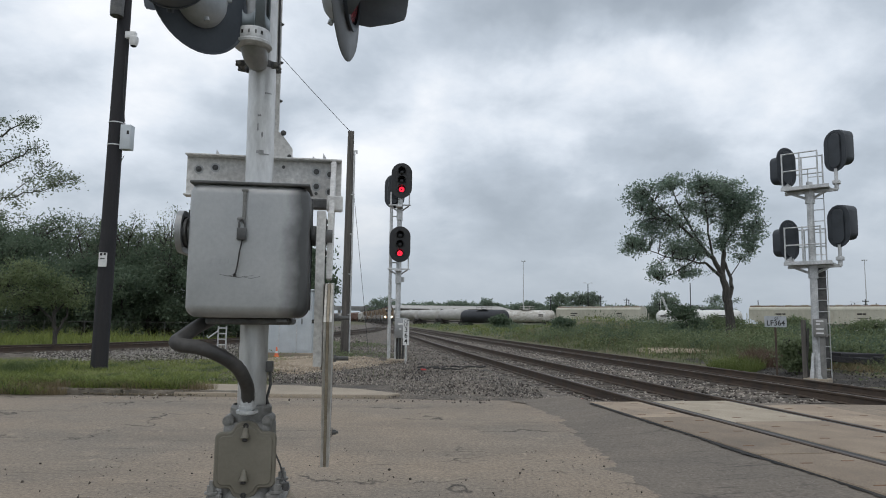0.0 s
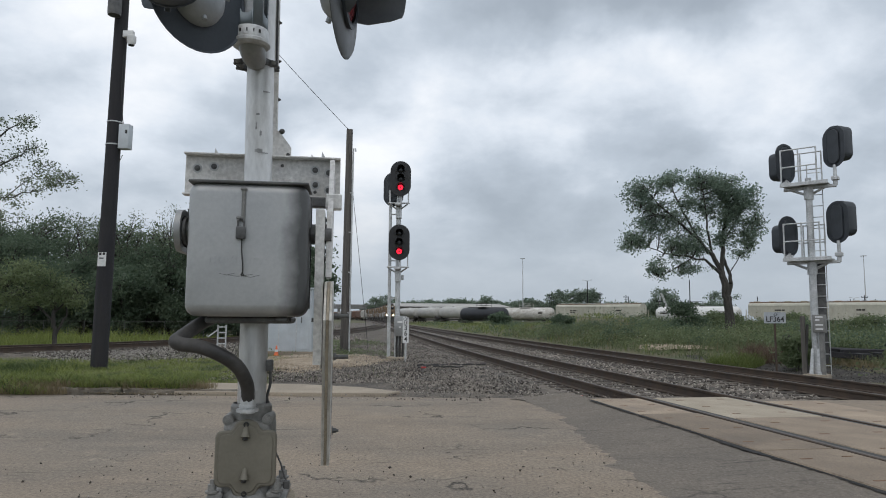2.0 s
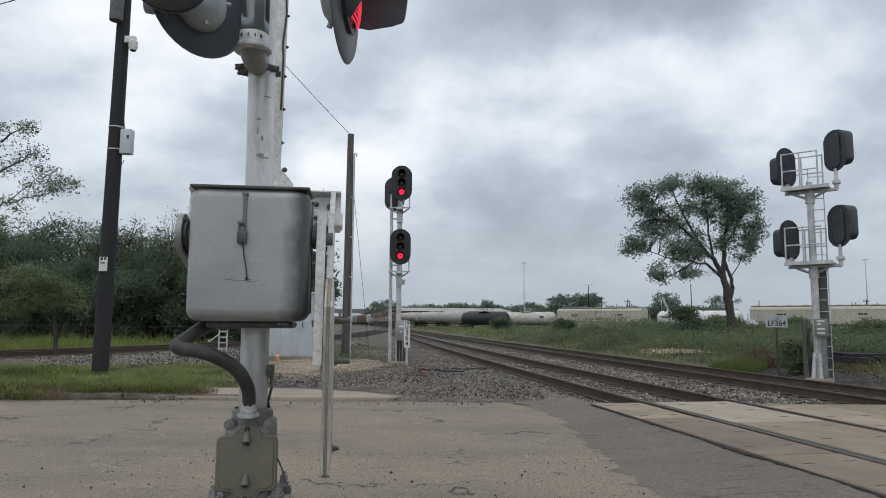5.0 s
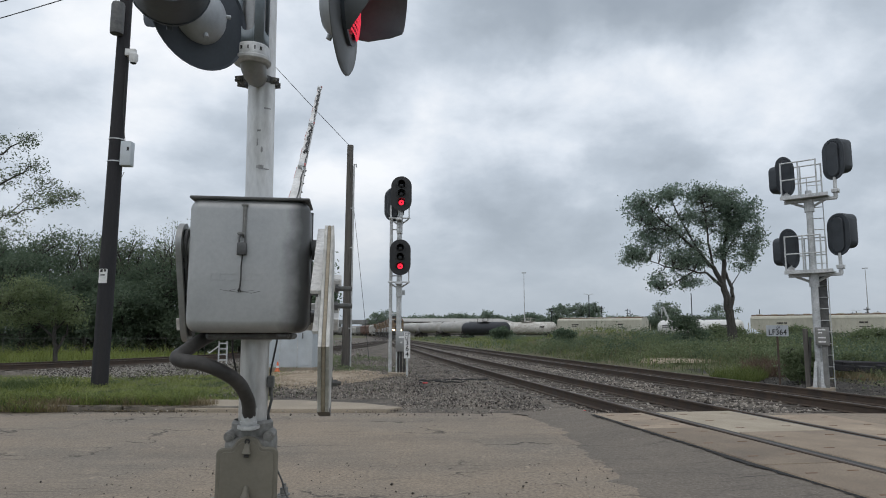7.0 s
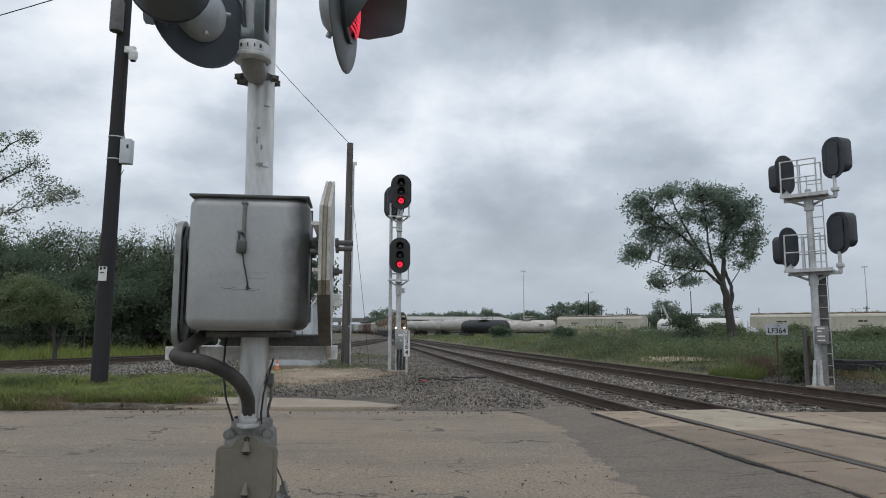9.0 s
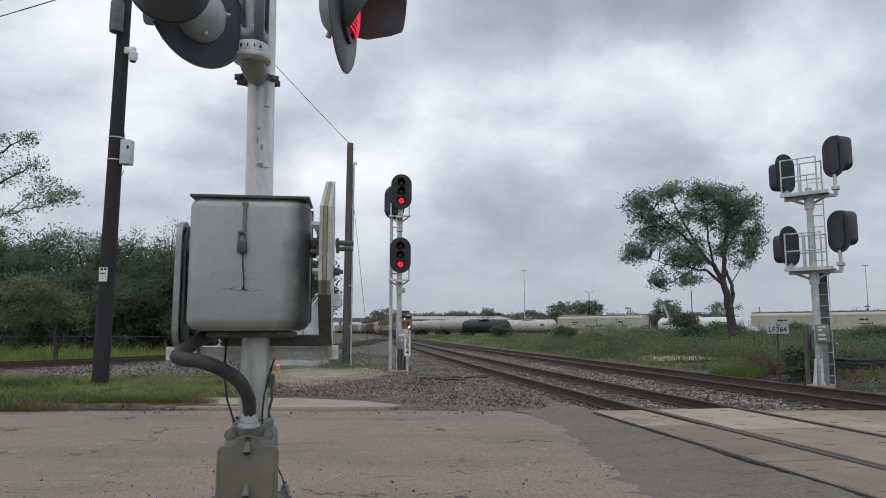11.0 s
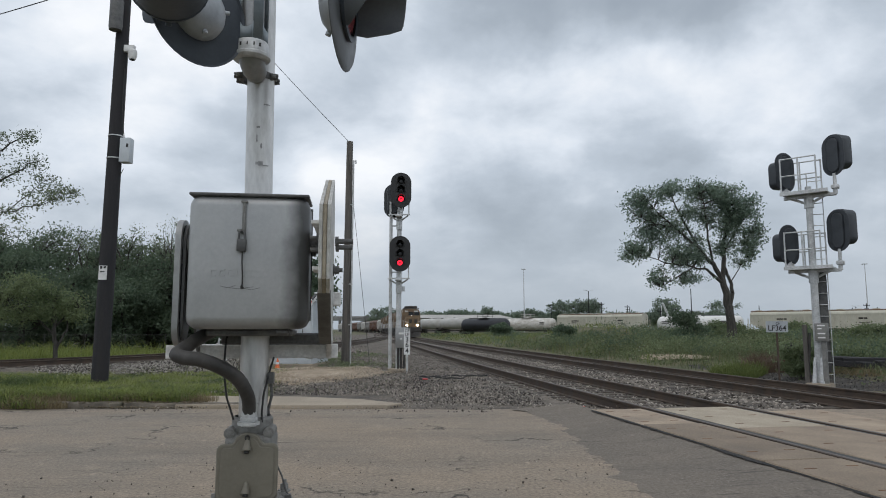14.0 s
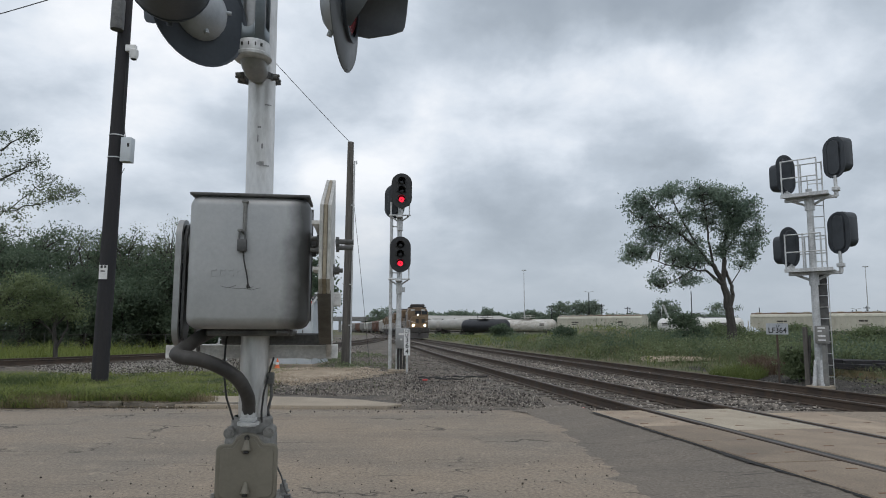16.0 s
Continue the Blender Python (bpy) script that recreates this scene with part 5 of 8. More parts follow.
def build_gate():
    g = group_at("crossing_gate", pose(-0.95, 3.446, 0, 0, 0, GATE_TURN), "grey crossing gate mast with motor case, flashing lights and long arm", "crossing gate")
    GATE["gate"] = g
    # foundation, junction base and mast
    part("foundation", Shape().lathe([(0.0, -0.3), (0.24, -0.3), (0.24, 0.40), (0.225, 0.42), (0.0, 0.42)], 24), CONCRETE, g, "round concrete foundation")
    fl = bevelled(-0.19, 0.19, -0.17, 0.17, 0.42, 0.445, 0.008, 2)
    for sx in (-1, 1):
        for sy in (-1, 1):
            fl.box(sx * 0.135 - 0.035, sx * 0.135 + 0.035, sy * 0.12 - 0.035, sy * 0.12 + 0.035, 0.445, 0.475, 0.008)
            bolt(fl, (sx * 0.15, sy * 0.135, 0.475), (0, 0, 1), 0.02, 0.035)
    part("base_flange", fl, GREY_BASE, g)
    cast = bevelled(-0.115, 0.115, -0.12, 0.11, 0.44, 0.80, 0.03, 3)
    cast.lathe([(0.16, 0.445), (0.13, 0.50), (0.105, 0.56), (0.10, 0.80), (0.10, 0.86), (0.088, 0.875)], 24)
    for sx in (-1, 1):
        cast.add(*lug(sx * 0.092, -0.085, 0.805))
    part("junction_base", cast, GREY_BASE, g, "grey cast junction base")
    # the taupe cover with a lobe above and below
    poly = []
    for x, z in rounded(0.285, 0.26, 0.03, 4):
        poly.append((x, z))
    top = [(0.075, 0.13), (0.062, 0.142), (0.05, 0.165), (0.028, 0.178), (0, 0.182), (-0.028, 0.178), (-0.05, 0.165), (-0.062, 0.142), (-0.075, 0.13)]
    out = []
    for i, p in enumerate(poly):
        out.append(p)
        if i == 4:
            out += top
        if i == 14:
            out += [(-x, -z) for x, z in top]
    m = Matrix.Translation((0, 0, 0.630)) @ UPRIGHT
    cover = Shape().slab(out, 0.125, 0.150, m, 0.007)
    cover.slab([(x * 0.88, z * 0.88) for x, z in out], 0.149, 0.156, m, 0.004)
    cov = part("junction_cover", cover, BASE_PAINT, g, "taupe cast cover with rounded lobes")
    for z in (0.752, 0.556):
        kn = part("cover_knob", Shape().tube([(0, -0.150, z + 0.030), (0, -0.157, z + 0.022), (0, -0.166, z + 0.004), (0, -0.174, z - 0.020)], [0.006, 0.011, 0.015, 0.022], 14), BASE_PAINT, cov, "cast boss on the cover")
        part("boss_screw", Shape().tube([(0, -0.173, z - 0.0185), (0, -0.178, z - 0.030)], 0.012, 10), RUBBER, kn, "dark recessed screw")
    for z in (0.790, 0.470):
        part("cover_bolt", Shape().lathe([(0.006, 0.0), (0.013, 0.0), (0.013, 0.006), (0.006, 0.006), (0.006, 0.0)], 16, Matrix.Translation((0, -0.154, z)) @ Matrix.Rotation(radians(90), 4, "X")), RUBBER, cov, "dark bolt ring")
    # worn raised mark across the cover, reduced to a row of bars
    for k in range(7):
        part("raised_mark", Shape().box(-0.062 + 0.0185 * k, -0.050 + 0.0185 * k, -0.1568, -0.155, 0.642, 0.656), BASE_PAINT, cov, smooth=False)
    mast = Shape().tube([(0, 0, 0.84), (0, 0, 1.3), (-0.009, 0, 2.2), (-0.045, 0, 5.6)], 0.0695, 32)
    part("mast", mast, ALU, g, "round aluminium mast with scuffs")
    rnd = random.Random(4)
    for z, a, w, h in ((2.33, -12, 0.028, 0.014), (2.27, -14, 0.012, 0.045), (2.14, -5, 0.05, 0.02), (2.13, 18, 0.05, 0.006), (2.45, 25, 0.035, 0.008), (2.23, 6, 0.01, 0.03)):
        sc = Shape()
        for k in range(6):
            aa, bb = radians(a - 90 + (k / 6 - 0.5) * w / 0.0705 * 57.3), radians(a - 90 + ((k + 1) / 6 - 0.5) * w / 0.0705 * 57.3)
            t = h * (0.6 + 0.5 * rnd.random())
            o = len(sc.v)
            for q in (aa, bb):
                for e in (-t / 2, t / 2):
                    sc.v.append((0.0712 * math.cos(q), 0.0712 * math.sin(q), z + e))
            sc.f.append((o, o + 2, o + 3, o + 1))
        part("scuff_mark", sc, SCUFF, g, "dark scuff on the mast")
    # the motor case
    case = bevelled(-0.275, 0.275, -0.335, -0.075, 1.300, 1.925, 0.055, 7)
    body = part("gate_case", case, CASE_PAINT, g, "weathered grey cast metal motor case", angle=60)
    rim = bevelled(-0.274, 0.274, -0.334, -0.07, 1.918, 1.932, 0.006, 2)
    part("case_rim", rim, DARK_METAL, body, "dark top rim")
    br = Shape().box(-0.20, 0.20, -0.22, 0.06, 1.268, 1.302, 0.01)
    br.box(-0.05, 0.05, -0.08, 0.02, 1.30, 1.9, 0.01)
    br.box(0.13, 0.19, -0.28, -0.1, 1.276, 1.30, 0.008)
    part("mounting_bracket", br, DARK_METAL, body)
    seam = Shape().box(-0.2795, 0.2795, -0.118, -0.112, 1.34, 1.90, 0.001)
    part("case_seam", seam, DARK_METAL, body)
    la = Shape().box(-0.029, -0.012, -0.349, -0.333, 1.735, 1.892, 0.005)
    la.box(-0.036, -0.006, -0.352, -0.334, 1.882, 1.896, 0.004)
    la.box(-0.050, -0.016, -0.356, -0.336, 1.748, 1.760, 0.003)
    part("latch", la, GREY_BASE, body, "steel hasp")
    lk = bevelled(-0.048, -0.006, -0.366, -0.342, 1.655, 1.712, 0.005, 2)
    lk.tube([(-0.040, -0.354, 1.708), (-0.040, -0.354, 1.735), (-0.034, -0.354, 1.748), (-0.027, -0.354, 1.752), (-0.020, -0.354, 1.748), (-0.014, -0.354, 1.735), (-0.014, -0.354, 1.708)], 0.0045, 8)
    part("padlock", lk, DARK_METAL, body, "dark padlock with steel shackle")
    cd = Shape().tube([(0, 0, 0.01), (-0.002, 0, -0.06), (0.001, 0.001, -0.12), (0, 0.002, -0.165), (0.006, 0.002, -0.178)], 0.0032, 6)
    cd.tube([(0, 0.002, -0.160), (-0.006, 0.002, -0.170), (-0.002, 0.002, -0.178)], 0.004, 6)
    GATE["cord"] = part("cord", cd, RUBBER, body, "short dark cord hanging from the padlock", pose(*CORD))
    # raised maker's mark, reduced to plain bars
    for k in range(7):
        x = -0.165 + 0.0385 * k
        mk = Shape().box(x, x + 0.026, -0.3375, -0.334, 1.540, 1.547)
        mk.box(x, x + 0.026, -0.3375, -0.334, 1.568, 1.575)
        mk.box(x, x + 0.006, -0.3375, -0.334, 1.547, 1.568)
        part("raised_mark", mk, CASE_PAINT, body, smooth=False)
    wear = Shape()
    for z, x0, x1 in ((1.497, -0.12, -0.05), (1.492, -0.10, 0.03), (1.488, -0.02, 0.06)):
        wear.tube([(x0, -0.3352, z), ((x0 + x1) / 2, -0.3352, z - 0.008), (x1, -0.3352, z + 0.002)], 0.0009, 4)
    part("scratch", wear, DARK_METAL, body, "arc of scratches from the swinging cord")
    # cable hose from the case into the base
    hz = [(-0.172, -0.12, 1.300), (-0.232, -0.17, 1.262), (-0.284, -0.28, 1.207), (-0.296, -0.335, 1.187), (-0.262, -0.345, 1.174), (-0.195, -0.345, 1.165),
          (-0.112, -0.32, 1.132), (-0.037, -0.27, 1.075), (-0.002, -0.21, 1.00), (0.002, -0.16, 0.95), (0.000, -0.138, 0.90)]
    path = []
    for i in range(len(hz) - 1):
        p0, p1, p2, p3 = (Vector(hz[max(0, min(len(hz) - 1, i + k))]) for k in (-1, 0, 1, 2))
        for t in (0, 0.33, 0.66):
            path.append(0.5 * ((2 * p1) + (p2 - p0) * t + (2 * p0 - 5 * p1 + 4 * p2 - p3) * t * t + (3 * p1 - p0 - 3 * p2 + p3) * t ** 3))
    path.append(Vector(hz[-1]))
    part("hose", Shape().tube(path, 0.032, 16), HOSE, g, "thick black rubber cable hose")
    cp = Shape().tube([(0.000, -0.137, 0.945), (0.000, -0.137, 0.84)], 0.036, 8)
    cp.tube([(0.000, -0.137, 0.882), (0.000, -0.137, 0.870)], 0.041, 16)
    cp.tube([(0.000, -0.137, 0.945), (0.000, -0.137, 0.930)], 0.039, 16).tube([(0.000, -0.137, 0.862), (0.000, -0.137, 0.848)], 0.052, 16)
    part("hose_coupling", cp, GALV, g, "zinc hose coupling")
    # small junction and cable on the mast, loose cables that sag below the case
    jb = bevelled(0.066, 0.098, -0.03, 0.03, 1.03, 1.085, 0.006, 2)
    jb.tube([(0.085, 0, 1.03), (0.088, 0.01, 0.97), (0.072, 0.01, 0.90), (0.08, 0.02, 0.85)], 0.007, 8)
    part("ground_wire", jb, DARK_METAL, g)
    lw = Shape().tube([(0.13, -0.10, 0.66), (0.16, -0.11, 0.60), (0.18, -0.1, 0.53), (0.20, -0.1, 0.50)], 0.004, 6)
    lw.box(0.175, 0.205, -0.115, -0.085, 0.475, 0.515, 0.004)
    part("loose_wire", lw, DARK_METAL, g)
    # lamp support on the front of the mast
    UPPER = pose(-0.019, 0, 0.022)
    for s in (-1, 1):
        cl = Shape().lathe([(0.071, 2.572), (0.086, 2.572), (0.086, 2.607), (0.071, 2.607), (0.071, 2.572)], 14, None, 0 if s > 0 else math.pi, math.pi if s > 0 else 2 * math.pi)
        cl.v = [(x - 0.013, y, z) for x, y, z in cl.v]
        for q in (-1, 1):
            ear = [(0.070, -0.019), (0.112, -0.013), (0.112, -0.004), (0.098, 0.0), (0.112, 0.004), (0.112, 0.013), (0.070, 0.019)]
            cl.slab([(q * x, z) for x, z in ear][::q], -0.009, 0.009, Matrix.Translation((-0.013, s * 0.036 - 0.006, 2.587)) @ UPRIGHT, 0.003)
        part("mast_clamp", cl, DARK_METAL, g, "dark cast pipe clamp", UPPER)
        part("clamp_bolt", Shape().tube([(s * 0.092 - 0.013, -0.066, 2.587), (s * 0.092 - 0.013, 0.06, 2.587)], 0.006, 8).tube([(s * 0.092 - 0.013, -0.060, 2.587), (s * 0.092 - 0.013, -0.050, 2.587)], 0.011, 6), GREY_BASE, g, m=UPPER)
    el = Shape().tube([(-0.010, -0.050, 2.592), (-0.010, -0.085, 2.588), (-0.012, -0.112, 2.592), (-0.015, -0.138, 2.604), (-0.019, -0.156, 2.626), (-0.021, -0.165, 2.66)], [0.044, 0.055, 0.060, 0.063, 0.066, 0.068], 24)
    part("elbow", el, GREY_BOX, g, "grey cast elbow", UPPER)
    cx, cy = -0.022, -0.168
    rg = Shape().lathe([(0.0, 2.618), (0.084, 2.618), (0.095, 2.628), (0.095, 2.642), (0.086, 2.650), (0.085, 2.700), (0.080, 2.708), (0.0, 2.708)], 28, Matrix.Translation((cx, cy, 0)))
    part("collar", rg, GALV, g, "bright collar", UPPER)
    for k in range(5):
        a = radians(-140 + 22 * k)
        hl = Shape().box(-0.003 - 0.005 * (k % 3 == 1), 0.003, -0.0865, -0.083, 2.668, 2.686, 0, Matrix.Translation((cx, cy, 0)) @ Matrix.Rotation(a + math.pi / 2, 4, "Z"))
        part("collar_slot", hl, RUBBER, g, m=UPPER)
    sl = Shape().tube([(cx, cy, 2.70), (cx, cy, 3.3)], [0.058, 0.058], 24)
    sl2 = Shape()
    for a0 in (-78, 12, 102, 192):
        sl2.lathe([(0.0790, 2.70), (0.0790, 3.3)], 10, Matrix.Translation((cx, cy, 0)), radians(a0), radians(a0 + 38))
        # below each window its rounded foot, one curved sheet
        foot = Shape()
        for k in range(17):
            f, q = k / 8 - 1, radians(a0 + 38 + 52 * k / 16)
            for z in (2.70, 2.765 + 0.035 * (1 - math.sqrt(max(0.0, 1 - f * f)))):
                foot.v.append((cx + 0.079 * math.cos(q), cy + 0.079 * math.sin(q), z))
        foot.f = [(2 * k, 2 * k + 2, 2 * k + 3, 2 * k + 1) for k in range(16)]
        sl2.add(foot.v, foot.f)
    part("sleeve_core", sl, GREY_BOX, g, "pale inner pipe", UPPER)
    ob = part("sleeve", sl2, SLEEVE_PAINT, g, "blue-grey slotted sleeve", UPPER)
    sol = ob.modifiers.new("thick", "SOLIDIFY")
    sol.thickness = 0.006
    arm = Shape().tube([(cx, cy, 3.05), (-0.35, cy + 0.05, 3.1)], 0.03, 12).tube([(cx, cy, 3.05), (0.40, cy - 0.02, 3.1)], 0.03, 12)
    part("crossarm", arm, ALU, g)
    # the lights, placed in the gate's own space
    inv = g.matrix_basis.inverted()

    def face(x, y, z, nx, ny):
        return inv @ Matrix.Translation((x, y, z)) @ Matrix.Rotation(math.atan2(nx, -ny), 4, "Z")

    flasher(g, face(-1.148, 3.02, 2.775, -0.80, 0.60) @ Matrix.Scale(0.845, 4))
    flasher(g, face(-1.172, 2.742, 2.752, 0.35, -1.0) @ Matrix.Scale(0.97, 4), False, False)
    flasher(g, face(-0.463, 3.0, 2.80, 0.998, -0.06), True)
    build_gate_arm(g)


def lug(x, y, z):
    """A rounded bolt lug on the base."""
    s = Shape().tube([(x, y + 0.10, z), (x, y - 0.02, z), (x, y - 0.03, z)], [0.027, 0.027, 0.023], 16)
    bolt(s, (x, y - 0.028, z), (0, -1, 0), 0.016, 0.010)
    return s.v, s.f


SHAFT = (0.0, -0.17, 1.706)
CORD = (-0.022, -0.352, 1.662)
CABLE_A = ((-0.135, 0.08, 1.30), (-0.140, 0.0, 1.25), (-0.134, -0.07, 1.10), (-0.114, -0.08, 0.97), (-0.078, -0.08, 0.865))
CABLE_B = ((0.090, 0.06, 1.155), (0.085, 0.0, 1.12), (0.060, -0.07, 0.99), (0.054, -0.08, 0.905), (0.056, -0.08, 0.85))
CORD_ROWS = [(0.0, 9), (0.8, -2), (1.5, -9), (2.2, 0), (2.9, 8), (3.5, 13), (4.2, 3), (4.9, -9), (5.6, 4), (6.3, -3), (7.0, 3), (7.8, -5), (8.4, 0), (9.0, -10), (9.8, 3), (10.6, -8), (11.4, 2), (12.5, -9), (13.5, -1), (14.5, -3), (15.2, -8), (16.0, -10)]


def sleeve_edge():
    """The bent lip that wraps the weight's lower edge."""
    return flat_x([(0.285, -1.040), (0.432, -0.826), (0.464, -0.66), (0.455, -0.655), (0.420, -0.815), (0.272, -1.034)], 0.3495, 0.3950, 0.003)


def build_gate_arm(g):
    """All that turns: shaft, levers, counterweights, cross channel and arm. Upright at rest; y points away, z up."""
    sh = Shape().tube([(-0.348, 0, 0), (-0.34, 0, 0), (-0.339, 0, 0), (-0.28, 0, 0), (-0.279, 0, 0), (0.28, 0, 0), (0.281, 0, 0), (0.30, 0, 0), (0.301, 0, 0), (0.38, 0, 0)],
                      [0.032, 0.032, 0.048, 0.048, 0.032, 0.032, 0.05, 0.05, 0.032, 0.032], 16)
    a = part("arm_shaft", sh, DARK_METAL, g, "turning shaft with levers, counterweights and arm", pose(*SHAFT))
    GATE["arm"] = a
    # left lever: a long ribbed plate with a raised rim
    lo = [(y + 0.185, z) for y, z in rounded(0.60, 0.20, 0.095, 8)]
    inn = [(0.185 + (y - 0.185) * 0.92, z * 0.74) for y, z in lo]
    web = part("lever_web", flat_x(inn, -0.342, -0.334), DARK_METAL, a, "dark web of the lever")
    part("lever_web", flat_x([(y, z * 0.9) for y, z in inn], -0.311, -0.299), DARK_METAL, a, "dark inner plate of the lever")
    lv = Shape()
    n = len(lo)
    ring = Shape()
    for x, lp in ((-0.342, lo), (-0.342, inn), (-0.315, inn), (-0.315, lo)):
        ring.v += [(x, y, z) for y, z in lp]
    for r in range(4):
        for k in range(n):
            q, w = r * n + k, r * n + (k + 1) % n
            e = ((r + 1) % 4) * n
            ring.f.append((q, w, e + (k + 1) % n, e + k))
    lv.add(ring.v, ring.f)
    for y in (0.08, 0.22, 0.36):
        lv.box(-0.333, -0.320, y, y + 0.012, -0.08, 0.08)
    lv.tube([(-0.346, 0, 0), (-0.279, 0, 0)], 0.05, 20)
    part("lever", lv, GREY_BOX, a, "grey cast lever with a raised rim")
    for y in (-0.07, 0.1, 0.3, 0.46):
        bolt_part("lever_bolt", a, (-0.342, y, 0.03), (-1, 0, 0), 0.012, 0.006)
    # right levers: one to the channel, one to the counterweight
    part("lever", flat_x([(-0.02, -0.21), (0.02, 0.12), (0.16, 0.16), (0.44, 0.48), (0.56, 0.48), (0.56, 0.28), (0.30, -0.06), (0.14, -0.21)], 0.354, 0.382, 0.004), WHITE_PAINT, a, "pale lever to the arm channel")
    part("lever_flange", Shape().box(0.340, 0.425, 0.215, 0.285, 0.165, 0.245, 0.006), WHITE_PAINT, a, "pale flange of the lever")
    part("lever", flat_x([(-0.075, 0.115), (0.075, 0.115), (0.12, -0.10), (0.17, -0.45), (0.17, -0.63), (0.06, -0.66), (-0.03, -0.62), (-0.06, -0.30)], 0.336, 0.346, 0.003), WHITE_PAINT, a, "pale counterweight lever")
    part("lever_flange", flat_x([(-0.076, 0.115), (-0.061, -0.30), (-0.031, -0.635), (-0.017, -0.635), (-0.047, -0.30), (-0.062, 0.115)], 0.304, 0.3455, 0.003), WHITE_PAINT, a, "pale front flange of the lever")
    part("lever_flange", flat_x([(0.105, -0.02), (0.118, -0.02), (0.168, -0.45), (0.168, -0.62), (0.155, -0.62), (0.155, -0.45)], 0.312, 0.3355, 0.003), WHITE_PAINT, a, "pale rear flange of the lever")
    part("lever", flat_x([(-0.06, 0.10), (0.06, 0.10), (0.45, 0.31), (0.56, 0.34), (0.56, 0.28), (0.12, -0.06)], -0.296, -0.284, 0.003), DARK_METAL, a, "dark lever to the arm channel")
    for z in (0.08, 0.05, 0.01, -0.03, -0.08, -0.12):
        bolt_part("lever_bolt", a, (0.346, 0.06 - 0.03 * (z < -0.05), z), (1, 0, 0), 0.011, 0.014)
    wp = [(-0.245, -0.42), (-0.01, -1.11), (0.24, -1.11), (0.425, -0.82), (0.455, -0.66), (0.46, -0.36), (0.20, -0.22), (-0.10, -0.24)]
    for k in range(3):
        part("counterweight", flat_x(wp, 0.3535 + 0.0135 * k, 0.3660 + 0.0135 * k, 0.002), (WEIGHT_EDGE, LAMINATE, WEIGHT_EDGE)[k], a, "stacked steel counterweight plate")
    part("counterweight", sleeve_edge(), OLD_IRON, a, "dark worn iron lip of the weight")
    for y, z in ((0.05, -0.40), (0.05, -0.60)):
        nut = Shape().tube([(0.400, y, z), (0.474, y, z)], 0.011, 10)
        nut.tube([(0.401, y, z), (0.415, y, z)], 0.020, 6)
        part("counterweight_bolt", nut, DARK_METAL, a)
    bolt_part("counterweight_bolt", a, (0.400, 0.2, -0.98), (1, 0, 0), 0.014, 0.02)
    for y in (0.015, 0.065):
        part("weight_stud", Shape().tube([(0.292, y, -0.42), (0.335, y, -0.42)], 0.010, 10).tube([(0.318, y, -0.42), (0.333, y, -0.42)], 0.017, 6), DARK_METAL, a, "threaded stud holding the weight")
    # channel across the levers; its web faces back to the mast
    ch = Shape().box(-0.45, 0.412, 0.545, 0.555, 0.277, 0.494, 0.002)
    ch.box(-0.45, 0.412, 0.487, 0.555, 0.495, 0.505, 0.002).box(-0.45, 0.412, 0.487, 0.555, 0.266, 0.276, 0.002)
    part("arm_channel", ch, WHITE_PAINT, a, "white bolted steel channel holding the arm")
    for x, z in ((-0.385, 0.425), (-0.295, 0.438), (0.268, 0.438), (0.346, 0.425), (0.346, 0.322), (0.27, 0.352), (0.27, 0.31), (0.082, 0.457)):
        big = abs(x) > 0.26 and z > 0.32
        bolt_part("channel_bolt", a, (x, 0.540, z), (0, -1, 0), 0.0105 if big else 0.006, 0.012)
        if big:
            part("washer", Shape().lathe([(0.0, 0.0), (0.026, 0.0), (0.026, 0.004), (0.0, 0.004)], 16, Matrix.Translation((x, 0.5448, z)) @ Matrix.Rotation(radians(90), 4, "X")), GALV, a, "bright washer")
    part("cross_bar", Shape().box(-0.17, 0.36, 0.425, 0.485, 0.205, 0.262, 0.008), DARK_METAL, a, "dark steel bar between the levers")
    part("arm_bracket", Shape().slab([(0.02, 0.50), (0.130, 0.50), (0.130, 0.565), (0.062, 0.655), (0.02, 0.68)], -0.545, -0.533, UPRIGHT, 0.003), WHITE_PAINT, a, "pale plate clamping the arm")
    bolt_part("arm_bolt", a, (0.112, 0.533, 0.52), (0, -1, 0), 0.007, 0.008)
    bolt_part("arm_bolt", a, (0.075, 0.533, 0.655), (0, -1, 0), 0.010, 0.014)
    for x, h in ((-0.30, 0.05), (0.24, 0.035), (0.30, 0.055)):
        br = Shape().add([(x, 0.56, 0.50), (x + 0.035, 0.56, 0.50), (x + 0.004, 0.56, 0.50 + h), (x, 0.57, 0.50), (x + 0.035, 0.57, 0.50), (x + 0.004, 0.57, 0.50 + h)],
               [(0, 1, 2), (5, 4, 3), (0, 3, 4, 1), (1, 4, 5, 2), (2, 5, 3, 0)])
        part("arm_bracket", br, GALV, a)
    # two thin cables that drop from the channel once it is down
    for pts in (CABLE_A, CABLE_B):
        part("arm_cable", Shape().tube([(x, SHAFT[2] - z, y - SHAFT[1]) for x, y, z in pts], 0.005, 6), RUBBER, a, "thin black cable hanging from the channel")
    # the arm: tapered square tube in two lengths, wire and three lights
    L = ARM_LENGTH
    am = Shape()
    cxa = 0.0
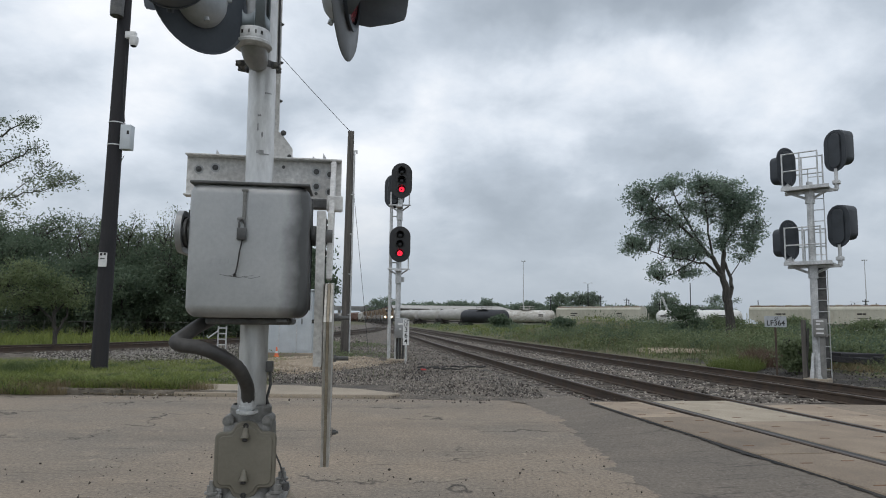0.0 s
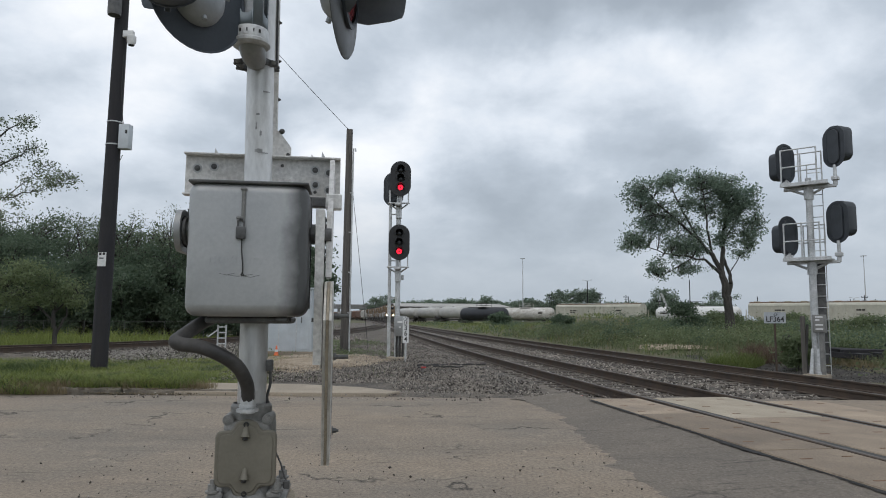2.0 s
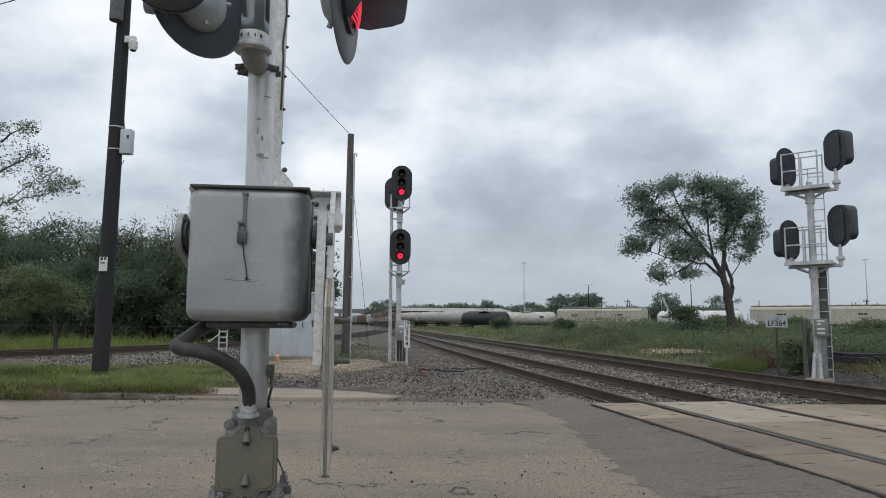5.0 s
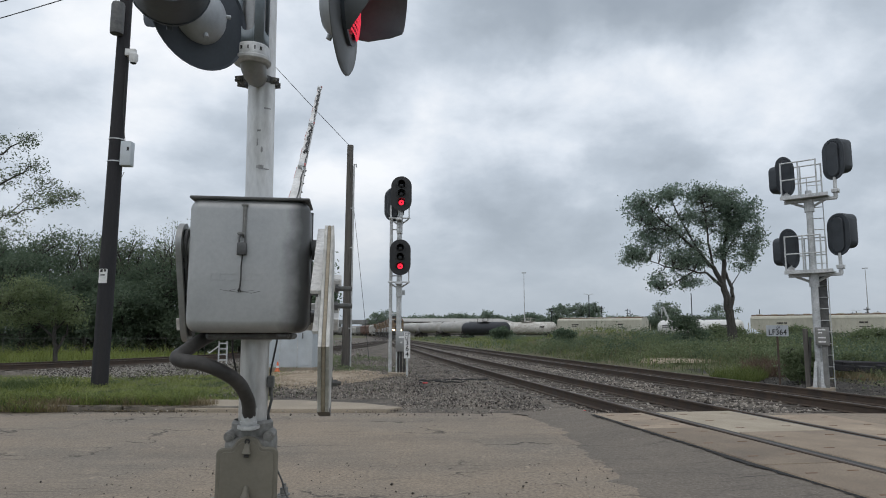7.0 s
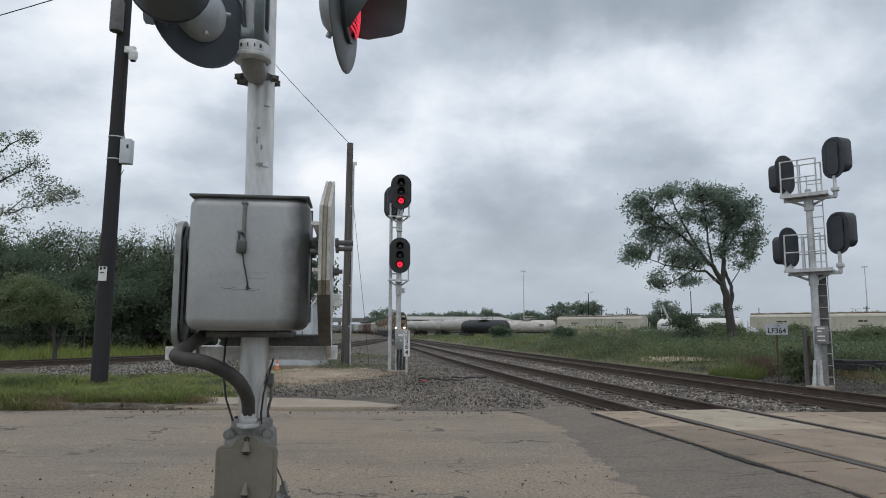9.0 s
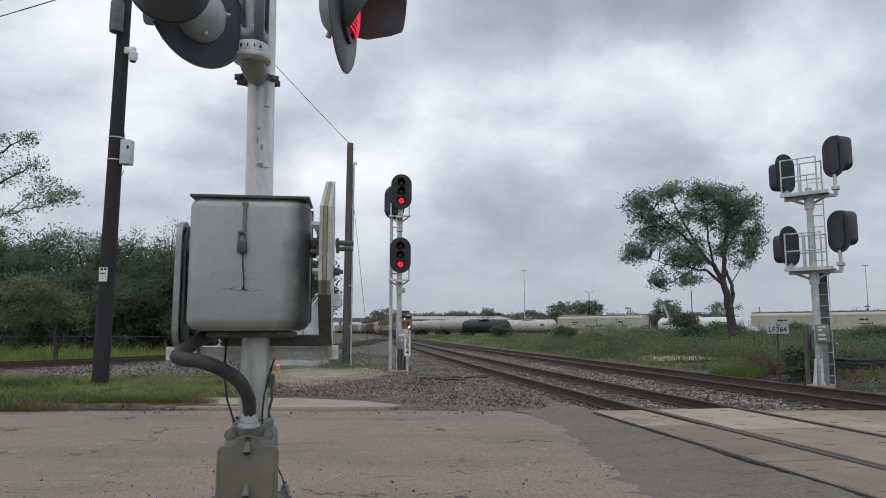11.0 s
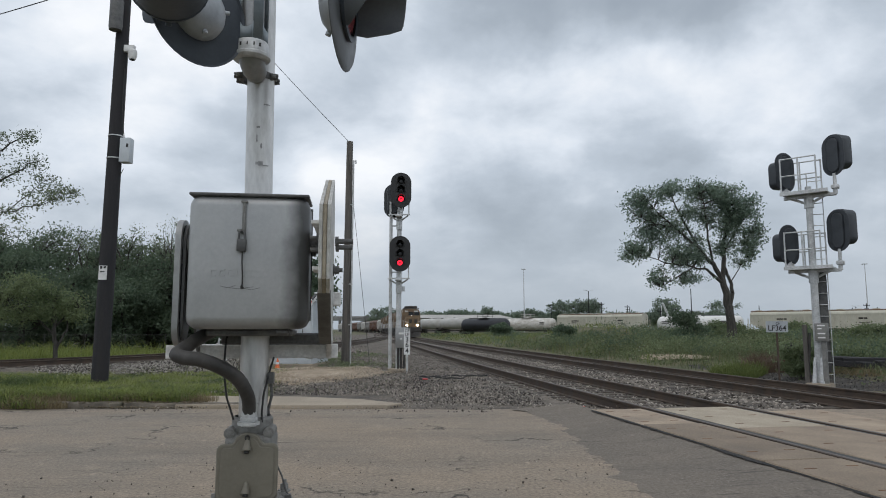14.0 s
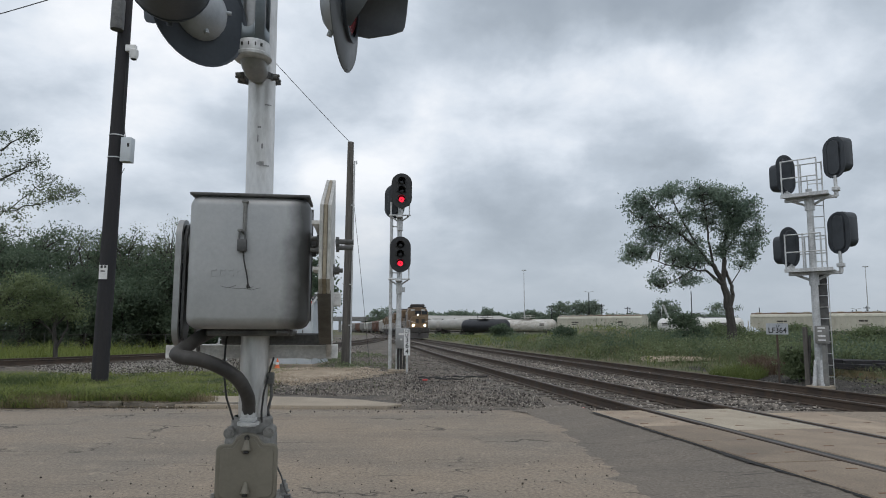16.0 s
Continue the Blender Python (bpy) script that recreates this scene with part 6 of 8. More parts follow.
    for z0, z1, w0, w1 in ((0.26, 0.45 * L, 0.047, 0.041), (0.45 * L - 0.3, L, 0.037, 0.027)):
        vs, rows = [], 2
        for z, w in ((z0, w0), (z1, w1)):
            vs += [(cxa - w, 0.585 - w * 0.55, z), (cxa + w, 0.585 - w * 0.55, z), (cxa + w, 0.585 + w * 0.55, z), (cxa - w, 0.585 + w * 0.55, z)]
        am.add(vs, [(3, 2, 1, 0), (4, 5, 6, 7)] + [(k, (k + 1) % 4, (k + 1) % 4 + 4, k + 4) for k in range(4)])
    boom = part("arm", am, WHITE_PAINT, a, "long tapered white gate arm", Matrix.Translation((0, 0.585, 0.38)) @ Matrix.Rotation(radians(ARM_SET), 4, "X") @ Matrix.Translation((0, -0.585, -0.38)))
    for side in (-1,):
        z, k = 0.9, 0
        while z < L - 0.2:
            w = 0.047 - 0.006 * min(1, z / (0.45 * L)) if z < 0.45 * L - 0.3 else 0.037 - 0.010 * (z - 0.45 * L) / (0.55 * L)
            w += 0.0015
            rs = Shape().box(min(side * w, side * (w + 0.002)), max(side * w, side * (w + 0.002)), 0.585 - w * 0.5, 0.585 + w * 0.5, z, z + 0.36)
            z += 0.75
            part("red_stripe", rs, RED_PAINT, boom, "red reflective stripe", smooth=False)
    wire = [(0.036 - 0.022 * (t / 60) + 0.008 * math.sin(t * 1.3) * (t % 7 > 3), 0.555 - 0.002 * (t % 3), 1.05 + (L - 1.10) * t / 60) for t in range(61)]
    part("arm_wire", Shape().tube(wire, 0.006, 6), RUBBER, boom, "black wire clipped along the arm")
    # taped bundles of slack wire between the lights
    for f0, f1 in ((0.50, 0.64), (0.76, 0.94)):
        pts = [(0.012 + 0.016 * math.sin(k * 1.9 + f0 * 9), 0.545, L * (f0 + (f1 - f0) * k / 12)) for k in range(13)]
        part("wire_bundle", Shape().tube(pts, [0.011 + 0.005 * math.sin(k * 2.3) for k in range(13)], 8), RUBBER, boom, "black taped wire bundle")
    for t in range(3, 30, 2):
        bolt_part("arm_bolt", boom, (0.046 - 0.0003 * t, 0.575 + 0.01 * (t % 3), 0.3 + 0.11 * t), (1, 0, 0), 0.009, 0.010)
    for f in (0.44, 0.67, 0.985):
        lt = bevelled(-0.030, 0.030, 0.525, 0.565, L * f - 0.075, L * f + 0.05, 0.008, 2)
        lt.tube([(0, 0.545, L * f - 0.075), (0.02, 0.535, L * f - 0.13), (0.03, 0.545, L * f - 0.2)], 0.008, 6)
        o = part("arm_light", lt, GALV, boom, "small gate arm light")
        ls = Shape().lathe([(0.0, 0.012), (0.014, 0.010), (0.02, 0.0)], 14, Matrix.Translation((0.03, 0.545, L * f + 0.01)) @ Matrix.Rotation(radians(90), 4, "Y"))
        part("arm_lens", ls, RED_PAINT, o, "red lens")
    return a


ARM_SET = 5.5
ARM_LENGTH = 8.0
ARM_ROWS = [(0.0, 0), (4.3, 0), (4.8, 9), (5.5, 32), (6.3, 53.5), (6.6, 58.5), (7.0, 65.4), (7.4, 72.4), (7.8, 78.8), (8.2, 84), (8.6, 87.2), (9.0, 90), (9.3, 90), (16.0, 90)]
LIT = [(0.66, 1.16), (2.86, 3.55), (5.0, 5.5), (6.62, 7.1), (8.92, 9.4), (10.6, 11.1), (12.4, 13.08), (14.9, 15.4)]


def move_gate():
    walk(GATE["arm"], [(t, pose(*SHAFT, -a, 0, 0.8)) for t, a in ARM_ROWS])
    walk(GATE["cord"], [(t, pose(*CORD, 0, a, 0)) for t, a in CORD_ROWS])
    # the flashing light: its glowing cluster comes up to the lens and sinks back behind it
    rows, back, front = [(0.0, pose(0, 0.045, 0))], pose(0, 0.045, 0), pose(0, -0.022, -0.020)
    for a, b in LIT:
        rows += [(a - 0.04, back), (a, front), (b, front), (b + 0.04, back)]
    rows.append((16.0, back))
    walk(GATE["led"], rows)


# ---- railway signals ----
def signal_head(parent, m, lit=None, deep=0.34, paint=BLACK_PAINT):
    """Three-lens head on an oval backboard; it faces its own -y."""
    bb = Shape().slab(stadium(0.66, 1.14), -0.01, 0.01, UPRIGHT, 0.004)
    ob = part("signal_head", bb, paint, parent, "black oval signal head with three hoods", m)
    body = Shape().slab(stadium(0.36, 0.98), -deep, -0.01, UPRIGHT, 0.03)
    part("housing", body, BLACK_PAINT, ob)
    for k, z in enumerate((0.29, 0.0, -0.29)):
        hood = Shape()
        n = 18
        for i in range(n + 1):
            a = radians(-30 + 240 * i / n)
            for r, d in ((0.130, 0.01), (0.125, 0.24 - 0.05 * (0.5 - 0.5 * math.sin(a))), (0.119, 0.24 - 0.05 * (0.5 - 0.5 * math.sin(a))), (0.122, 0.01)):
                hood.v.append((r * math.cos(a), -d, z + r * math.sin(a)))
        for i in range(n):
            for j in range(4):
                q, w = i * 4 + j, i * 4 + (j + 1) % 4
                hood.f.append((q, w, w + 4, q + 4))
        part("hood", hood, paint, ob)
        on = lit == k
        q = 0.82 if on else 1.0
        lens = Shape().lathe([(0.0, 0.035), (0.05 * q, 0.032), (0.09 * q, 0.022), (0.108 * q, 0.008)], 20, Matrix.Translation((0, 0, z)) @ Matrix.Rotation(radians(90), 4, "X"))
        if on:
            part("lens_core", Shape().lathe([(0.0, 0.042), (0.020, 0.041), (0.026, 0.036)], 14, Matrix.Translation((0, 0, z)) @ Matrix.Rotation(radians(90), 4, "X")), RED_PAINT, ob, "darker red lens centre")
        part("lens", lens, SIGNAL_RED if on else WINDOW, ob, "glowing red lens" if on else "dark lens")
    return ob


def ladder(parent, x, y, z0, z1, w, turn, tilt=0.0):
    m = Matrix.Translation((x, y, 0)) @ Matrix.Rotation(radians(turn), 4, "Z")
    rail = Shape()
    for s in (-1, 1):
        rail.box(s * w / 2 - 0.012, s * w / 2 + 0.012, -0.03, 0.03, z0, z1, 0.004, m)
    ob = part("ladder", rail, GALV, parent, "narrow steel ladder")
    z = z0 + 0.25
    rung = Shape().tube([(-w / 2, 0, 0), (w / 2, 0, 0)], 0.012, 8).mesh("rung", GALV)
    while z < z1:
        o = new("rung", rung)
        o.parent = ob
        o.matrix_basis = m @ Matrix.Translation((0, 0, z))
        z += 0.31
    return ob


def build_signals():
    # the two-head mast beside the near track, both heads showing red
    s = group_at("railway_signal", pose(-1.44, 21.7, 0.0), "silver railway signal mast with two heads showing red", "railway signal")
    part("footing", bevelled(-0.32, 0.32, -0.3, 0.3, -0.2, 0.07, 0.02, 2), CONCRETE, s)
    part("mast", Shape().tube([(0, 0, 0.05), (0, 0, 5.35)], [0.085, 0.075], 18), GALV, s, "galvanized mast")
    for z, dx in ((5.73, 0.07), (3.68, 0.05)):
        signal_head(s, pose(dx, -0.34, z, 0, 0, 4), 2, paint=SIGN_BLACK)
        b = Shape().box(-0.10, 0.10, -0.42, 0.10, z - 0.86, z - 0.80, 0.01).tube([(dx, -0.2, z - 0.82), (dx, -0.2, z - 0.50)], 0.05, 12)
        b.box(-0.34, 0.36, -0.28, -0.22, z - 0.80, z - 0.76, 0.008).box(0.30, 0.34, -0.29, -0.25, z - 0.80, z + 0.10, 0.006)
        b.tube([(-0.30, -0.2, z - 0.80), (0, 0, z - 0.98)], 0.025, 8).tube([(0.30, -0.2, z - 0.80), (0, 0, z - 0.98)], 0.025, 8)
        b.box(-0.09, 0.09, -0.12, 0.12, z - 1.25, z - 0.86, 0.02)
        part("head_bracket", b, GALV, s)
    signal_head(s, pose(-0.20, 0.30, 5.50, 0, 0, 176))
    ladder(s, -0.27, 0.05, 0.08, 5.4, 0.34, 87)
    for z in (1.9, 3.1, 4.6):
        part("ladder_bracket", Shape().box(-0.28, 0.02, -0.02, 0.02, z, z + 0.04, 0.004), GALV, s)
    part("mast_tag", Shape().box(0.07, 0.19, -0.02, 0.0, 2.5, 2.66, 0.004), GALV, s)
    bx = bevelled(-0.08, 0.31, -0.24, -0.02, 0.72, 1.36, 0.012, 2)
    o = part("case", bx, GREY_BOX, s, "grey metal relay case on the mast")
    for x0, x1, z0, z1 in ((0.02, 0.18, 1.14, 1.20), (0.07, 0.13, 0.98, 1.03)):
        part("case_mark", Shape().box(x0, x1, -0.243, -0.2405, z0, z1), SIGN_WHITE, o, smooth=False)
    hs = Shape()
    for x in (0.0, 0.10, 0.20):
        hs.tube([(x, -0.10, 0.72), (x - 0.01, -0.09, 0.4), (x * 0.9, -0.08, 0.05)], 0.035, 10)
    part("cable_hose", hs, HOSE, s)
    # number plate of the control point on its own post
    p = group_at("number_post", pose(-1.14, 21.2, 0.0), "narrow white signal plate with black letters on a short post", "sign")
    part("post", Shape().box(-0.03, 0.03, -0.02, 0.02, -0.2, 1.3, 0.004), GALV, p)
    pl = part("plate", Shape().slab(rounded(0.19, 0.80, 0.015, 2), 0.02, 0.026, Matrix.Translation((0, 0, 0.92)) @ UPRIGHT), SIGN_WHITE, p, "white plate")
    for txt, z, size in (("CP", 1.255, 0.13), ("LF", 1.135, 0.13), ("3", 0.985, 0.21), ("6", 0.815, 0.21), ("4", 0.635, 0.21)):
        letters(txt, size, SIGN_BLACK, p, pose(0, -0.029, z, 90, 0, 0))

    # the four-head mast across the tracks, heads turned away
    s = group_at("railway_signal", pose(10.05, 18.4, 0.0, 0, 0, -40), "silver railway signal mast with two platforms and four black heads", "railway signal")
    part("footing", bevelled(-0.3, 0.3, -0.3, 0.3, -0.4, -0.12, 0.02, 2), CONCRETE, s)
    part("mast", Shape().tube([(0, 0, -0.2), (0, 0, 3.1), (0, 0, 5.2)], [0.102, 0.092, 0.082], 20), GALV, s, "galvanized mast")
    for z in (2.93, 4.99):
        dk = Shape().box(-0.62, 0.50, -0.34, 0.34, z, z + 0.04, 0.006).box(-0.64, 0.54, -0.37, -0.33, z - 0.03, z + 0.07, 0.005)
        dk.tube([(-0.50, 0, z - 0.05), (0, 0, z - 0.28)], 0.035, 8).tube([(0.45, 0, z - 0.05), (0, 0, z - 0.28)], 0.035, 8)
        dk.box(-0.62, 0.68, -0.05, 0.05, z - 0.10, z - 0.02, 0.01).tube([(0, 0, z - 0.38), (0, 0, z - 0.05)], 0.125, 16)
        pf = part("platform", dk, GALV, s, "small steel platform")
        for x, y in ((-0.60, -0.33), (-0.16, -0.33), (0.28, -0.33), (-0.60, 0.33), (0.28, 0.33), (-0.25, 0.33)):
            part("railing_post", Shape().box(x - 0.018, x + 0.018, y - 0.018, y + 0.018, z, z + 1.02, 0.004), GALV, pf)
        for h in (0.52, 1.0):
            part("railing", Shape().tube([(0.28, -0.33, z + h), (-0.60, -0.33, z + h), (-0.60, 0.33, z + h), (0.28, 0.33, z + h)], 0.018, 8), GALV, pf, "pipe railing")
        for x, dz, turn, hood, lo, hi in ((0.66, 1.0, 152, 0.42, -0.36, 0.565), (-0.56, 0.70, 237, 0.36, -0.44, 0.34)):
            hd = signal_head(s, pose(x, 0.0, z + dz, 0, 0, turn), None, 0.05)
            part("hood_shell", Shape().slab(rounded(0.50, hi - lo, 0.17, 6, 0, (hi + lo) / 2), 0.012, hood, UPRIGHT, 0.02), BLACK_PAINT, hd, "deep black hood")
            nk = Shape().tube([(x, 0, z - 0.06), (x, 0, z + 0.10)], 0.055, 12).tube([(x, 0, z + 0.10), (x, 0, z + 0.5)], 0.045, 12)
            nk.box(x - 0.09, x + 0.09, -0.09, 0.09, z + 0.08, z + 0.18, 0.01)
            part("head_neck", nk, GALV, s)
    ladder(s, 0.125, 0.16, -0.15, 5.6, 0.36, 12)
    gd = Shape().box(-0.15, 0.15, 0.035, 0.05, 0.15, 2.85, 0.004, Matrix.Translation((0.125, 0.16, 0)) @ Matrix.Rotation(radians(12), 4, "Z"))
    part("ladder_guard", gd, DARK_METAL, s, "dark climbing guard on the ladder")
    bx = bevelled(-0.01, 0.30, -0.26, -0.08, 0.98, 1.46, 0.012, 2)
    o = part("case", bx, GREY_BASE, s, "grey metal relay case on the mast")
    for z in (1.38, 1.30, 1.17, 1.06):
        part("case_mark", Shape().box(0.06, 0.24 - 0.08 * (z == 1.30), -0.2635, -0.2605, z, z + 0.035), SIGN_WHITE, o, smooth=False)
    hs = Shape()
    hs.tube([(-0.17, -0.08, 1.2), (-0.20, -0.09, 0.7), (-0.24, -0.10, 0.3), (-0.22, -0.1, -0.1)], 0.035, 10)
    part("cable_hose", hs, HOSE, s)
    part("cable_duct", Shape().box(-0.33, -0.22, -0.16, -0.06, -0.15, 1.42, 0.008), POLE_GREY, s, "weathered square cable duct")
    part("cable_duct", Shape().box(0.12, 0.24, -0.20, -0.10, -0.15, 0.98, 0.008), GREY_BASE, s, "grey square duct under the case")
    ft = Shape()
    for x, y in ((-0.1, -0.16), (0.1, -0.16), (0.0, 0.16)):
        ft.add([(x - 0.05, y - 0.05, -0.13), (x + 0.05, y - 0.05, -0.13), (x + 0.05, y + 0.05, -0.13), (x - 0.05, y + 0.05, -0.13),
                (x * 0.7 - 0.03, y * 0.5 - 0.03, 0.55), (x * 0.7 + 0.03, y * 0.5 - 0.03, 0.55), (x * 0.7 + 0.03, y * 0.5 + 0.03, 0.55), (x * 0.7 - 0.03, y * 0.5 + 0.03, 0.55)],
               [(3, 2, 1, 0), (4, 5, 6, 7)] + [(k, (k + 1) % 4, (k + 1) % 4 + 4, k + 4) for k in range(4)])
    part("base_gusset", ft, GALV, s, "tapered gusset at the mast base")

    # control point sign beyond the far track
    s = group_at("track_sign", pose(9.06, 18.6, -0.15), "white control point sign with black letters on a thin post", "sign")
    part("post", Shape().box(-0.022, 0.022, -0.02, 0.02, -0.2, 1.62, 0.003), RAIL_STEEL, s)
    part("plate", Shape().slab(rounded(0.60, 0.30, 0.015, 2), 0.02, 0.026, Matrix.Translation((0, 0, 1.52)) @ UPRIGHT), LIGHT_GREY, s, "faded white plate")
    letters("LF364", 0.205, SIGN_BLACK, s, pose(0, -0.029, 1.475, 90, 0, 0))
    letters("CP", 0.085, SIGN_BLACK, s, pose(0.02, -0.029, 1.60, 90, 0, 0))


# ---- poles, wires and small things ----
def wire(name, a, b, sag, r, label):
    a, b = Vector(a), Vector(b)
    pts = [a.lerp(b, t / 20) - Vector((0, 0, sag * 4 * (t / 20) * (1 - t / 20))) for t in range(21)]
    return tagged(part(name, Shape().tube(pts, r, 6), RUBBER, None, label), category="wire")


def build_poles():
    p = group_at("utility_pole", pose(-8.70, 17.4, -0.05, 0, 0.45, 0), "dark creosoted wooden utility pole standing in the grass", "utility pole")
    part("pole", Shape().tube([(0, 0, -0.4), (0, 0, 3), (0, 0, 8), (0, 0, 13.6)], [0.205, 0.195, 0.172, 0.145], 20), POLE_DARK, p)
    tg = Shape().box(-0.10, 0.11, -0.222, -0.212, 2.60, 2.96)
    t = part("tag", tg, SIGN_WHITE, p, "white paper notice")
    for x0, x1, z0, z1 in ((-0.07, -0.01, 2.88, 2.95), (0.02, 0.08, 2.89, 2.95), (-0.06, 0.05, 2.79, 2.82)):
        part("tag_mark", Shape().box(x0, x1, -0.2245, -0.222, z0, z1), SIGN_BLACK, t, smooth=False)
    bx = bevelled(0.19, 0.46, -0.16, 0.08, 5.68, 6.33, 0.012, 2)
    b = part("equipment_box", bx, SHED, p, "grey metal box strapped to the pole")
    part("box_mark", Shape().box(0.36, 0.42, -0.1625, -0.160, 6.07, 6.17), SIGN_BLACK, b, smooth=False)
    for z in (5.80, 6.40):
        part("strap", Shape().lathe([(0.192, z - 0.015), (0.196, z), (0.192, z + 0.015)], 20), GALV, p)
    cw = Shape().tube([(0.30, -0.1, 6.18), (0.27, -0.15, 6.5), (0.18, -0.12, 7.2), (0.17, -0.1, 8.2)], 0.010, 6)
    cw.tube([(0.28, -0.05, 5.52), (0.24, -0.08, 5.38), (0.19, -0.05, 5.45)], 0.010, 6)
    part("cable", cw, RUBBER, p)
    cm = bevelled(0.13, 0.40, -0.16, -0.03, 8.68, 8.86, 0.01, 2)
    c = part("camera_mount", cm, SIGN_WHITE, p, "white surveillance camera on an arm")
    dm = Shape().lathe([(0.0, -0.13), (0.06, -0.11), (0.085, -0.05), (0.085, 0.06), (0.06, 0.09), (0.0, 0.095)], 16, Matrix.Translation((0.36, -0.12, 8.62)) @ Matrix.Scale(1.35, 4))
    part("camera_dome", dm, SIGN_WHITE, c)
    part("camera_lens", Shape().lathe([(0.0, -0.145), (0.055, -0.12), (0.06, -0.09)], 14, Matrix.Translation((0.36, -0.12, 8.62)) @ Matrix.Scale(1.35, 4)), WINDOW, c)
    tr = Shape().lathe([(0.0, 9.2), (0.16, 9.2), (0.17, 9.3), (0.17, 10.0), (0.14, 10.06), (0.0, 10.06)], 16, Matrix.Translation((-0.05, -0.30, 0)))
    part("transformer", tr, DARK_METAL, p, "grey can transformer")

    p = group_at("utility_pole", pose(-3.63, 25.3, -0.05, 0, 0.25, 0), "weathered brown wooden utility pole with a conduit", "utility pole")
    part("pole", Shape().tube([(0, 0, -0.3), (0, 0, 4), (0, 0, 8.48)], [0.155, 0.14, 0.12], 16), POLE_GREY, p)
    cd = Shape().tube([(0.19, -0.08, 0), (0.17, -0.08, 7.6), (0.18, -0.1, 7.72), (0.25, -0.1, 7.72), (0.26, -0.1, 7.6)], 0.03, 8)
    for z in (1.5, 3.0, 4.5, 6.0):
        cd.box(0.08, 0.22, -0.11, -0.05, z, z + 0.04, 0.004)
    part("conduit", cd, GALV, p)
    wire("guy_wire", (-3.62, 25.0, 8.0), (-2.9, 26.8, 0.0), 0, 0.008, "thin steel guy wire at the wooden pole")
    wire("power_line", (-3.6, 25.3, 8.40), (-8.6, 17.4, 13.0), 0.12, 0.011, "thin black overhead wire between the poles")
    wire("power_line", (-8.9, 17.3, 11.1), (-24, 22.5, 10.75), 0.2, 0.014, "black overhead wire leading away from the pole")
    wire("power_line", (-8.9, 17.4, 10.75), (-24, 22.8, 10.2), 0.2, 0.014, "black overhead wire leading away from the pole")

    def light_mast(x, y, h, top):
        q = group_at("light_mast", pose(x, y, -0.1), "tall thin yard light mast with a ring of lamps", "light mast", "yard light masts")
        part("mast", Shape().tube([(0, 0, 0), (0, 0, h)], [0.22, 0.09], 10), GALV, q)
        hd = Shape()
        for a in range(6):
            u = Vector((math.cos(a * math.pi / 3), math.sin(a * math.pi / 3), 0))
            hd.tube([(0, 0, h), u * top + Vector((0, 0, h))], 0.05, 6)
            hd.box(u.x * top - 0.2, u.x * top + 0.2, u.y * top - 0.2, u.y * top + 0.2, h - 0.12, h + 0.12, 0.03)
        part("lamp_ring", hd, GALV, q)

    light_mast(29.5, 250, 23.5, 0.7)
    light_mast(137, 220, 22.5, 0.7)

    def yard_pole(x, y, h, style):
        q = group_at("yard_pole", pose(x, y, -0.1), "thin dark pole standing in the rail yard", "pole", "yard poles")
        part("pole", Shape().tube([(0, 0, 0), (0, 0, h)], [0.16, 0.11], 8), POLE_DARK, q)
        if style == 1:
            a = Shape().box(-0.9, 0.9, -0.06, 0.06, h - 0.7, h - 0.55).box(-0.6, 0.6, -0.06, 0.06, h - 1.5, h - 1.38)
            for x0 in (-0.8, -0.4, 0.4, 0.8):
                a.tube([(x0, 0, h - 0.55), (x0, 0, h - 0.3)], 0.06, 6)
            part("crossarm", a, POLE_DARK, q)
        elif style == 2:
            a = Shape().tube([(0, 0, h - 0.1), (-0.6, 0, h + 0.25), (-1.0, 0, h + 0.3)], 0.05, 6).tube([(0, 0, h - 0.1), (0.6, 0, h + 0.25), (1.0, 0, h + 0.3)], 0.05, 6)
            a.box(-1.3, -0.8, -0.12, 0.12, h + 0.22, h + 0.36, 0.03).box(0.8, 1.3, -0.12, 0.12, h + 0.22, h + 0.36, 0.03)
            part("lamp", a, GALV, q)

    for i, (x, y, h, st) in enumerate(((40.5, 190, 12, 2), (47.5, 205, 9.5, 1), (56, 205, 8, 0), (58, 215, 9, 1), (60.5, 190, 7.0, 1), (65.5, 180, 12.0, 0), (88, 190, 8, 0), (92.5, 190, 6, 2),
                                       (111, 185, 7.2, 1), (115, 190, 7.6, 2), (118, 190, 8.6, 1), (121, 190, 7.5, 0), (124, 185, 7.2, 2), (127, 190, 7.0, 0), (123, 178, 10.0, 2), (41.0, 260, 11, 1))):
        yard_pole(x, y, h, st)


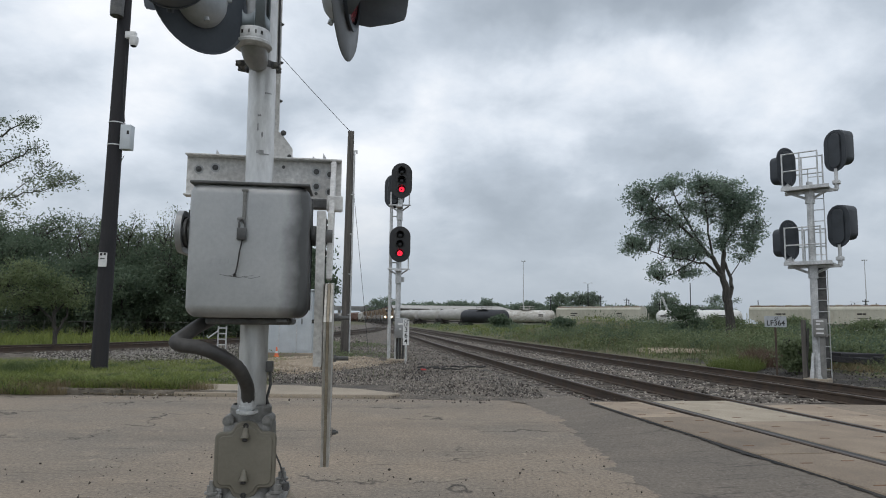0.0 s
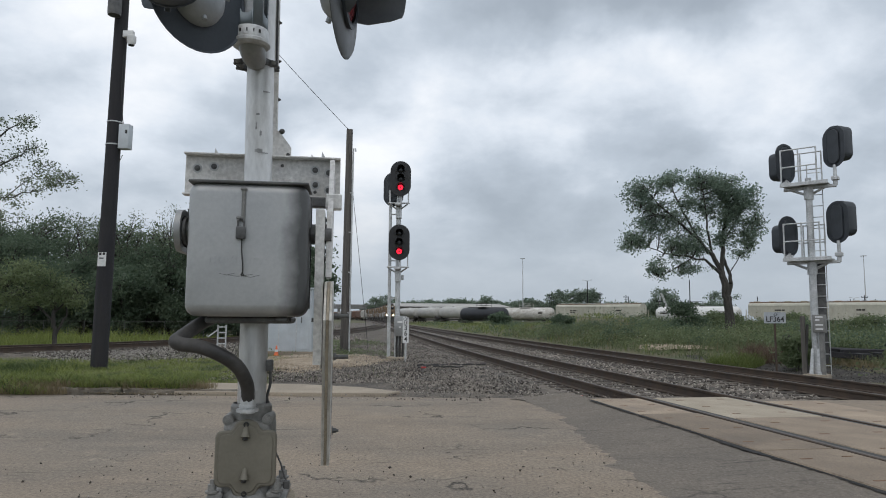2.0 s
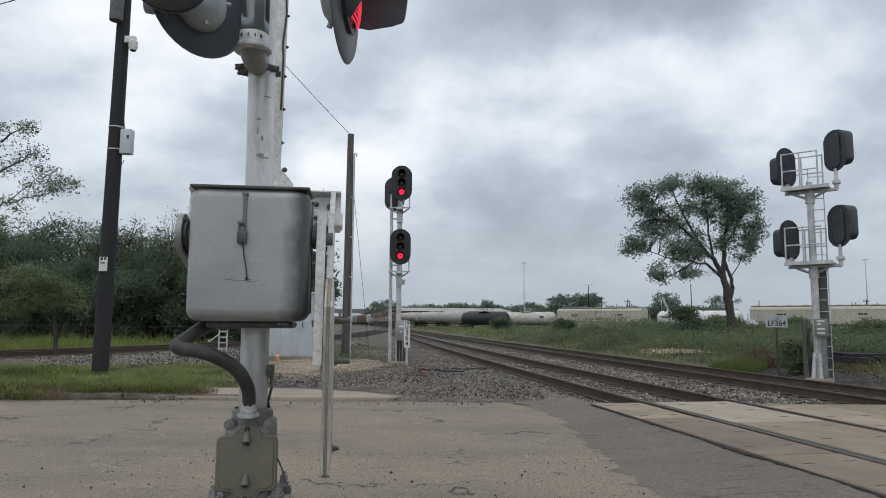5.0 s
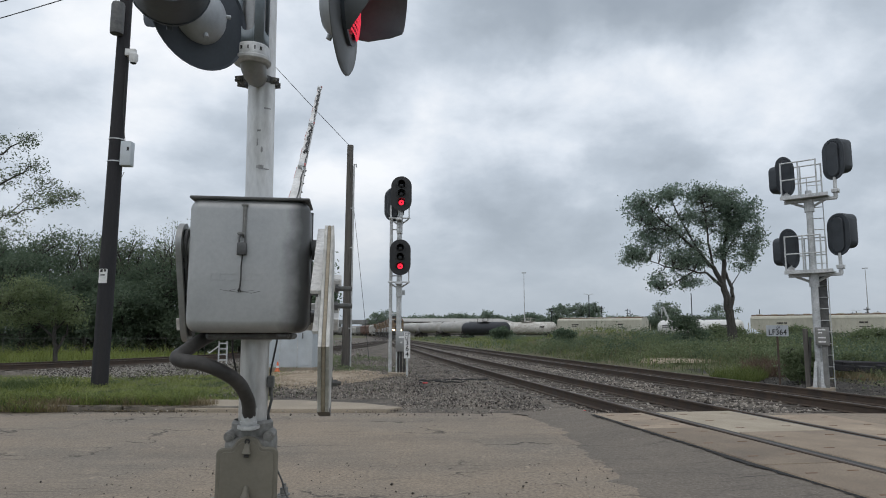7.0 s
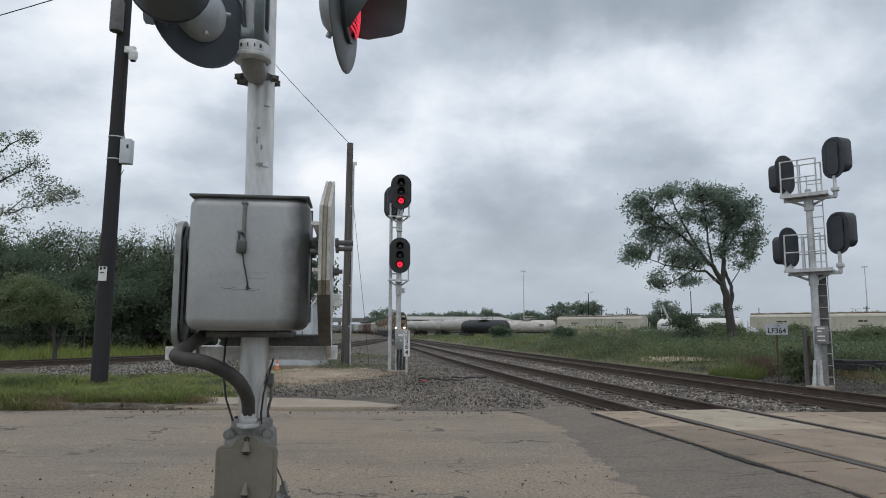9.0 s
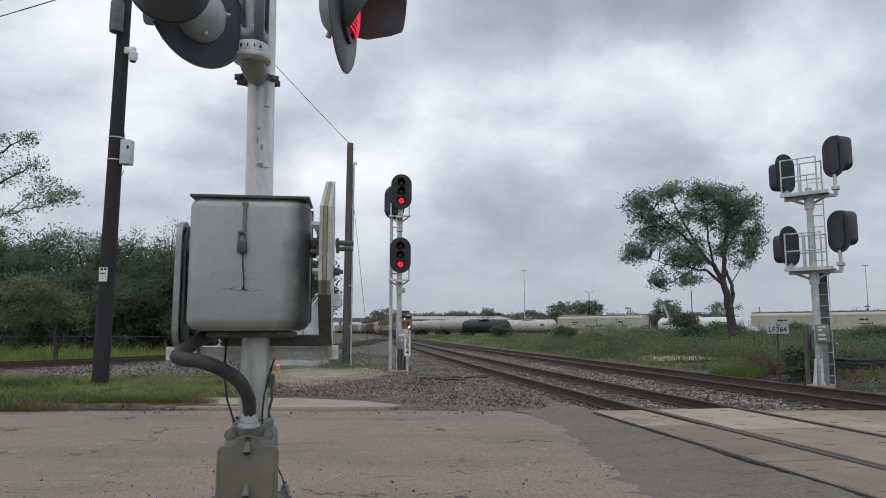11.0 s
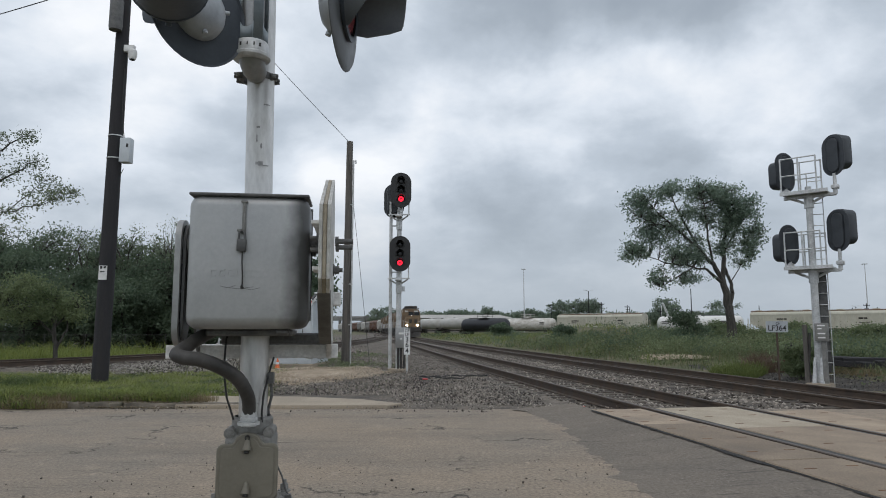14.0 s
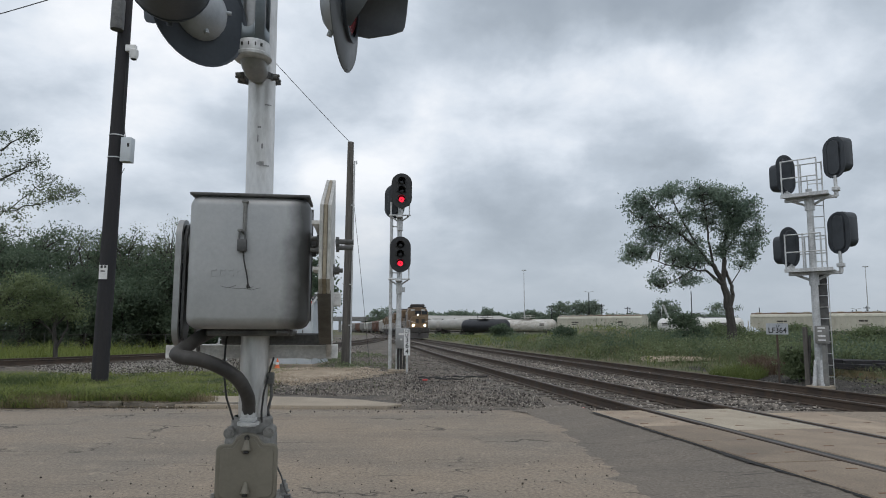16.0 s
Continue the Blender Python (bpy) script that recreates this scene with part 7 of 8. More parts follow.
def build_small_things():
    # signal shed
    s = group_at("signal_shed", pose(-5.55, 24.6, 0, 0, 0, -6), "pale blue-grey metal signal shed", "shed")
    part("body", bevelled(-1.15, 1.15, -1.0, 1.0, 0.12, 2.25, 0.012, 1), SHED, s)
    part("base", Shape().box(-1.2, 1.2, -1.05, 1.05, -0.1, 0.12, 0.02), CONCRETE, s)
    part("roof", Shape().box(-1.22, 1.22, -1.07, 1.07, 2.25, 2.31, 0.02), SHED, s)
    sm = Shape()
    for x in (-0.6, 0.0, 0.62):
        sm.box(x - 0.012, x + 0.012, -1.012, -1.0, 0.14, 2.22)
    part("seam", sm, GALV, s)
    d = part("door", Shape().box(0.74, 1.10, -1.02, -1.0, 0.2, 2.15, 0.004), SHED, s, "narrow metal door")
    part("handle", Shape().box(0.79, 0.82, -1.05, -1.02, 1.1, 1.3, 0.005), DARK_METAL, d)
    # traffic cone
    c = group_at("traffic_cone", pose(-5.62, 23.2, 0.0) @ Matrix.Scale(0.78, 4), "small orange traffic cone by the shed", "traffic cone")
    part("cone", Shape().lathe([(0.095, 0.03), (0.025, 0.42), (0.018, 0.43), (0.0, 0.43)], 16), ORANGE, c)
    part("foot", Shape().slab(rounded(0.25, 0.25, 0.03, 3), 0.0, 0.035, None, 0.006), ORANGE, c)
    part("band", Shape().lathe([(0.0735, 0.16), (0.0555, 0.26)], 16), SIGN_WHITE, c, "pale band")
    # switch stand frame by the branch track
    s = group_at("switch_stand", pose(-9.2, 28.5, 0.0, 0, 0, 15), "small white ladder-like track stand", "track equipment")
    fr = Shape()
    for x in (-0.16, 0.16):
        fr.box(x - 0.03, x + 0.03, -0.03, 0.03, 0, 0.95, 0.006)
    for z in (0.15, 0.38, 0.61, 0.84):
        fr.box(-0.16, 0.16, -0.02, 0.02, z, z + 0.05, 0.005)
    part("frame", fr, GALV, s)
    part("arm", Shape().tube([(-0.16, 0, 0.75), (-0.55, 0, 0.45), (-0.6, 0, 0.55)], 0.03, 8), GALV, s)
    # scrap on the gravel near the mast
    rnd = random.Random(8)
    for x, y, l, a in ((-0.25, 18.6, 0.9, 20), (0.15, 18.0, 0.8, -12), (-0.5, 17.9, 0.5, 60), (0.7, 18.9, 1.0, 4)):
        b = Shape()
        n = 7
        pts = [(l * (k / n - 0.5), 0.04 * math.sin(k * 1.3 + x), 0.02 + 0.015 * math.sin(k * 2)) for k in range(n + 1)]
        b.tube(pts, [0.022 + 0.022 * rnd.random() for _ in pts], 7, squash=0.7)
        tagged(part("timber_scrap", b, RUBBER, None, "dark broken timber scrap lying on the gravel", pose(x, y, 0.015, 0, 0, a)), category="debris")
    tagged(part("red_scrap", Shape().slab([(-0.07, -0.03), (0.06, -0.04), (0.08, 0.03), (0.0, 0.05), (-0.06, 0.03)], 0, 0.03, None, 0.008), RED_PAINT, None, "faded red scrap on the gravel", pose(-0.48, 17.5, 0.03, 4, 0, 20)), category="debris")
    tagged(part("red_scrap", Shape().slab([(-0.07, -0.03), (0.06, -0.04), (0.08, 0.03), (0.0, 0.05)], 0, 0.025, None, 0.006), RED_PAINT, None, "small red scrap by the crossing panel", pose(2.25, 11.35, 0.02, 0, 0, 30)), category="debris")
    # timber pile beyond the far track
    for k in range(9):
        b = Shape().box(-1.25, 1.25, -0.11, 0.11, 0, 0.18, 0.015)
        tagged(part("old_tie", b, POLE_DARK, None, "old dark railway tie thrown on a pile", pose(12.9 + 0.75 * (k % 5), 21.0 + 0.35 * (k % 3), 0.10 + 0.15 * (k // 4), 4 * (k % 3), 5 - 3 * (k % 4), 28 * math.sin(k * 1.9))), category="railway tie", group="pile of old ties")
    # chain-link fence before the woods
    f = group_at("fence", pose(0, 0, 0), "grey chain-link fence before the trees", "fence")
    pm = Shape().tube([(0, 0, -0.2), (0, 0, 1.02)], 0.014, 8).mesh("fence_post", DARK_METAL)
    for k in range(14):
        o = new("fence_post", pm)
        o.parent = f
        o.matrix_basis = pose(-36 + 2.2 * k, 37.5 + 0.25 * k, 0)
    mesh = Shape()
    for k in range(130):
        for s in (-1, 1):
            x = -36 + 0.22 * k
            a, b = (x, 37.5 + 0.1136 * (x + 36), 0.5 - 0.45 * s), (x + 0.9, 37.5 + 0.1136 * (x + 36.9), 0.5 + 0.45 * s)
            mesh.tube([a, b], 0.0014, 3, False)
    part("wire_mesh", mesh, DARK_METAL, f)
    part("top_rail", Shape().tube([(-36, 37.5, 0.98), (-7.4, 40.75, 0.98)], 0.009, 6), DARK_METAL, f)


# ---- trees ----
def tree(name, m, trunk, limbs, blobs, per, size, leaf, label, spread=0.35, seed=1, twig=0.02, hollow=0.35, category="tree"):
    """trunk, limbs: paths with radii (x, y, z, r); blobs: crown masses (x, y, z, rx, ry, rz, clumps)."""
    rng = random.Random(seed)
    t = group_at(name, m, label, category)
    wood = Shape()
    nodes = []
    for path in (trunk, *limbs):
        pts, rad = [], []
        for i in range(len(path) - 1):
            a, b = path[i], path[i + 1]
            for k in range(4):
                q = k / 4
                j = 0.06 * (i > 0)
                pts.append(Vector([a[c] + (b[c] - a[c]) * q + rng.uniform(-j, j) for c in range(3)]))
                rad.append(a[3] + (b[3] - a[3]) * q)
        pts.append(Vector(path[-1][:3]))
        rad.append(path[-1][3])
        wood.tube(pts, rad, 8)
        nodes += pts[2 if path is trunk else 0:]
    centers = []
    for x, y, z, rx, ry, rz, n in blobs:
        for _ in range(n):
            d = Vector((rng.gauss(0, 1), rng.gauss(0, 1), rng.gauss(0, 1))).normalized()
            k = (hollow + (1 - hollow) * rng.random()) ** 0.6
            c = Vector((x + d.x * rx * k, y + d.y * ry * k, z + d.z * rz * k))
            centers.append(c)
            near = min(nodes, key=lambda q: (q - c).length + 0.5 * max(0, q.z - c.z))
            mid = near.lerp(c, 0.55) + Vector((rng.uniform(-0.1, 0.1), rng.uniform(-0.1, 0.1), rng.uniform(-0.05, 0.25)))
            wood.tube([near, mid, c], [twig * 1.8, twig * 1.1, twig * 0.4], 5, False)
    part("trunk", wood, BARK, t, "grey-brown trunk and branches")
    v, f = leaf_cloud(centers, spread, per, size, seed)
    fast_mesh("crown", v, f, leaf, "leafy crown", t)
    return t


def plain_tree(name, x, y, h, w, leaf, label, seed, per=60, size=0.16, clumps=130, low=0.2, z=0.0, twig=0.025):
    """A broad tree with a rounded, uneven crown made of several masses."""
    r = random.Random(seed)
    trunk = [(0, 0, -0.3, 0.035 * h), (0.03 * h * r.uniform(-1, 1), 0, h * 0.25, 0.026 * h), (0.05 * h * r.uniform(-1, 1), 0, h * 0.55, 0.015 * h)]
    limbs, blobs = [], []
    k = 7
    for i in range(k):
        a = 2 * math.pi * i / k + r.uniform(-0.4, 0.4)
        rr = w * 0.5 * r.uniform(0.35, 0.75)
        zz = h * r.uniform(low + 0.15, 0.82)
        e = (rr * math.cos(a), rr * math.sin(a), zz)
        limbs.append([(0, 0, h * r.uniform(0.2, 0.4), 0.014 * h), (e[0] * 0.5, e[1] * 0.5, zz * 0.8, 0.009 * h), (*e, 0.004 * h)])
        blobs.append((*e, w * r.uniform(0.17, 0.27), w * r.uniform(0.17, 0.27), h * r.uniform(0.12, 0.2), clumps // (k + 2)))
    blobs.append((trunk[-1][0], 0, h * 0.84, w * 0.2, w * 0.2, h * 0.14, clumps // (k + 2)))
    blobs.append((0, 0, h * (low + 0.22), w * 0.33, w * 0.33, h * 0.16, clumps // (k + 2)))
    return tree(name, pose(x, y, z, 0, 0, r.uniform(0, 360)), trunk, limbs, blobs, per, size, leaf, label, 0.045 * w + 0.1, seed, twig)


def build_trees():
    # the lone tree in the yard
    trunk = [(0.12, 0, -1.5, 0.40), (0.05, 0, 0.9, 0.29), (-0.12, 0, 2.1, 0.27), (-0.36, 0, 3.4, 0.20)]
    limbs = [[(-0.36, 0, 3.4, 0.18), (-1.0, -0.1, 4.4, 0.15), (-1.83, -0.2, 5.3, 0.12), (-3.5, -0.3, 6.85, 0.07), (-5.3, -0.3, 8.6, 0.02)],
             [(-1.83, -0.2, 5.3, 0.09), (-2.5, 0.3, 7.0, 0.07), (-3.1, 0.5, 8.4, 0.045), (-3.65, 0.5, 9.6, 0.015)],
             [(-0.36, 0, 3.4, 0.17), (-0.15, 0.1, 5.3, 0.13), (0.0, 0.2, 6.3, 0.10), (0.4, 0.3, 8.1, 0.05), (0.67, 0.3, 9.5, 0.015)],
             [(-1.0, -0.1, 4.4, 0.09), (-1.35, -0.4, 6.1, 0.07), (-1.55, -0.5, 8.1, 0.04), (-1.8, -0.5, 9.5, 0.015)],
             [(-0.40, 0, 3.2, 0.12), (-1.55, -0.4, 4.05, 0.08), (-2.5, -0.6, 4.2, 0.06), (-4.3, -0.6, 4.5, 0.04), (-6.4, -0.4, 5.3, 0.015)],
             [(-2.5, -0.6, 4.2, 0.045), (-3.9, -0.8, 3.4, 0.03), (-4.8, -0.8, 2.9, 0.012)],
             [(-0.02, 0, 1.6, 0.15), (0.30, 0.1, 2.5, 0.13), (0.22, 0.1, 3.3, 0.11), (-0.15, 0.1, 4.3, 0.09), (-0.15, 0.1, 5.2, 0.08)],
             [(0.22, 0.1, 3.3, 0.04), (0.96, 0.1, 4.4, 0.025), (1.75, 0.1, 5.0, 0.012)],
             [(-0.15, 0.1, 5.3, 0.08), (0.7, 0.3, 6.6, 0.05), (1.5, 0.4, 7.7, 0.03), (2.0, 0.4, 8.5, 0.012)],
             [(-3.5, -0.3, 6.85, 0.04), (-4.9, -0.7, 7.1, 0.03), (-6.2, -0.8, 7.6, 0.012)],
             [(0.7, 0.3, 6.6, 0.03), (1.7, -0.3, 6.6, 0.02), (2.5, -0.4, 6.7, 0.012)]]
    blobs = [(-5.75, 0, 8.65, 1.3, 1.3, 0.95, 80), (-3.9, 0, 9.4, 1.1, 1.2, 0.85, 66), (-1.83, 0, 9.4, 1.3, 1.3, 0.85, 76), (-0.3, 0, 9.0, 1.5, 1.5, 1.2, 150),
             (0.96, 0, 7.8, 1.3, 1.4, 1.35, 140), (-5.05, 0, 7.7, 1.6, 1.3, 0.8, 76), (1.24, 0, 6.0, 1.0, 1.0, 1.0, 56), (-0.3, 0.2, 5.7, 0.8, 0.9, 0.9, 44),
             (-6.2, -0.3, 5.25, 1.25, 1.1, 0.8, 80), (-4.35, 0, 6.1, 1.5, 1.2, 0.7, 44), (-3.1, -0.2, 4.9, 1.4, 1.2, 1.0, 110), (-4.8, -0.6, 3.4, 0.85, 0.8, 0.75, 42),
             (-2.95, -0.6, 3.4, 1.4, 1.0, 0.5, 36), (0.8, 0, 4.5, 0.85, 0.6, 0.35, 12), (-2.4, 0, 8.0, 1.2, 1.2, 0.8, 40), (2.1, 0, 6.7, 0.6, 0.7, 0.85, 30), (1.6, 0, 8.5, 0.75, 0.8, 0.75, 36),
             (-3.6, 0, 6.9, 1.5, 1.2, 0.7, 54), (-2.1, 0, 6.0, 1.0, 1.0, 0.6, 26), (0.1, 0, 7.0, 1.0, 1.0, 0.8, 44), (-1.2, 0, 7.6, 1.0, 1.0, 0.8, 44), (1.5, 0, 5.2, 0.7, 0.7, 0.6, 22), (-5.4, 0, 6.6, 1.2, 1.0, 0.5, 40), (-1.8, 0, 4.9, 0.8, 0.8, 0.6, 26)]
    tree("tree", pose(18.9, 45, 1.15), trunk, limbs, blobs, 19, 0.092, LEAF_A, "broad green tree with a leaning grey trunk among weeds", 0.195, 7, 0.011, 0.0)
    # the branch reaching in from a tree outside
    trunk = [(0, 0, -0.3, 0.30), (0.2, 0, 3, 0.24), (0.5, 0, 6, 0.16), (0.7, 0, 8.6, 0.05)]
    limbs = [[(0.3, 0, 3.8, 0.09), (1.8, -0.3, 4.7, 0.04), (3.0, -0.4, 5.2, 0.025), (4.3, -0.3, 5.6, 0.013), (5.5, -0.3, 6.0, 0.006)],
             [(0.4, 0, 5.0, 0.10), (2.0, 0, 6.2, 0.05), (3.2, 0.1, 7.0, 0.02), (3.9, 0.1, 7.3, 0.008)],
             [(1.8, -0.3, 4.7, 0.04), (2.6, 0.0, 4.6, 0.02), (3.3, 0.0, 4.4, 0.01)],
             [(0.5, 0, 6.0, 0.09), (1.8, 0.2, 7.4, 0.045), (2.9, 0.1, 8.0, 0.02), (3.5, 0.1, 8.4, 0.008)],
             [(3.0, -0.4, 5.2, 0.02), (3.7, -0.2, 6.0, 0.012), (4.4, -0.2, 6.5, 0.006)]]
    blobs = [(5.0, -0.3, 5.95, 0.65, 0.5, 0.35, 24), (4.2, -0.3, 5.75, 0.6, 0.5, 0.4, 18), (4.2, -0.2, 6.4, 0.45, 0.4, 0.25, 10), (3.2, -0.3, 5.4, 0.6, 0.5, 0.4, 12), (3.5, 0.1, 7.15, 0.5, 0.5, 0.3, 14),
             (3.1, 0.1, 8.1, 0.5, 0.5, 0.35, 14), (2.5, 0, 6.8, 0.7, 0.6, 0.5, 16), (3.0, 0, 4.7, 0.5, 0.5, 0.35, 9), (2.0, 0.1, 7.9, 0.8, 0.7, 0.6, 18), (0.2, 0, 8.4, 1.4, 1.4, 1.0, 24), (-1.2, 0, 6.8, 1.6, 1.6, 1.6, 40)]
    tree("tree", pose(-18.5, 24, 0.15), trunk, limbs, blobs, 21, 0.052, LEAF_THIN, "sparse pale green tree reaching over the grass", 0.15, 11, 0.004)
    # the dense wood behind the branch track
    for i, (x, y, h, w, lf) in enumerate(((-30.5, 45, 7.6, 8.0, LEAF_B), (-26.0, 42.0, 6.3, 7.5, LEAF_B), (-22.2, 46.5, 8.0, 7.5, LEAF_B), (-18.8, 43.5, 5.8, 6.5, LEAF_B), (-16.0, 45, 6.2, 6.5, LEAF_B),
                                          (-13.2, 44.5, 6.0, 6.0, LEAF_B), (-27.0, 48, 8.9, 8.5, LEAF_B), (-19.5, 41.5, 4.2, 5.0, LEAF_B), (-15.0, 42, 4.4, 5.0, LEAF_B), (-11.2, 46, 6.0, 5.0, LEAF_B), (-22.4, 42.6, 5.2, 5.5, LEAF_B))):
        plain_tree("tree", x, y, h, w, lf, "dense dark green tree in the wood behind the fence", 40 + i, 82, 0.100, 190, 0.02)
    for i, (x, y, h, w) in enumerate(((-18.0, 44.5, 8.9, 3.4), (-20.8, 45, 8.8, 3.2), (-16.2, 44.2, 8.9, 3.2), (-14.4, 43.6, 8.5, 2.6), (-23.4, 44.5, 8.4, 3.4), (-19.3, 45.5, 8.0, 2.6))):
        plain_tree("tree", x, y, h, w, LEAF_THIN, "young thin-leaved tree at the wood's edge", 60 + i, 20, 0.066, 90, 0.35, twig=0.012)
    # a small spreading tree before the fence, its trunk bare below
    trunk = [(0.05, 0, -0.3, 0.10), (0.0, 0, 0.7, 0.085), (-0.06, 0, 1.5, 0.07), (-0.2, 0, 2.3, 0.04)]
    limbs = [[(0, 0, 1.0, 0.05), (-0.9, -0.2, 1.9, 0.035), (-2.2, -0.3, 2.5, 0.012)], [(-0.06, 0, 1.5, 0.05), (-0.9, 0.3, 2.5, 0.03), (-1.5, 0.4, 3.2, 0.01)],
             [(-0.06, 0, 1.4, 0.04), (0.5, 0, 2.0, 0.025), (1.0, 0, 2.2, 0.01)], [(0.03, 0.02, 0.5, 0.05), (0.28, 0.1, 1.1, 0.04), (0.4, 0.1, 1.8, 0.02)]]
    blobs = [(-2.4, -0.2, 2.5, 0.9, 0.8, 0.65, 46), (-1.5, 0.1, 3.1, 0.9, 0.8, 0.55, 44), (-0.6, 0, 2.7, 0.8, 0.8, 0.6, 42), (0.4, 0, 2.35, 0.75, 0.7, 0.55, 36), (-1.4, -0.5, 1.9, 1.0, 0.5, 0.4, 34), (-3.0, 0, 1.9, 0.8, 0.7, 0.6, 30), (0.7, 0, 1.9, 0.5, 0.5, 0.35, 16), (-0.4, -0.4, 2.0, 0.8, 0.4, 0.35, 22)]
    tree("tree", pose(-15.9, 28.0, 0.0), trunk, limbs, blobs, 44, 0.052, LEAF_FRONT, "small olive-green tree with a bare trunk before the fence", 0.19, 68, 0.008, 0.0)
    for i, (x, y, h, w) in enumerate(((-11.6, 62, 6.0, 3.6), (-14.2, 68, 6.4, 4.5))):
        plain_tree("tree", x, y, h, w, LEAF_B, "dark green tree behind the signal shed", 70 + i, 60, 0.2, 110, 0.02)
    # undergrowth that closes the wood at its foot
    rng = np.random.default_rng(71)
    ux = rng.uniform(-42, -9, 520)
    cen = np.stack([ux, 45.5 + rng.uniform(0, 4, 520) - 0.05 * ux, 0.2 + 2.2 * rng.random(520) ** 1.2], 1)
    v, f = leaf_cloud(cen, 0.5, 72, 0.11, 72)
    fast_mesh("undergrowth", v, f, LEAF_B, "dark undergrowth at the foot of the wood")
    ux = rng.uniform(-33, -9, 330)
    cen = np.stack([ux, 50 + rng.uniform(0, 3, 330), np.array([7.0 + 0.8 * noise.noise(Vector((q * 0.35, 2, 0))) for q in ux]) * rng.uniform(0.3, 1.0, 330) ** 0.7], 1)
    v, f = leaf_cloud(cen, 0.6, 52, 0.17, 73)
    fast_mesh("undergrowth", v, f, LEAF_B, "deeper dark leaves behind the wood's edge")
    # bushes in the field
    for i, (x, y, h, w) in enumerate(((15.6, 43, 2.4, 2.0), (10.2, 58, 1.6, 2.0), (9.6, 112, 2.3, 3.4), (10.8, 20.8, 0.75, 1.1), (15.8, 22.6, 1.0, 1.8), (17.6, 25, 1.0, 2.0), (21, 52, 1.9, 3.2), (31, 60, 1.9, 3.2), (26, 42, 1.5, 2.6))):
        plain_tree("bush", x, y, h, w, LEAF_B if i < 3 else LEAF_C, "small green bush among the weeds", 80 + i, 60, 0.018 + 0.0016 * y, 90, 0.0)
    # far tree line: one long wood with an uneven top, and single trees before it
    rng = np.random.default_rng(77)
    px = rng.uniform(-20, 125, 2600)
    top = np.array([7.6 + 2.6 * noise.noise(Vector((q * 0.07, 1, 0))) + 1.2 * noise.noise(Vector((q * 0.25, 5, 0))) for q in px])
    cen = np.stack([px, 300 + rng.uniform(-8, 8, 2600), top * rng.uniform(0.25, 1.0, 2600) ** 0.6], 1)
    v, f = leaf_cloud(cen, 0.9, 16, 0.6, 78)
    fast_mesh("far_woods", v, f, LEAF_HAZE, "distant hazy green woods behind the rail yard")
    r = random.Random(12)
    k = 0
    for px, h in ((655, 10.0), (667, 13.5), (681, 14.5), (695, 13.0), (735, 7.0), (752, 6.5), (775, 7.6), (790, 7.0), (815, 6.5), (845, 8.0), (860, 10.5), (875, 9.0), (895, 7.0), (915, 7.5), (935, 7.5), (960, 7.0), (992, 12.5), (1022, 14.0), (1043, 14.5),
                  (975, 7), (1010, 8), (1164, 14.5), (1180, 13.5), (1275, 13.6), (1110, 6.0)):
        d = 292 + r.uniform(-15, 25) if px > 700 else 420 + r.uniform(-15, 15)
        h *= 1.06
        x = (px - 784) / 1200 * d
        plain_tree("tree", x, d, h, h * r.uniform(0.9, 1.25), LEAF_HAZE, "distant green tree beyond the rail yard", 100 + k, 26, 0.45, 100, 0.0, twig=0.05)
        k += 1


# ---- rail cars ----
def truck(parent, x):
    """A two-axle wheel truck under a car; x runs along the car."""
    t = Shape()
    for s in (-1, 1):
        t.box(x - 1.25, x + 1.25, s * 1.0 - 0.07, s * 1.0 + 0.07, 0.42, 0.72, 0.05)
        t.box(x - 0.3, x + 0.3, s * 1.0 - 0.09, s * 1.0 + 0.09, 0.3, 0.85, 0.04)
    t.box(x - 0.25, x + 0.25, -1.0, 1.0, 0.5, 0.85, 0.04)
    ob = part("truck", t, TRUCK, parent, "rusty wheel truck")
    for dx in (-0.88, 0.88):
        w = Shape()
        for s in (-1, 1):
            w.tube([(x + dx, s * 0.69, 0.46), (x + dx, s * 0.80, 0.46)], 0.45, 20)
        w.tube([(x + dx, -0.8, 0.46), (x + dx, 0.8, 0.46)], 0.09, 8)
        part("wheelset", w, TRUCK, ob)


def coupler(parent, L):
    c = Shape()
    for s in (-1, 1):
        c.box(min(s * L / 2 - s * 0.2, s * (L / 2 + 0.45)), max(s * L / 2 - s * 0.2, s * (L / 2 + 0.45)), -0.12, 0.12, 0.78, 1.0, 0.03)
    part("coupler", c, TRUCK, parent)


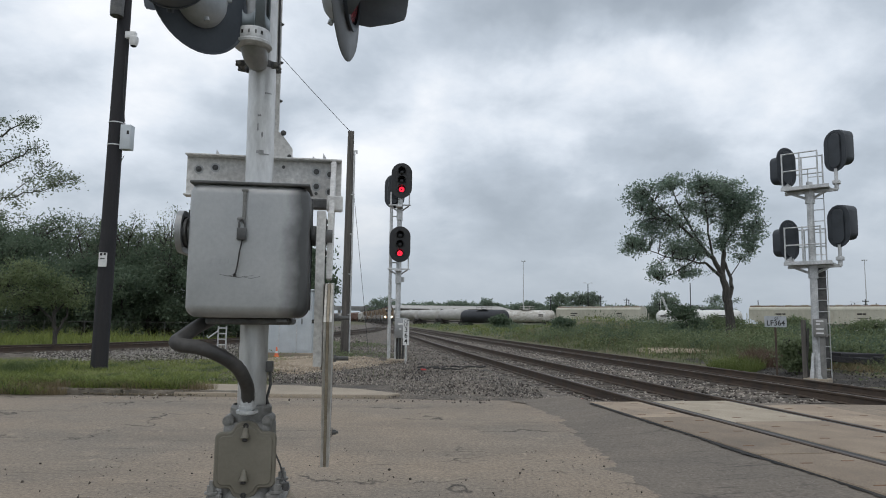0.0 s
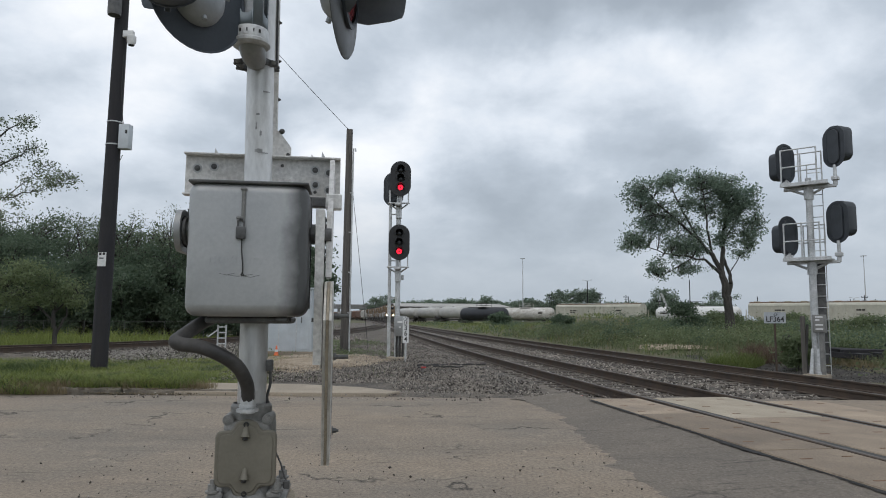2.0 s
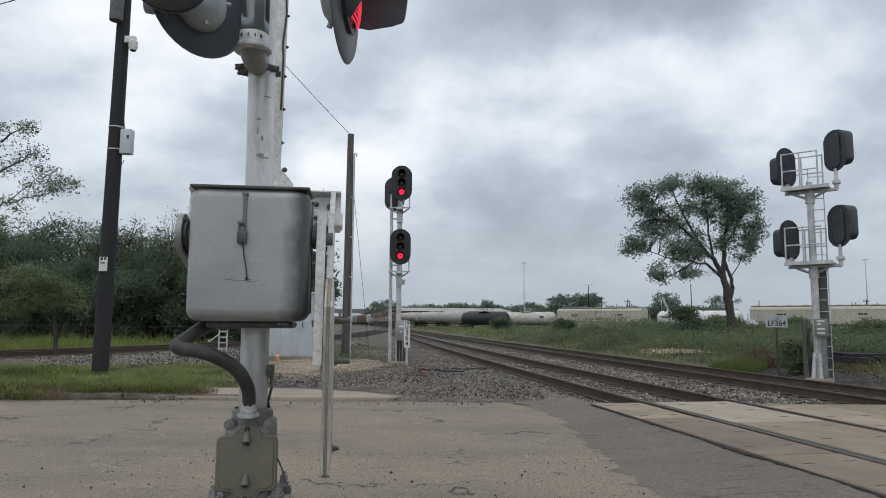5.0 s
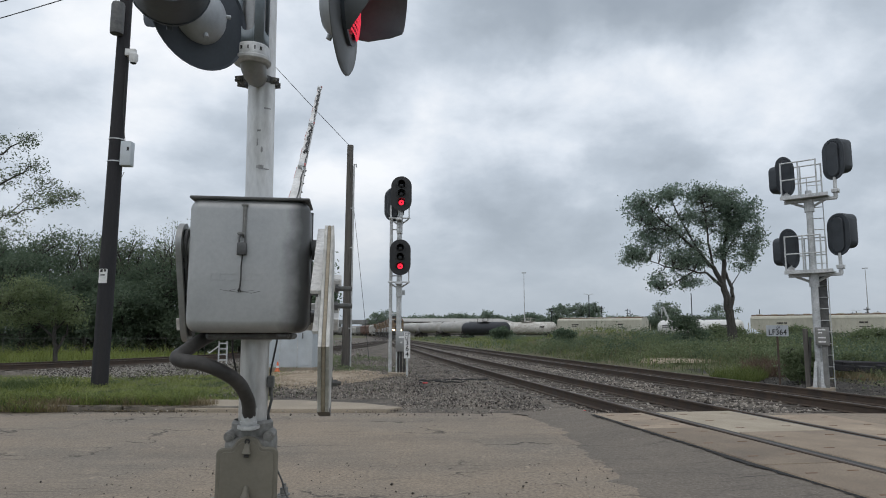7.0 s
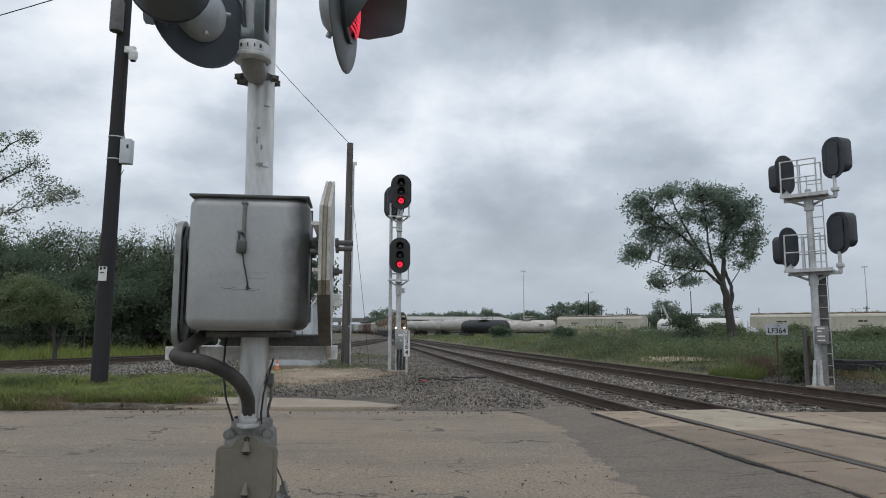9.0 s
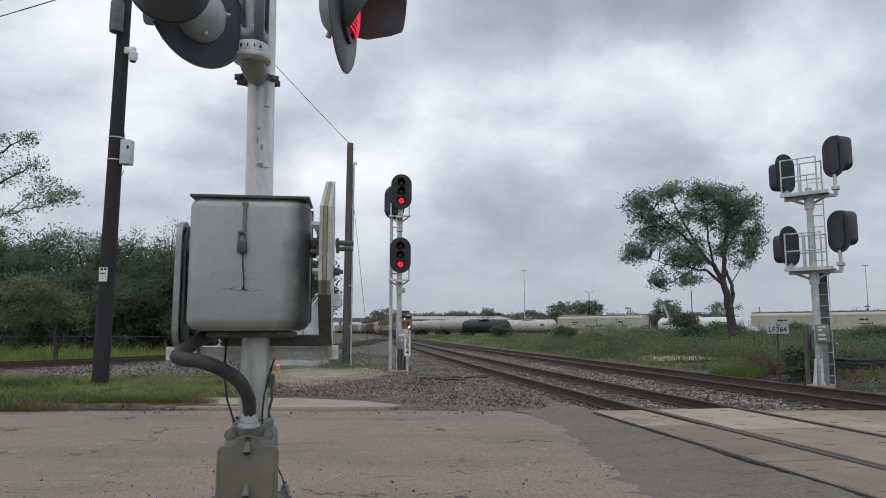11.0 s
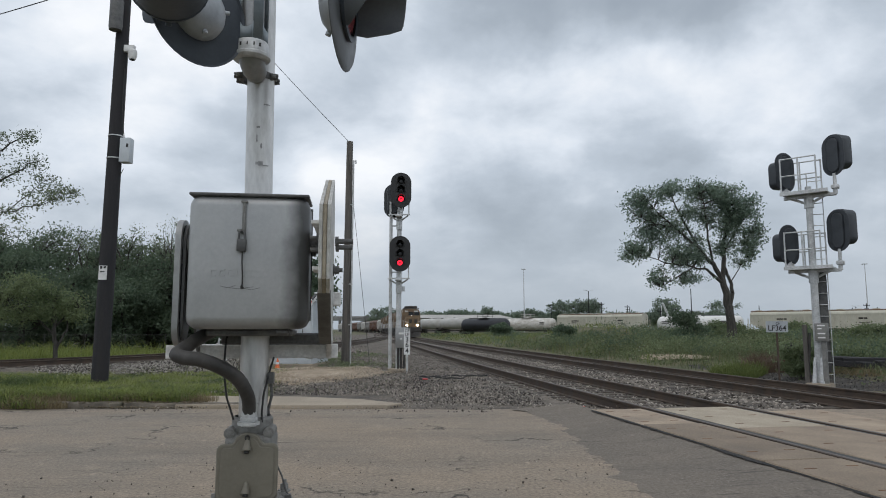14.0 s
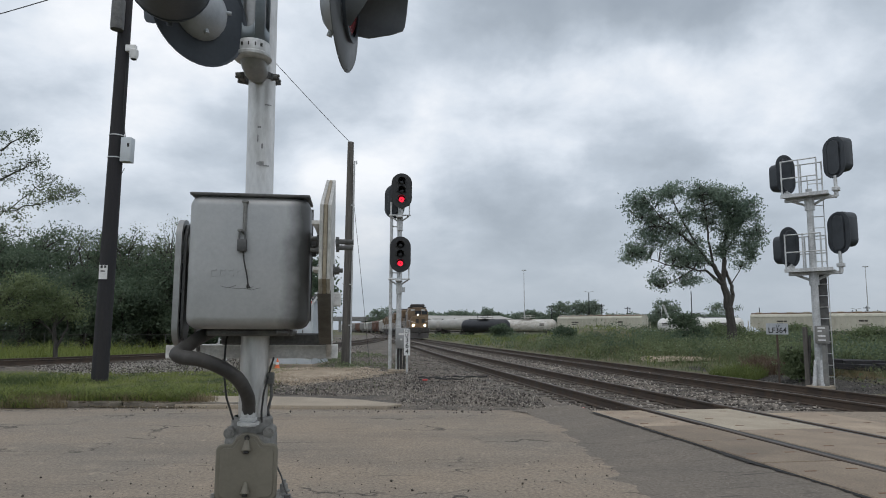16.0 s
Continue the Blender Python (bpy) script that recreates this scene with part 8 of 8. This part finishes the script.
def tank_car(m, L, paint, label, rails=True, top=4.05):
    c = group_at("tank_car", m, label, "tank car", "rail cars in the yard")
    r = 1.42
    zc = top - 0.15 - r
    prof = [(-L / 2 + 0.9, 0.0), (-L / 2 + 0.95, 0.55), (-L / 2 + 1.1, 1.0), (-L / 2 + 1.4, 1.28), (-L / 2 + 1.8, r), (L / 2 - 1.8, r), (L / 2 - 1.4, 1.28), (L / 2 - 1.1, 1.0), (L / 2 - 0.95, 0.55), (L / 2 - 0.9, 0.0)]
    turn = Matrix.Translation((0, 0, zc)) @ Matrix.Rotation(radians(90), 4, "Y")
    part("tank", Shape().lathe([(b, a) for a, b in prof], 32, turn), paint, c)
    for x in (-L * 0.28, -L * 0.1, L * 0.1, L * 0.28):
        part("weld_band", Shape().lathe([(r + 0.005, x - 0.05), (r + 0.015, x), (r + 0.005, x + 0.05)], 32, turn), paint, c)
    part("dome", Shape().lathe([(0.42, top - 0.35), (0.42, top), (0.36, top + 0.05), (0, top + 0.06)], 18), paint, c)
    if rails:
        rl = Shape()
        for x in (-1.4, 0, 1.4):
            for y in (-0.9, 0.9):
                rl.tube([(x, y, top - 0.5), (x, y, top + 0.75)], 0.03, 6)
        for h in (0.3, 0.75):
            rl.tube([(-1.4, -0.9, top + h), (1.4, -0.9, top + h), (1.4, 0.9, top + h), (-1.4, 0.9, top + h), (-1.4, -0.9, top + h)], 0.03, 6)
        rl.box(-1.5, 1.5, -1.0, 1.0, top - 0.14, top - 0.08)
        part("walkway", rl, paint if paint is not TANK_BLACK else TRUCK, c, "railed walkway on top")
    sill = Shape().box(-L / 2, L / 2, -0.3, 0.3, 0.85, 1.15, 0.03)
    for s in (-1, 1):
        sill.box(min(s * L / 2, s * (L / 2 - 1.6)), max(s * L / 2, s * (L / 2 - 1.6)), -1.4, 1.4, 1.1, 1.2, 0.02)
        sill.box(min(s * (L / 2 - 1.6), s * (L / 2 - 2.4)), max(s * (L / 2 - 1.6), s * (L / 2 - 2.4)), -1.0, 1.0, 1.1, 1.8, 0.05)
    part("underframe", sill, TRUCK, c)
    for x, w in ((-L * 0.38, 1.6), (L * 0.25, 1.2)):
        for z in (0.25, -0.05):
            part("lettering_bar", Shape().box(x, x + w, -r - 0.03, -r * 0.955, zc + z, zc + z + 0.18), TRUCK if paint is not TANK_BLACK else SIGN_WHITE, c, smooth=False)
    truck(c, -L / 2 + 2.0)
    truck(c, L / 2 - 2.0)
    coupler(c, L)
    return c


def hopper_car(m, L, paint, label, top=4.65, group="rail cars in the yard"):
    c = group_at("hopper_car", m, label, "hopper car", group)
    w = 1.55
    # curved sides, sloped ends
    prof = [(-0.9, 1.15), (-w, 1.5), (-w, top - 0.75), (-w + 0.12, top - 0.45), (-0.75, top - 0.05), (0.75, top - 0.05), (w - 0.12, top - 0.45), (w, top - 0.75), (w, 1.5), (0.9, 1.15)]
    s = Shape()
    n = len(prof)
    for x, low in ((-L / 2 + 0.5, 2.3), (-L / 2 + 2.4, 1.15), (L / 2 - 2.4, 1.15), (L / 2 - 0.5, 2.3)):
        s.v += [(x, y, max(z, low)) for y, z in prof]
    for i in range(3):
        for k in range(n):
            a, b = i * n + k, i * n + (k + 1) % n
            s.f.append((a, b, b + n, a + n))
    s.f += [tuple(range(n)), tuple(range(3 * n, 4 * n))]
    part("body", s, paint, c, angle=20)
    rib = Shape()
    k = int(L / 1.4)
    for i in range(k + 1):
        x = -L / 2 + 2.8 + (L - 5.6) * i / k
        for q in (-1, 1):
            rib.box(x - 0.04, x + 0.04, q * w - 0.05, q * w + 0.05, 1.5, top - 0.75)
    rib.box(-L / 2 + 0.5, L / 2 - 0.5, -w - 0.05, w + 0.05, top - 0.80, top - 0.70)
    rib.box(-L / 2 + 2.8, L / 2 - 2.8, -w - 0.05, w + 0.05, 1.45, 1.58)
    part("rib", rib, paint, c)
    hp = Shape()
    for i in range(3):
        x = -L / 2 + 4.2 + (L - 8.4) * i / 2
        hp.add([(x - 1.9, -1.1, 1.3), (x + 1.9, -1.1, 1.3), (x + 1.9, 1.1, 1.3), (x - 1.9, 1.1, 1.3), (x - 0.4, -0.5, 0.45), (x + 0.4, -0.5, 0.45), (x + 0.4, 0.5, 0.45), (x - 0.4, 0.5, 0.45)],
               [(3, 2, 1, 0), (4, 5, 6, 7)] + [(k, (k + 1) % 4, (k + 1) % 4 + 4, k + 4) for k in range(4)])
    part("discharge_hopper", hp, paint, c)
    rw = Shape().box(-L / 2 + 0.3, L / 2 - 0.3, -0.45, 0.45, top + 0.02, top + 0.08)
    for i in range(12):
        x = -L / 2 + 0.8 + (L - 1.6) * i / 11
        rw.box(x - 0.04, x + 0.04, -0.5, 0.5, top - 0.06, top + 0.02)
    part("roof_walk", rw, GALV, c)
    for q in (-1, 1):
        part("eave_rust", Shape().box(-L / 2 + 0.5, L / 2 - 0.5, min(q * 0.76, q * 1.0), max(q * 0.76, q * 1.0), top - 0.16, top - 0.03, 0.02), HAT_RUST, c, "rusted edge of the roof")
    for i in range(9):
        x = -L / 2 + 1.8 + (L - 3.6) * i / 8
        part("roof_hatch", Shape().box(x - 0.55, x + 0.55, -0.7, -0.5, top - 0.02, top + 0.14, 0.03), paint, c)
    fr = Shape().box(-L / 2, L / 2, -0.3, 0.3, 0.85, 1.1, 0.02)
    for s2 in (-1, 1):
        x0, x1 = sorted((s2 * L / 2, s2 * (L / 2 - 0.12)))
        for y in (-1.35, 0, 1.35):
            fr.box(x0, x1, y - 0.06, y + 0.06, 1.0, top - 1.4)
        a0, a1 = sorted((s2 * L / 2, s2 * (L / 2 - 2.6)))
        fr.box(a0, a1, -1.45, 1.45, 0.98, 1.08)
        fr.tube([(s2 * (L / 2 - 0.1), -1.4, 1.1), (s2 * (L / 2 - 2.4), -1.4, 1.9)], 0.05, 6)
        for z in (1.4, 1.8, 2.2, 2.6, 3.0):
            fr.box(x0, x1, -1.4, -0.9, z, z + 0.04)
    part("end_frame", fr, paint, c)
    for x, z, wd, h in ((-L * 0.3, 3.0, 1.8, 0.25), (-L * 0.3, 2.6, 1.2, 0.2), (L * 0.22, 3.0, 1.3, 0.3), (L * 0.22, 2.4, 1.6, 0.12)):
        part("lettering_bar", Shape().box(x, x + wd, -w - 0.012, -w - 0.004, z, z + h), TRUCK, c, smooth=False)
    truck(c, -L / 2 + 1.9)
    truck(c, L / 2 - 1.9)
    coupler(c, L)
    return c


def along_line(a, b, s, z=0.0, over=0.0):
    """Pose of a car at s metres along the line from a to b."""
    d = (Vector((*b, 0)) - Vector((*a, 0))).normalized()
    p = Vector((*a, 0)) + d * s
    return pose(p.x, p.y, z, 0, 0, math.degrees(math.atan2(d.y, d.x)))


def build_yard():
    a, b = (25.6, 157.0), (74.0, 113.0)
    tank_car(along_line(a, b, -7.6), 17.0, TANK_DIRTY, "white tank car with a railed walkway, rust-streaked")
    hopper_car(along_line(a, b, 11.8), 21.5, HOPPER, "long cream-grey covered hopper car, rust-stained")
    tank_car(along_line(a, b, 33.4), 18.6, TANK_WHITE, "clean white tank car standing in weeds", False)
    hopper_car(along_line(a, b, 55.6), 25.0, HOPPER, "long pale cream covered hopper car beside weeds")
    hopper_car(along_line(a, b, 79.6), 21.0, HOPPER, "pale cream covered hopper car at the end of the row")
    hopper_car(along_line(a, b, 101.5), 21.0, HOPPER, "pale cream covered hopper car at the end of the row")
    a, b = (12.7, 144.0), (-10.9, 205.0)
    tank_car(along_line((14.1, 140.5), (3.5, 151.5), 7.6), 14.6, TANK_BLACK, "black tank car at the end of a row", True, 3.75)
    for k in range(4):
        tank_car(along_line(a, b, 27.5 + 17.2 * k), 17.0, TANK_GREY, "dirty white tank car with rust streaks", False, 4.3)
    # dark car behind the white tank, row of trees' cars beyond
    tank_car(along_line((44, 152), (92, 108), 13), 12.5, TANK_BLACK, "black tank car partly hidden behind a white one", True, 4.35)
    # leaning derrick before the far trees
    q = group_at("derrick", pose(63.5, 200, -0.1), "pale leaning steel derrick in the rail yard", "derrick")
    for x0, x1, z1 in ((-0.3, 0.5, 8.4), (4.0, 0.7, 9.2), (4.4, 1.1, 9.0)):
        part("derrick_leg", Shape().tube([(x0, 0, 0), (x1, 0, z1)], 0.17, 8), GALV, q)
    # warehouse beyond the tank cars
    w = group_at("warehouse", pose(0.5, 246, 0, 0, 0, 4), "long low warehouse with a pale metal roof", "warehouse")
    part("wall", Shape().box(-18, 22, -9, 9, 0, 5.2, 0.05), WALL_FAR, w)
    rf = Shape().add([(-19, -10, 5.2), (23, -10, 5.2), (23, 10, 5.2), (-19, 10, 5.2), (-19, 0, 6.5), (20, 0, 6.5)], [(0, 1, 5, 4), (2, 3, 4, 5), (1, 2, 5), (3, 0, 4), (3, 2, 1, 0)])
    part("roof", rf, ROOF, w, "pale metal roof", smooth=False)
    # far overpass
    o = group_at("overpass", pose(-62, 420, 0, 0, 0, 6), "distant concrete road overpass", "bridge")
    part("deck", Shape().box(-44, 22, -5, 5, 6.6, 7.9, 0.1), BRIDGE, o)
    part("parapet", Shape().box(-44, 22, -5.2, -4.9, 7.9, 9.2, 0.05), BRIDGE, o)
    for x in (-40, -20, -2, 12):
        part("pier", Shape().box(x - 0.7, x + 0.7, -4, 4, -0.5, 6.6, 0.1), BRIDGE, o)


# ---- the train ----
TRAIN = []


def locomotive(label, lamp):
    """A wide-cab freight locomotive; its nose points to its own -y, rail top at z 0."""
    c = group_at("locomotive", pose(0, 0, 0), label, "locomotive", "train")
    part("frame", Shape().box(-1.5, 1.5, 0.6, 21.6, 1.25, 1.6, 0.04), LOCO_DARK, c)
    cab = Shape()
    poly = [(-1.52, 1.6), (1.52, 1.6), (1.52, 3.9), (1.25, 4.45), (0.6, 4.62), (-0.6, 4.62), (-1.25, 4.45), (-1.52, 3.9)]
    cab.slab(poly, -5.0, -2.6, UPRIGHT, 0.05)
    cb = part("cab", cab, LOCO_ORANGE, c, "faded orange cab")
    nose = Shape()
    npoly = [(-1.15, 1.6), (1.15, 1.6), (1.15, 2.9), (0.95, 3.25), (-0.95, 3.25), (-1.15, 2.9)]
    nose.slab(npoly, -2.7, -1.1, UPRIGHT, 0.10)
    ns = part("nose", nose, LOCO_ORANGE, c, "faded orange short nose")
    for x in (-1.0, -0.1):
        part("windshield", Shape().slab(rounded(0.82, 0.55, 0.08, 3), 2.575, 2.592, Matrix.Translation((x + 0.55, 0, 3.72)) @ UPRIGHT), WINDOW, cb, "dark windshield")
    for s in (-1, 1):
        part("side_window", Shape().box(min(s * 1.522, s * 1.53), max(s * 1.522, s * 1.53), 3.2, 4.4, 3.2, 3.85), WINDOW, cb, "dark side window")
    roof = Shape().box(-1.3, 1.3, 2.70, 5.0, 4.58, 4.74, 0.06).box(-1.05, 1.05, 2.9, 4.6, 4.72, 5.12, 0.14)
    part("cab_roof", roof, LOCO_DARK, cb, "dark roof with air conditioner")
    hood = Shape().box(-0.95, 0.95, 5.0, 20.8, 1.6, 4.25, 0.12).box(-1.5, 1.5, 15.5, 20.6, 3.3, 4.65, 0.2).box(-1.2, 1.2, 6.0, 9.0, 3.9, 4.7, 0.15)
    part("hood", hood, LOCO_ORANGE, c, "faded orange engine hood")
    gr = Shape().box(-1.3, 1.3, 15.8, 20.2, 4.63, 4.75, 0.04).box(-0.9, 0.9, 9.5, 15.0, 4.2, 4.5, 0.1)
    for s in (-1, 1):
        for k in range(8):
            gr.box(min(s * 0.95, s * 0.98), max(s * 0.95, s * 0.98), 9.4 + 0.7 * k, 9.9 + 0.7 * k, 1.9, 3.8)
    part("grille", gr, LOCO_DARK, c)
    pl = Shape().box(-1.5, 1.5, 0.35, 0.75, 0.95, 1.65, 0.06)
    pl.add([(-1.45, 0.45, 0.95), (1.45, 0.45, 0.95), (1.45, 0.8, 0.95), (-1.45, 0.8, 0.95), (-1.3, 0.1, 0.12), (1.3, 0.1, 0.12), (1.3, 0.5, 0.12), (-1.3, 0.5, 0.12)],
           [(0, 1, 2, 3), (7, 6, 5, 4), (0, 4, 5, 1), (1, 5, 6, 2), (2, 6, 7, 3), (3, 7, 4, 0)])
    pl.box(-0.18, 0.18, -0.35, 0.5, 0.75, 1.05, 0.04)
    part("pilot", pl, LOCO_DARK, c, "dark pilot plate and coupler")
    rl = Shape()
    for s in (-1, 1):
        rl.tube([(s * 1.45, 0.5, 1.6), (s * 1.45, 0.5, 2.65), (s * 1.45, 2.5, 2.65)], 0.03, 6)
        rl.tube([(s * 1.45, 5.2, 2.65), (s * 1.45, 21.4, 2.65)], 0.03, 6)
        for k in range(9):
            rl.tube([(s * 1.45, 5.2 + 2 * k, 1.6), (s * 1.45, 5.2 + 2 * k, 2.65)], 0.025, 6)
        rl.tube([(s * 1.45, 0.5, 2.65), (s * 0.5, 0.45, 2.3)], 0.03, 6)
        for k in range(4):
            rl.box(min(s * 1.15, s * 1.5), max(s * 1.15, s * 1.5), 0.75, 1.1, 0.35 + 0.32 * k, 0.38 + 0.32 * k)
    part("handrail", rl, GALV, c)
    turn = Matrix.Rotation(radians(90), 4, "X")
    hs = Shape().box(-0.20, 0.20, 2.50, 2.72, 3.44, 3.84, 0.05)
    part("headlight_case", hs, LOCO_DARK, cb)
    for x in (-0.42, 0.42):
        part("nose_panel", Shape().slab(rounded(0.46, 0.62, 0.06, 3), 1.085, 1.10, Matrix.Translation((x, 0, 2.55)) @ UPRIGHT), LOCO_DARK, ns, "dark panel on the nose")
    for z in (3.56, 3.72):
        part("headlight", Shape().lathe([(0.0, 0.02), (0.085, 0.015), (0.10, 0.0)], 16, Matrix.Translation((0, 2.49, z)) @ turn), lamp, cb, "lit headlight" if lamp is HEADLIGHT else "dark headlight")
    for x in (-0.85, 0.85):
        part("ditch_light", Shape().lathe([(0.0, 0.03), (0.12, 0.02), (0.15, 0.0)], 16, Matrix.Translation((x, 0.62, 1.95)) @ turn), lamp, c, "lit ditch light" if lamp is HEADLIGHT else "dark ditch light")
        part("ditch_light_case", Shape().tube([(x, 0.63, 1.95), (x, 0.85, 1.95)], 0.11, 14).box(x - 0.06, x + 0.06, 0.65, 0.8, 1.6, 1.85), LOCO_DARK, c)
    part("number_board", Shape().box(-1.05, -0.5, 2.585, 2.60, 4.12, 4.34).box(0.5, 1.05, 2.585, 2.60, 4.12, 4.34), GALV, cb, smooth=False)
    tank = Shape().box(-1.3, 1.3, 8.0, 14.0, 0.35, 1.25, 0.15)
    part("fuel_tank", tank, LOCO_DARK, c)
    for y in (4.2, 18.0):
        t = Shape()
        for s in (-1, 1):
            t.box(s * 1.05 - 0.08, s * 1.05 + 0.08, y - 2.3, y + 2.3, 0.45, 0.85, 0.05)
        for dy in (-1.7, 0, 1.7):
            for s in (-1, 1):
                t.tube([(s * 0.69, y + dy, 0.53), (s * 0.82, y + dy, 0.53)], 0.52, 18)
        part("truck", t, TRUCK, c, "three-axle truck")
    return c


def build_train():
    """Two locomotives and the cars behind them; each entry keeps its distance behind the nose."""
    a = locomotive("orange freight locomotive with lit headlights leading a train", HEADLIGHT)
    TRAIN.append((a, 0.0, False))
    TRAIN.append((locomotive("faded orange freight locomotive coupled behind the first", WINDOW), 22.6, False))
    for k in range(2, 5):
        c = copy_thing(TRAIN[1][0], pose(0, 0, 0))
        TRAIN.append((c, 22.6 * k, False))
    s = 113.4
    paints = (TANK_GREY, CAR_RED, CAR_RED, CAR_GREY, TANK_GREY, CAR_GREY, CAR_RED, CAR_GREY, CAR_GREY, TANK_GREY)
    for k, p in enumerate(paints):
        c = hopper_car(pose(0, 0, 0), 17.0, p, "brown-red covered hopper car in the moving train" if p is CAR_RED else "pale covered hopper car in the moving train", 4.6, "train")
        TRAIN.append((c, s + 8.8, True))
        s += 18.0


# nose's way along the far track, in metres from the crossing line
TRAIN_ROWS = [(0.0, 191.0), (3.5, 170.0), (7.0, 149.0), (9.0, 137.5), (12.5, 117.5), (16.0, 98.0)]


def move_train():
    for ob, back, sideways in TRAIN:
        rows = []
        for k in range(17):
            t = float(k)
            i = max(j for j in range(len(TRAIN_ROWS) - 1) if TRAIN_ROWS[j][0] <= t)
            (t0, s0), (t1, s1) = TRAIN_ROWS[i], TRAIN_ROWS[i + 1]
            s = s0 + (s1 - s0) * (t - t0) / (t1 - t0)
            p, q = track_far(s + back), track_far(s + back + 1)
            d = (q - p).normalized()
            rz = math.degrees(math.atan2(d.y, d.x)) - (0 if sideways else 90)
            rows.append((t, pose(p.x, p.y, FAR_Z, 0, 0, rz)))
        walk(ob, rows)


def build_structure():
    build_ground()
    build_crossing()
    build_track("track_near", track_near, -40, 420, 4.0, "near main track with rusty rails on wooden ties and ballast", [(10.6, 60)], z=NEAR_Z)
    build_track("track_far", track_far, -40, 420, 4.0, "far main track with rusty rails on wooden ties and ballast", [(6.0, 60)], z=FAR_Z)
    build_track("track_branch", track_branch, 0.2, 89.5, 1.0, "rusty branch track curving away behind the grass", [(22, 55)], z=0.22)


build_structure()
build_loose()
build_gate()
build_signals()
build_poles()
build_small_things()
build_trees()
build_yard()
build_train()


def motions():
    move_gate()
    move_train()


motions()
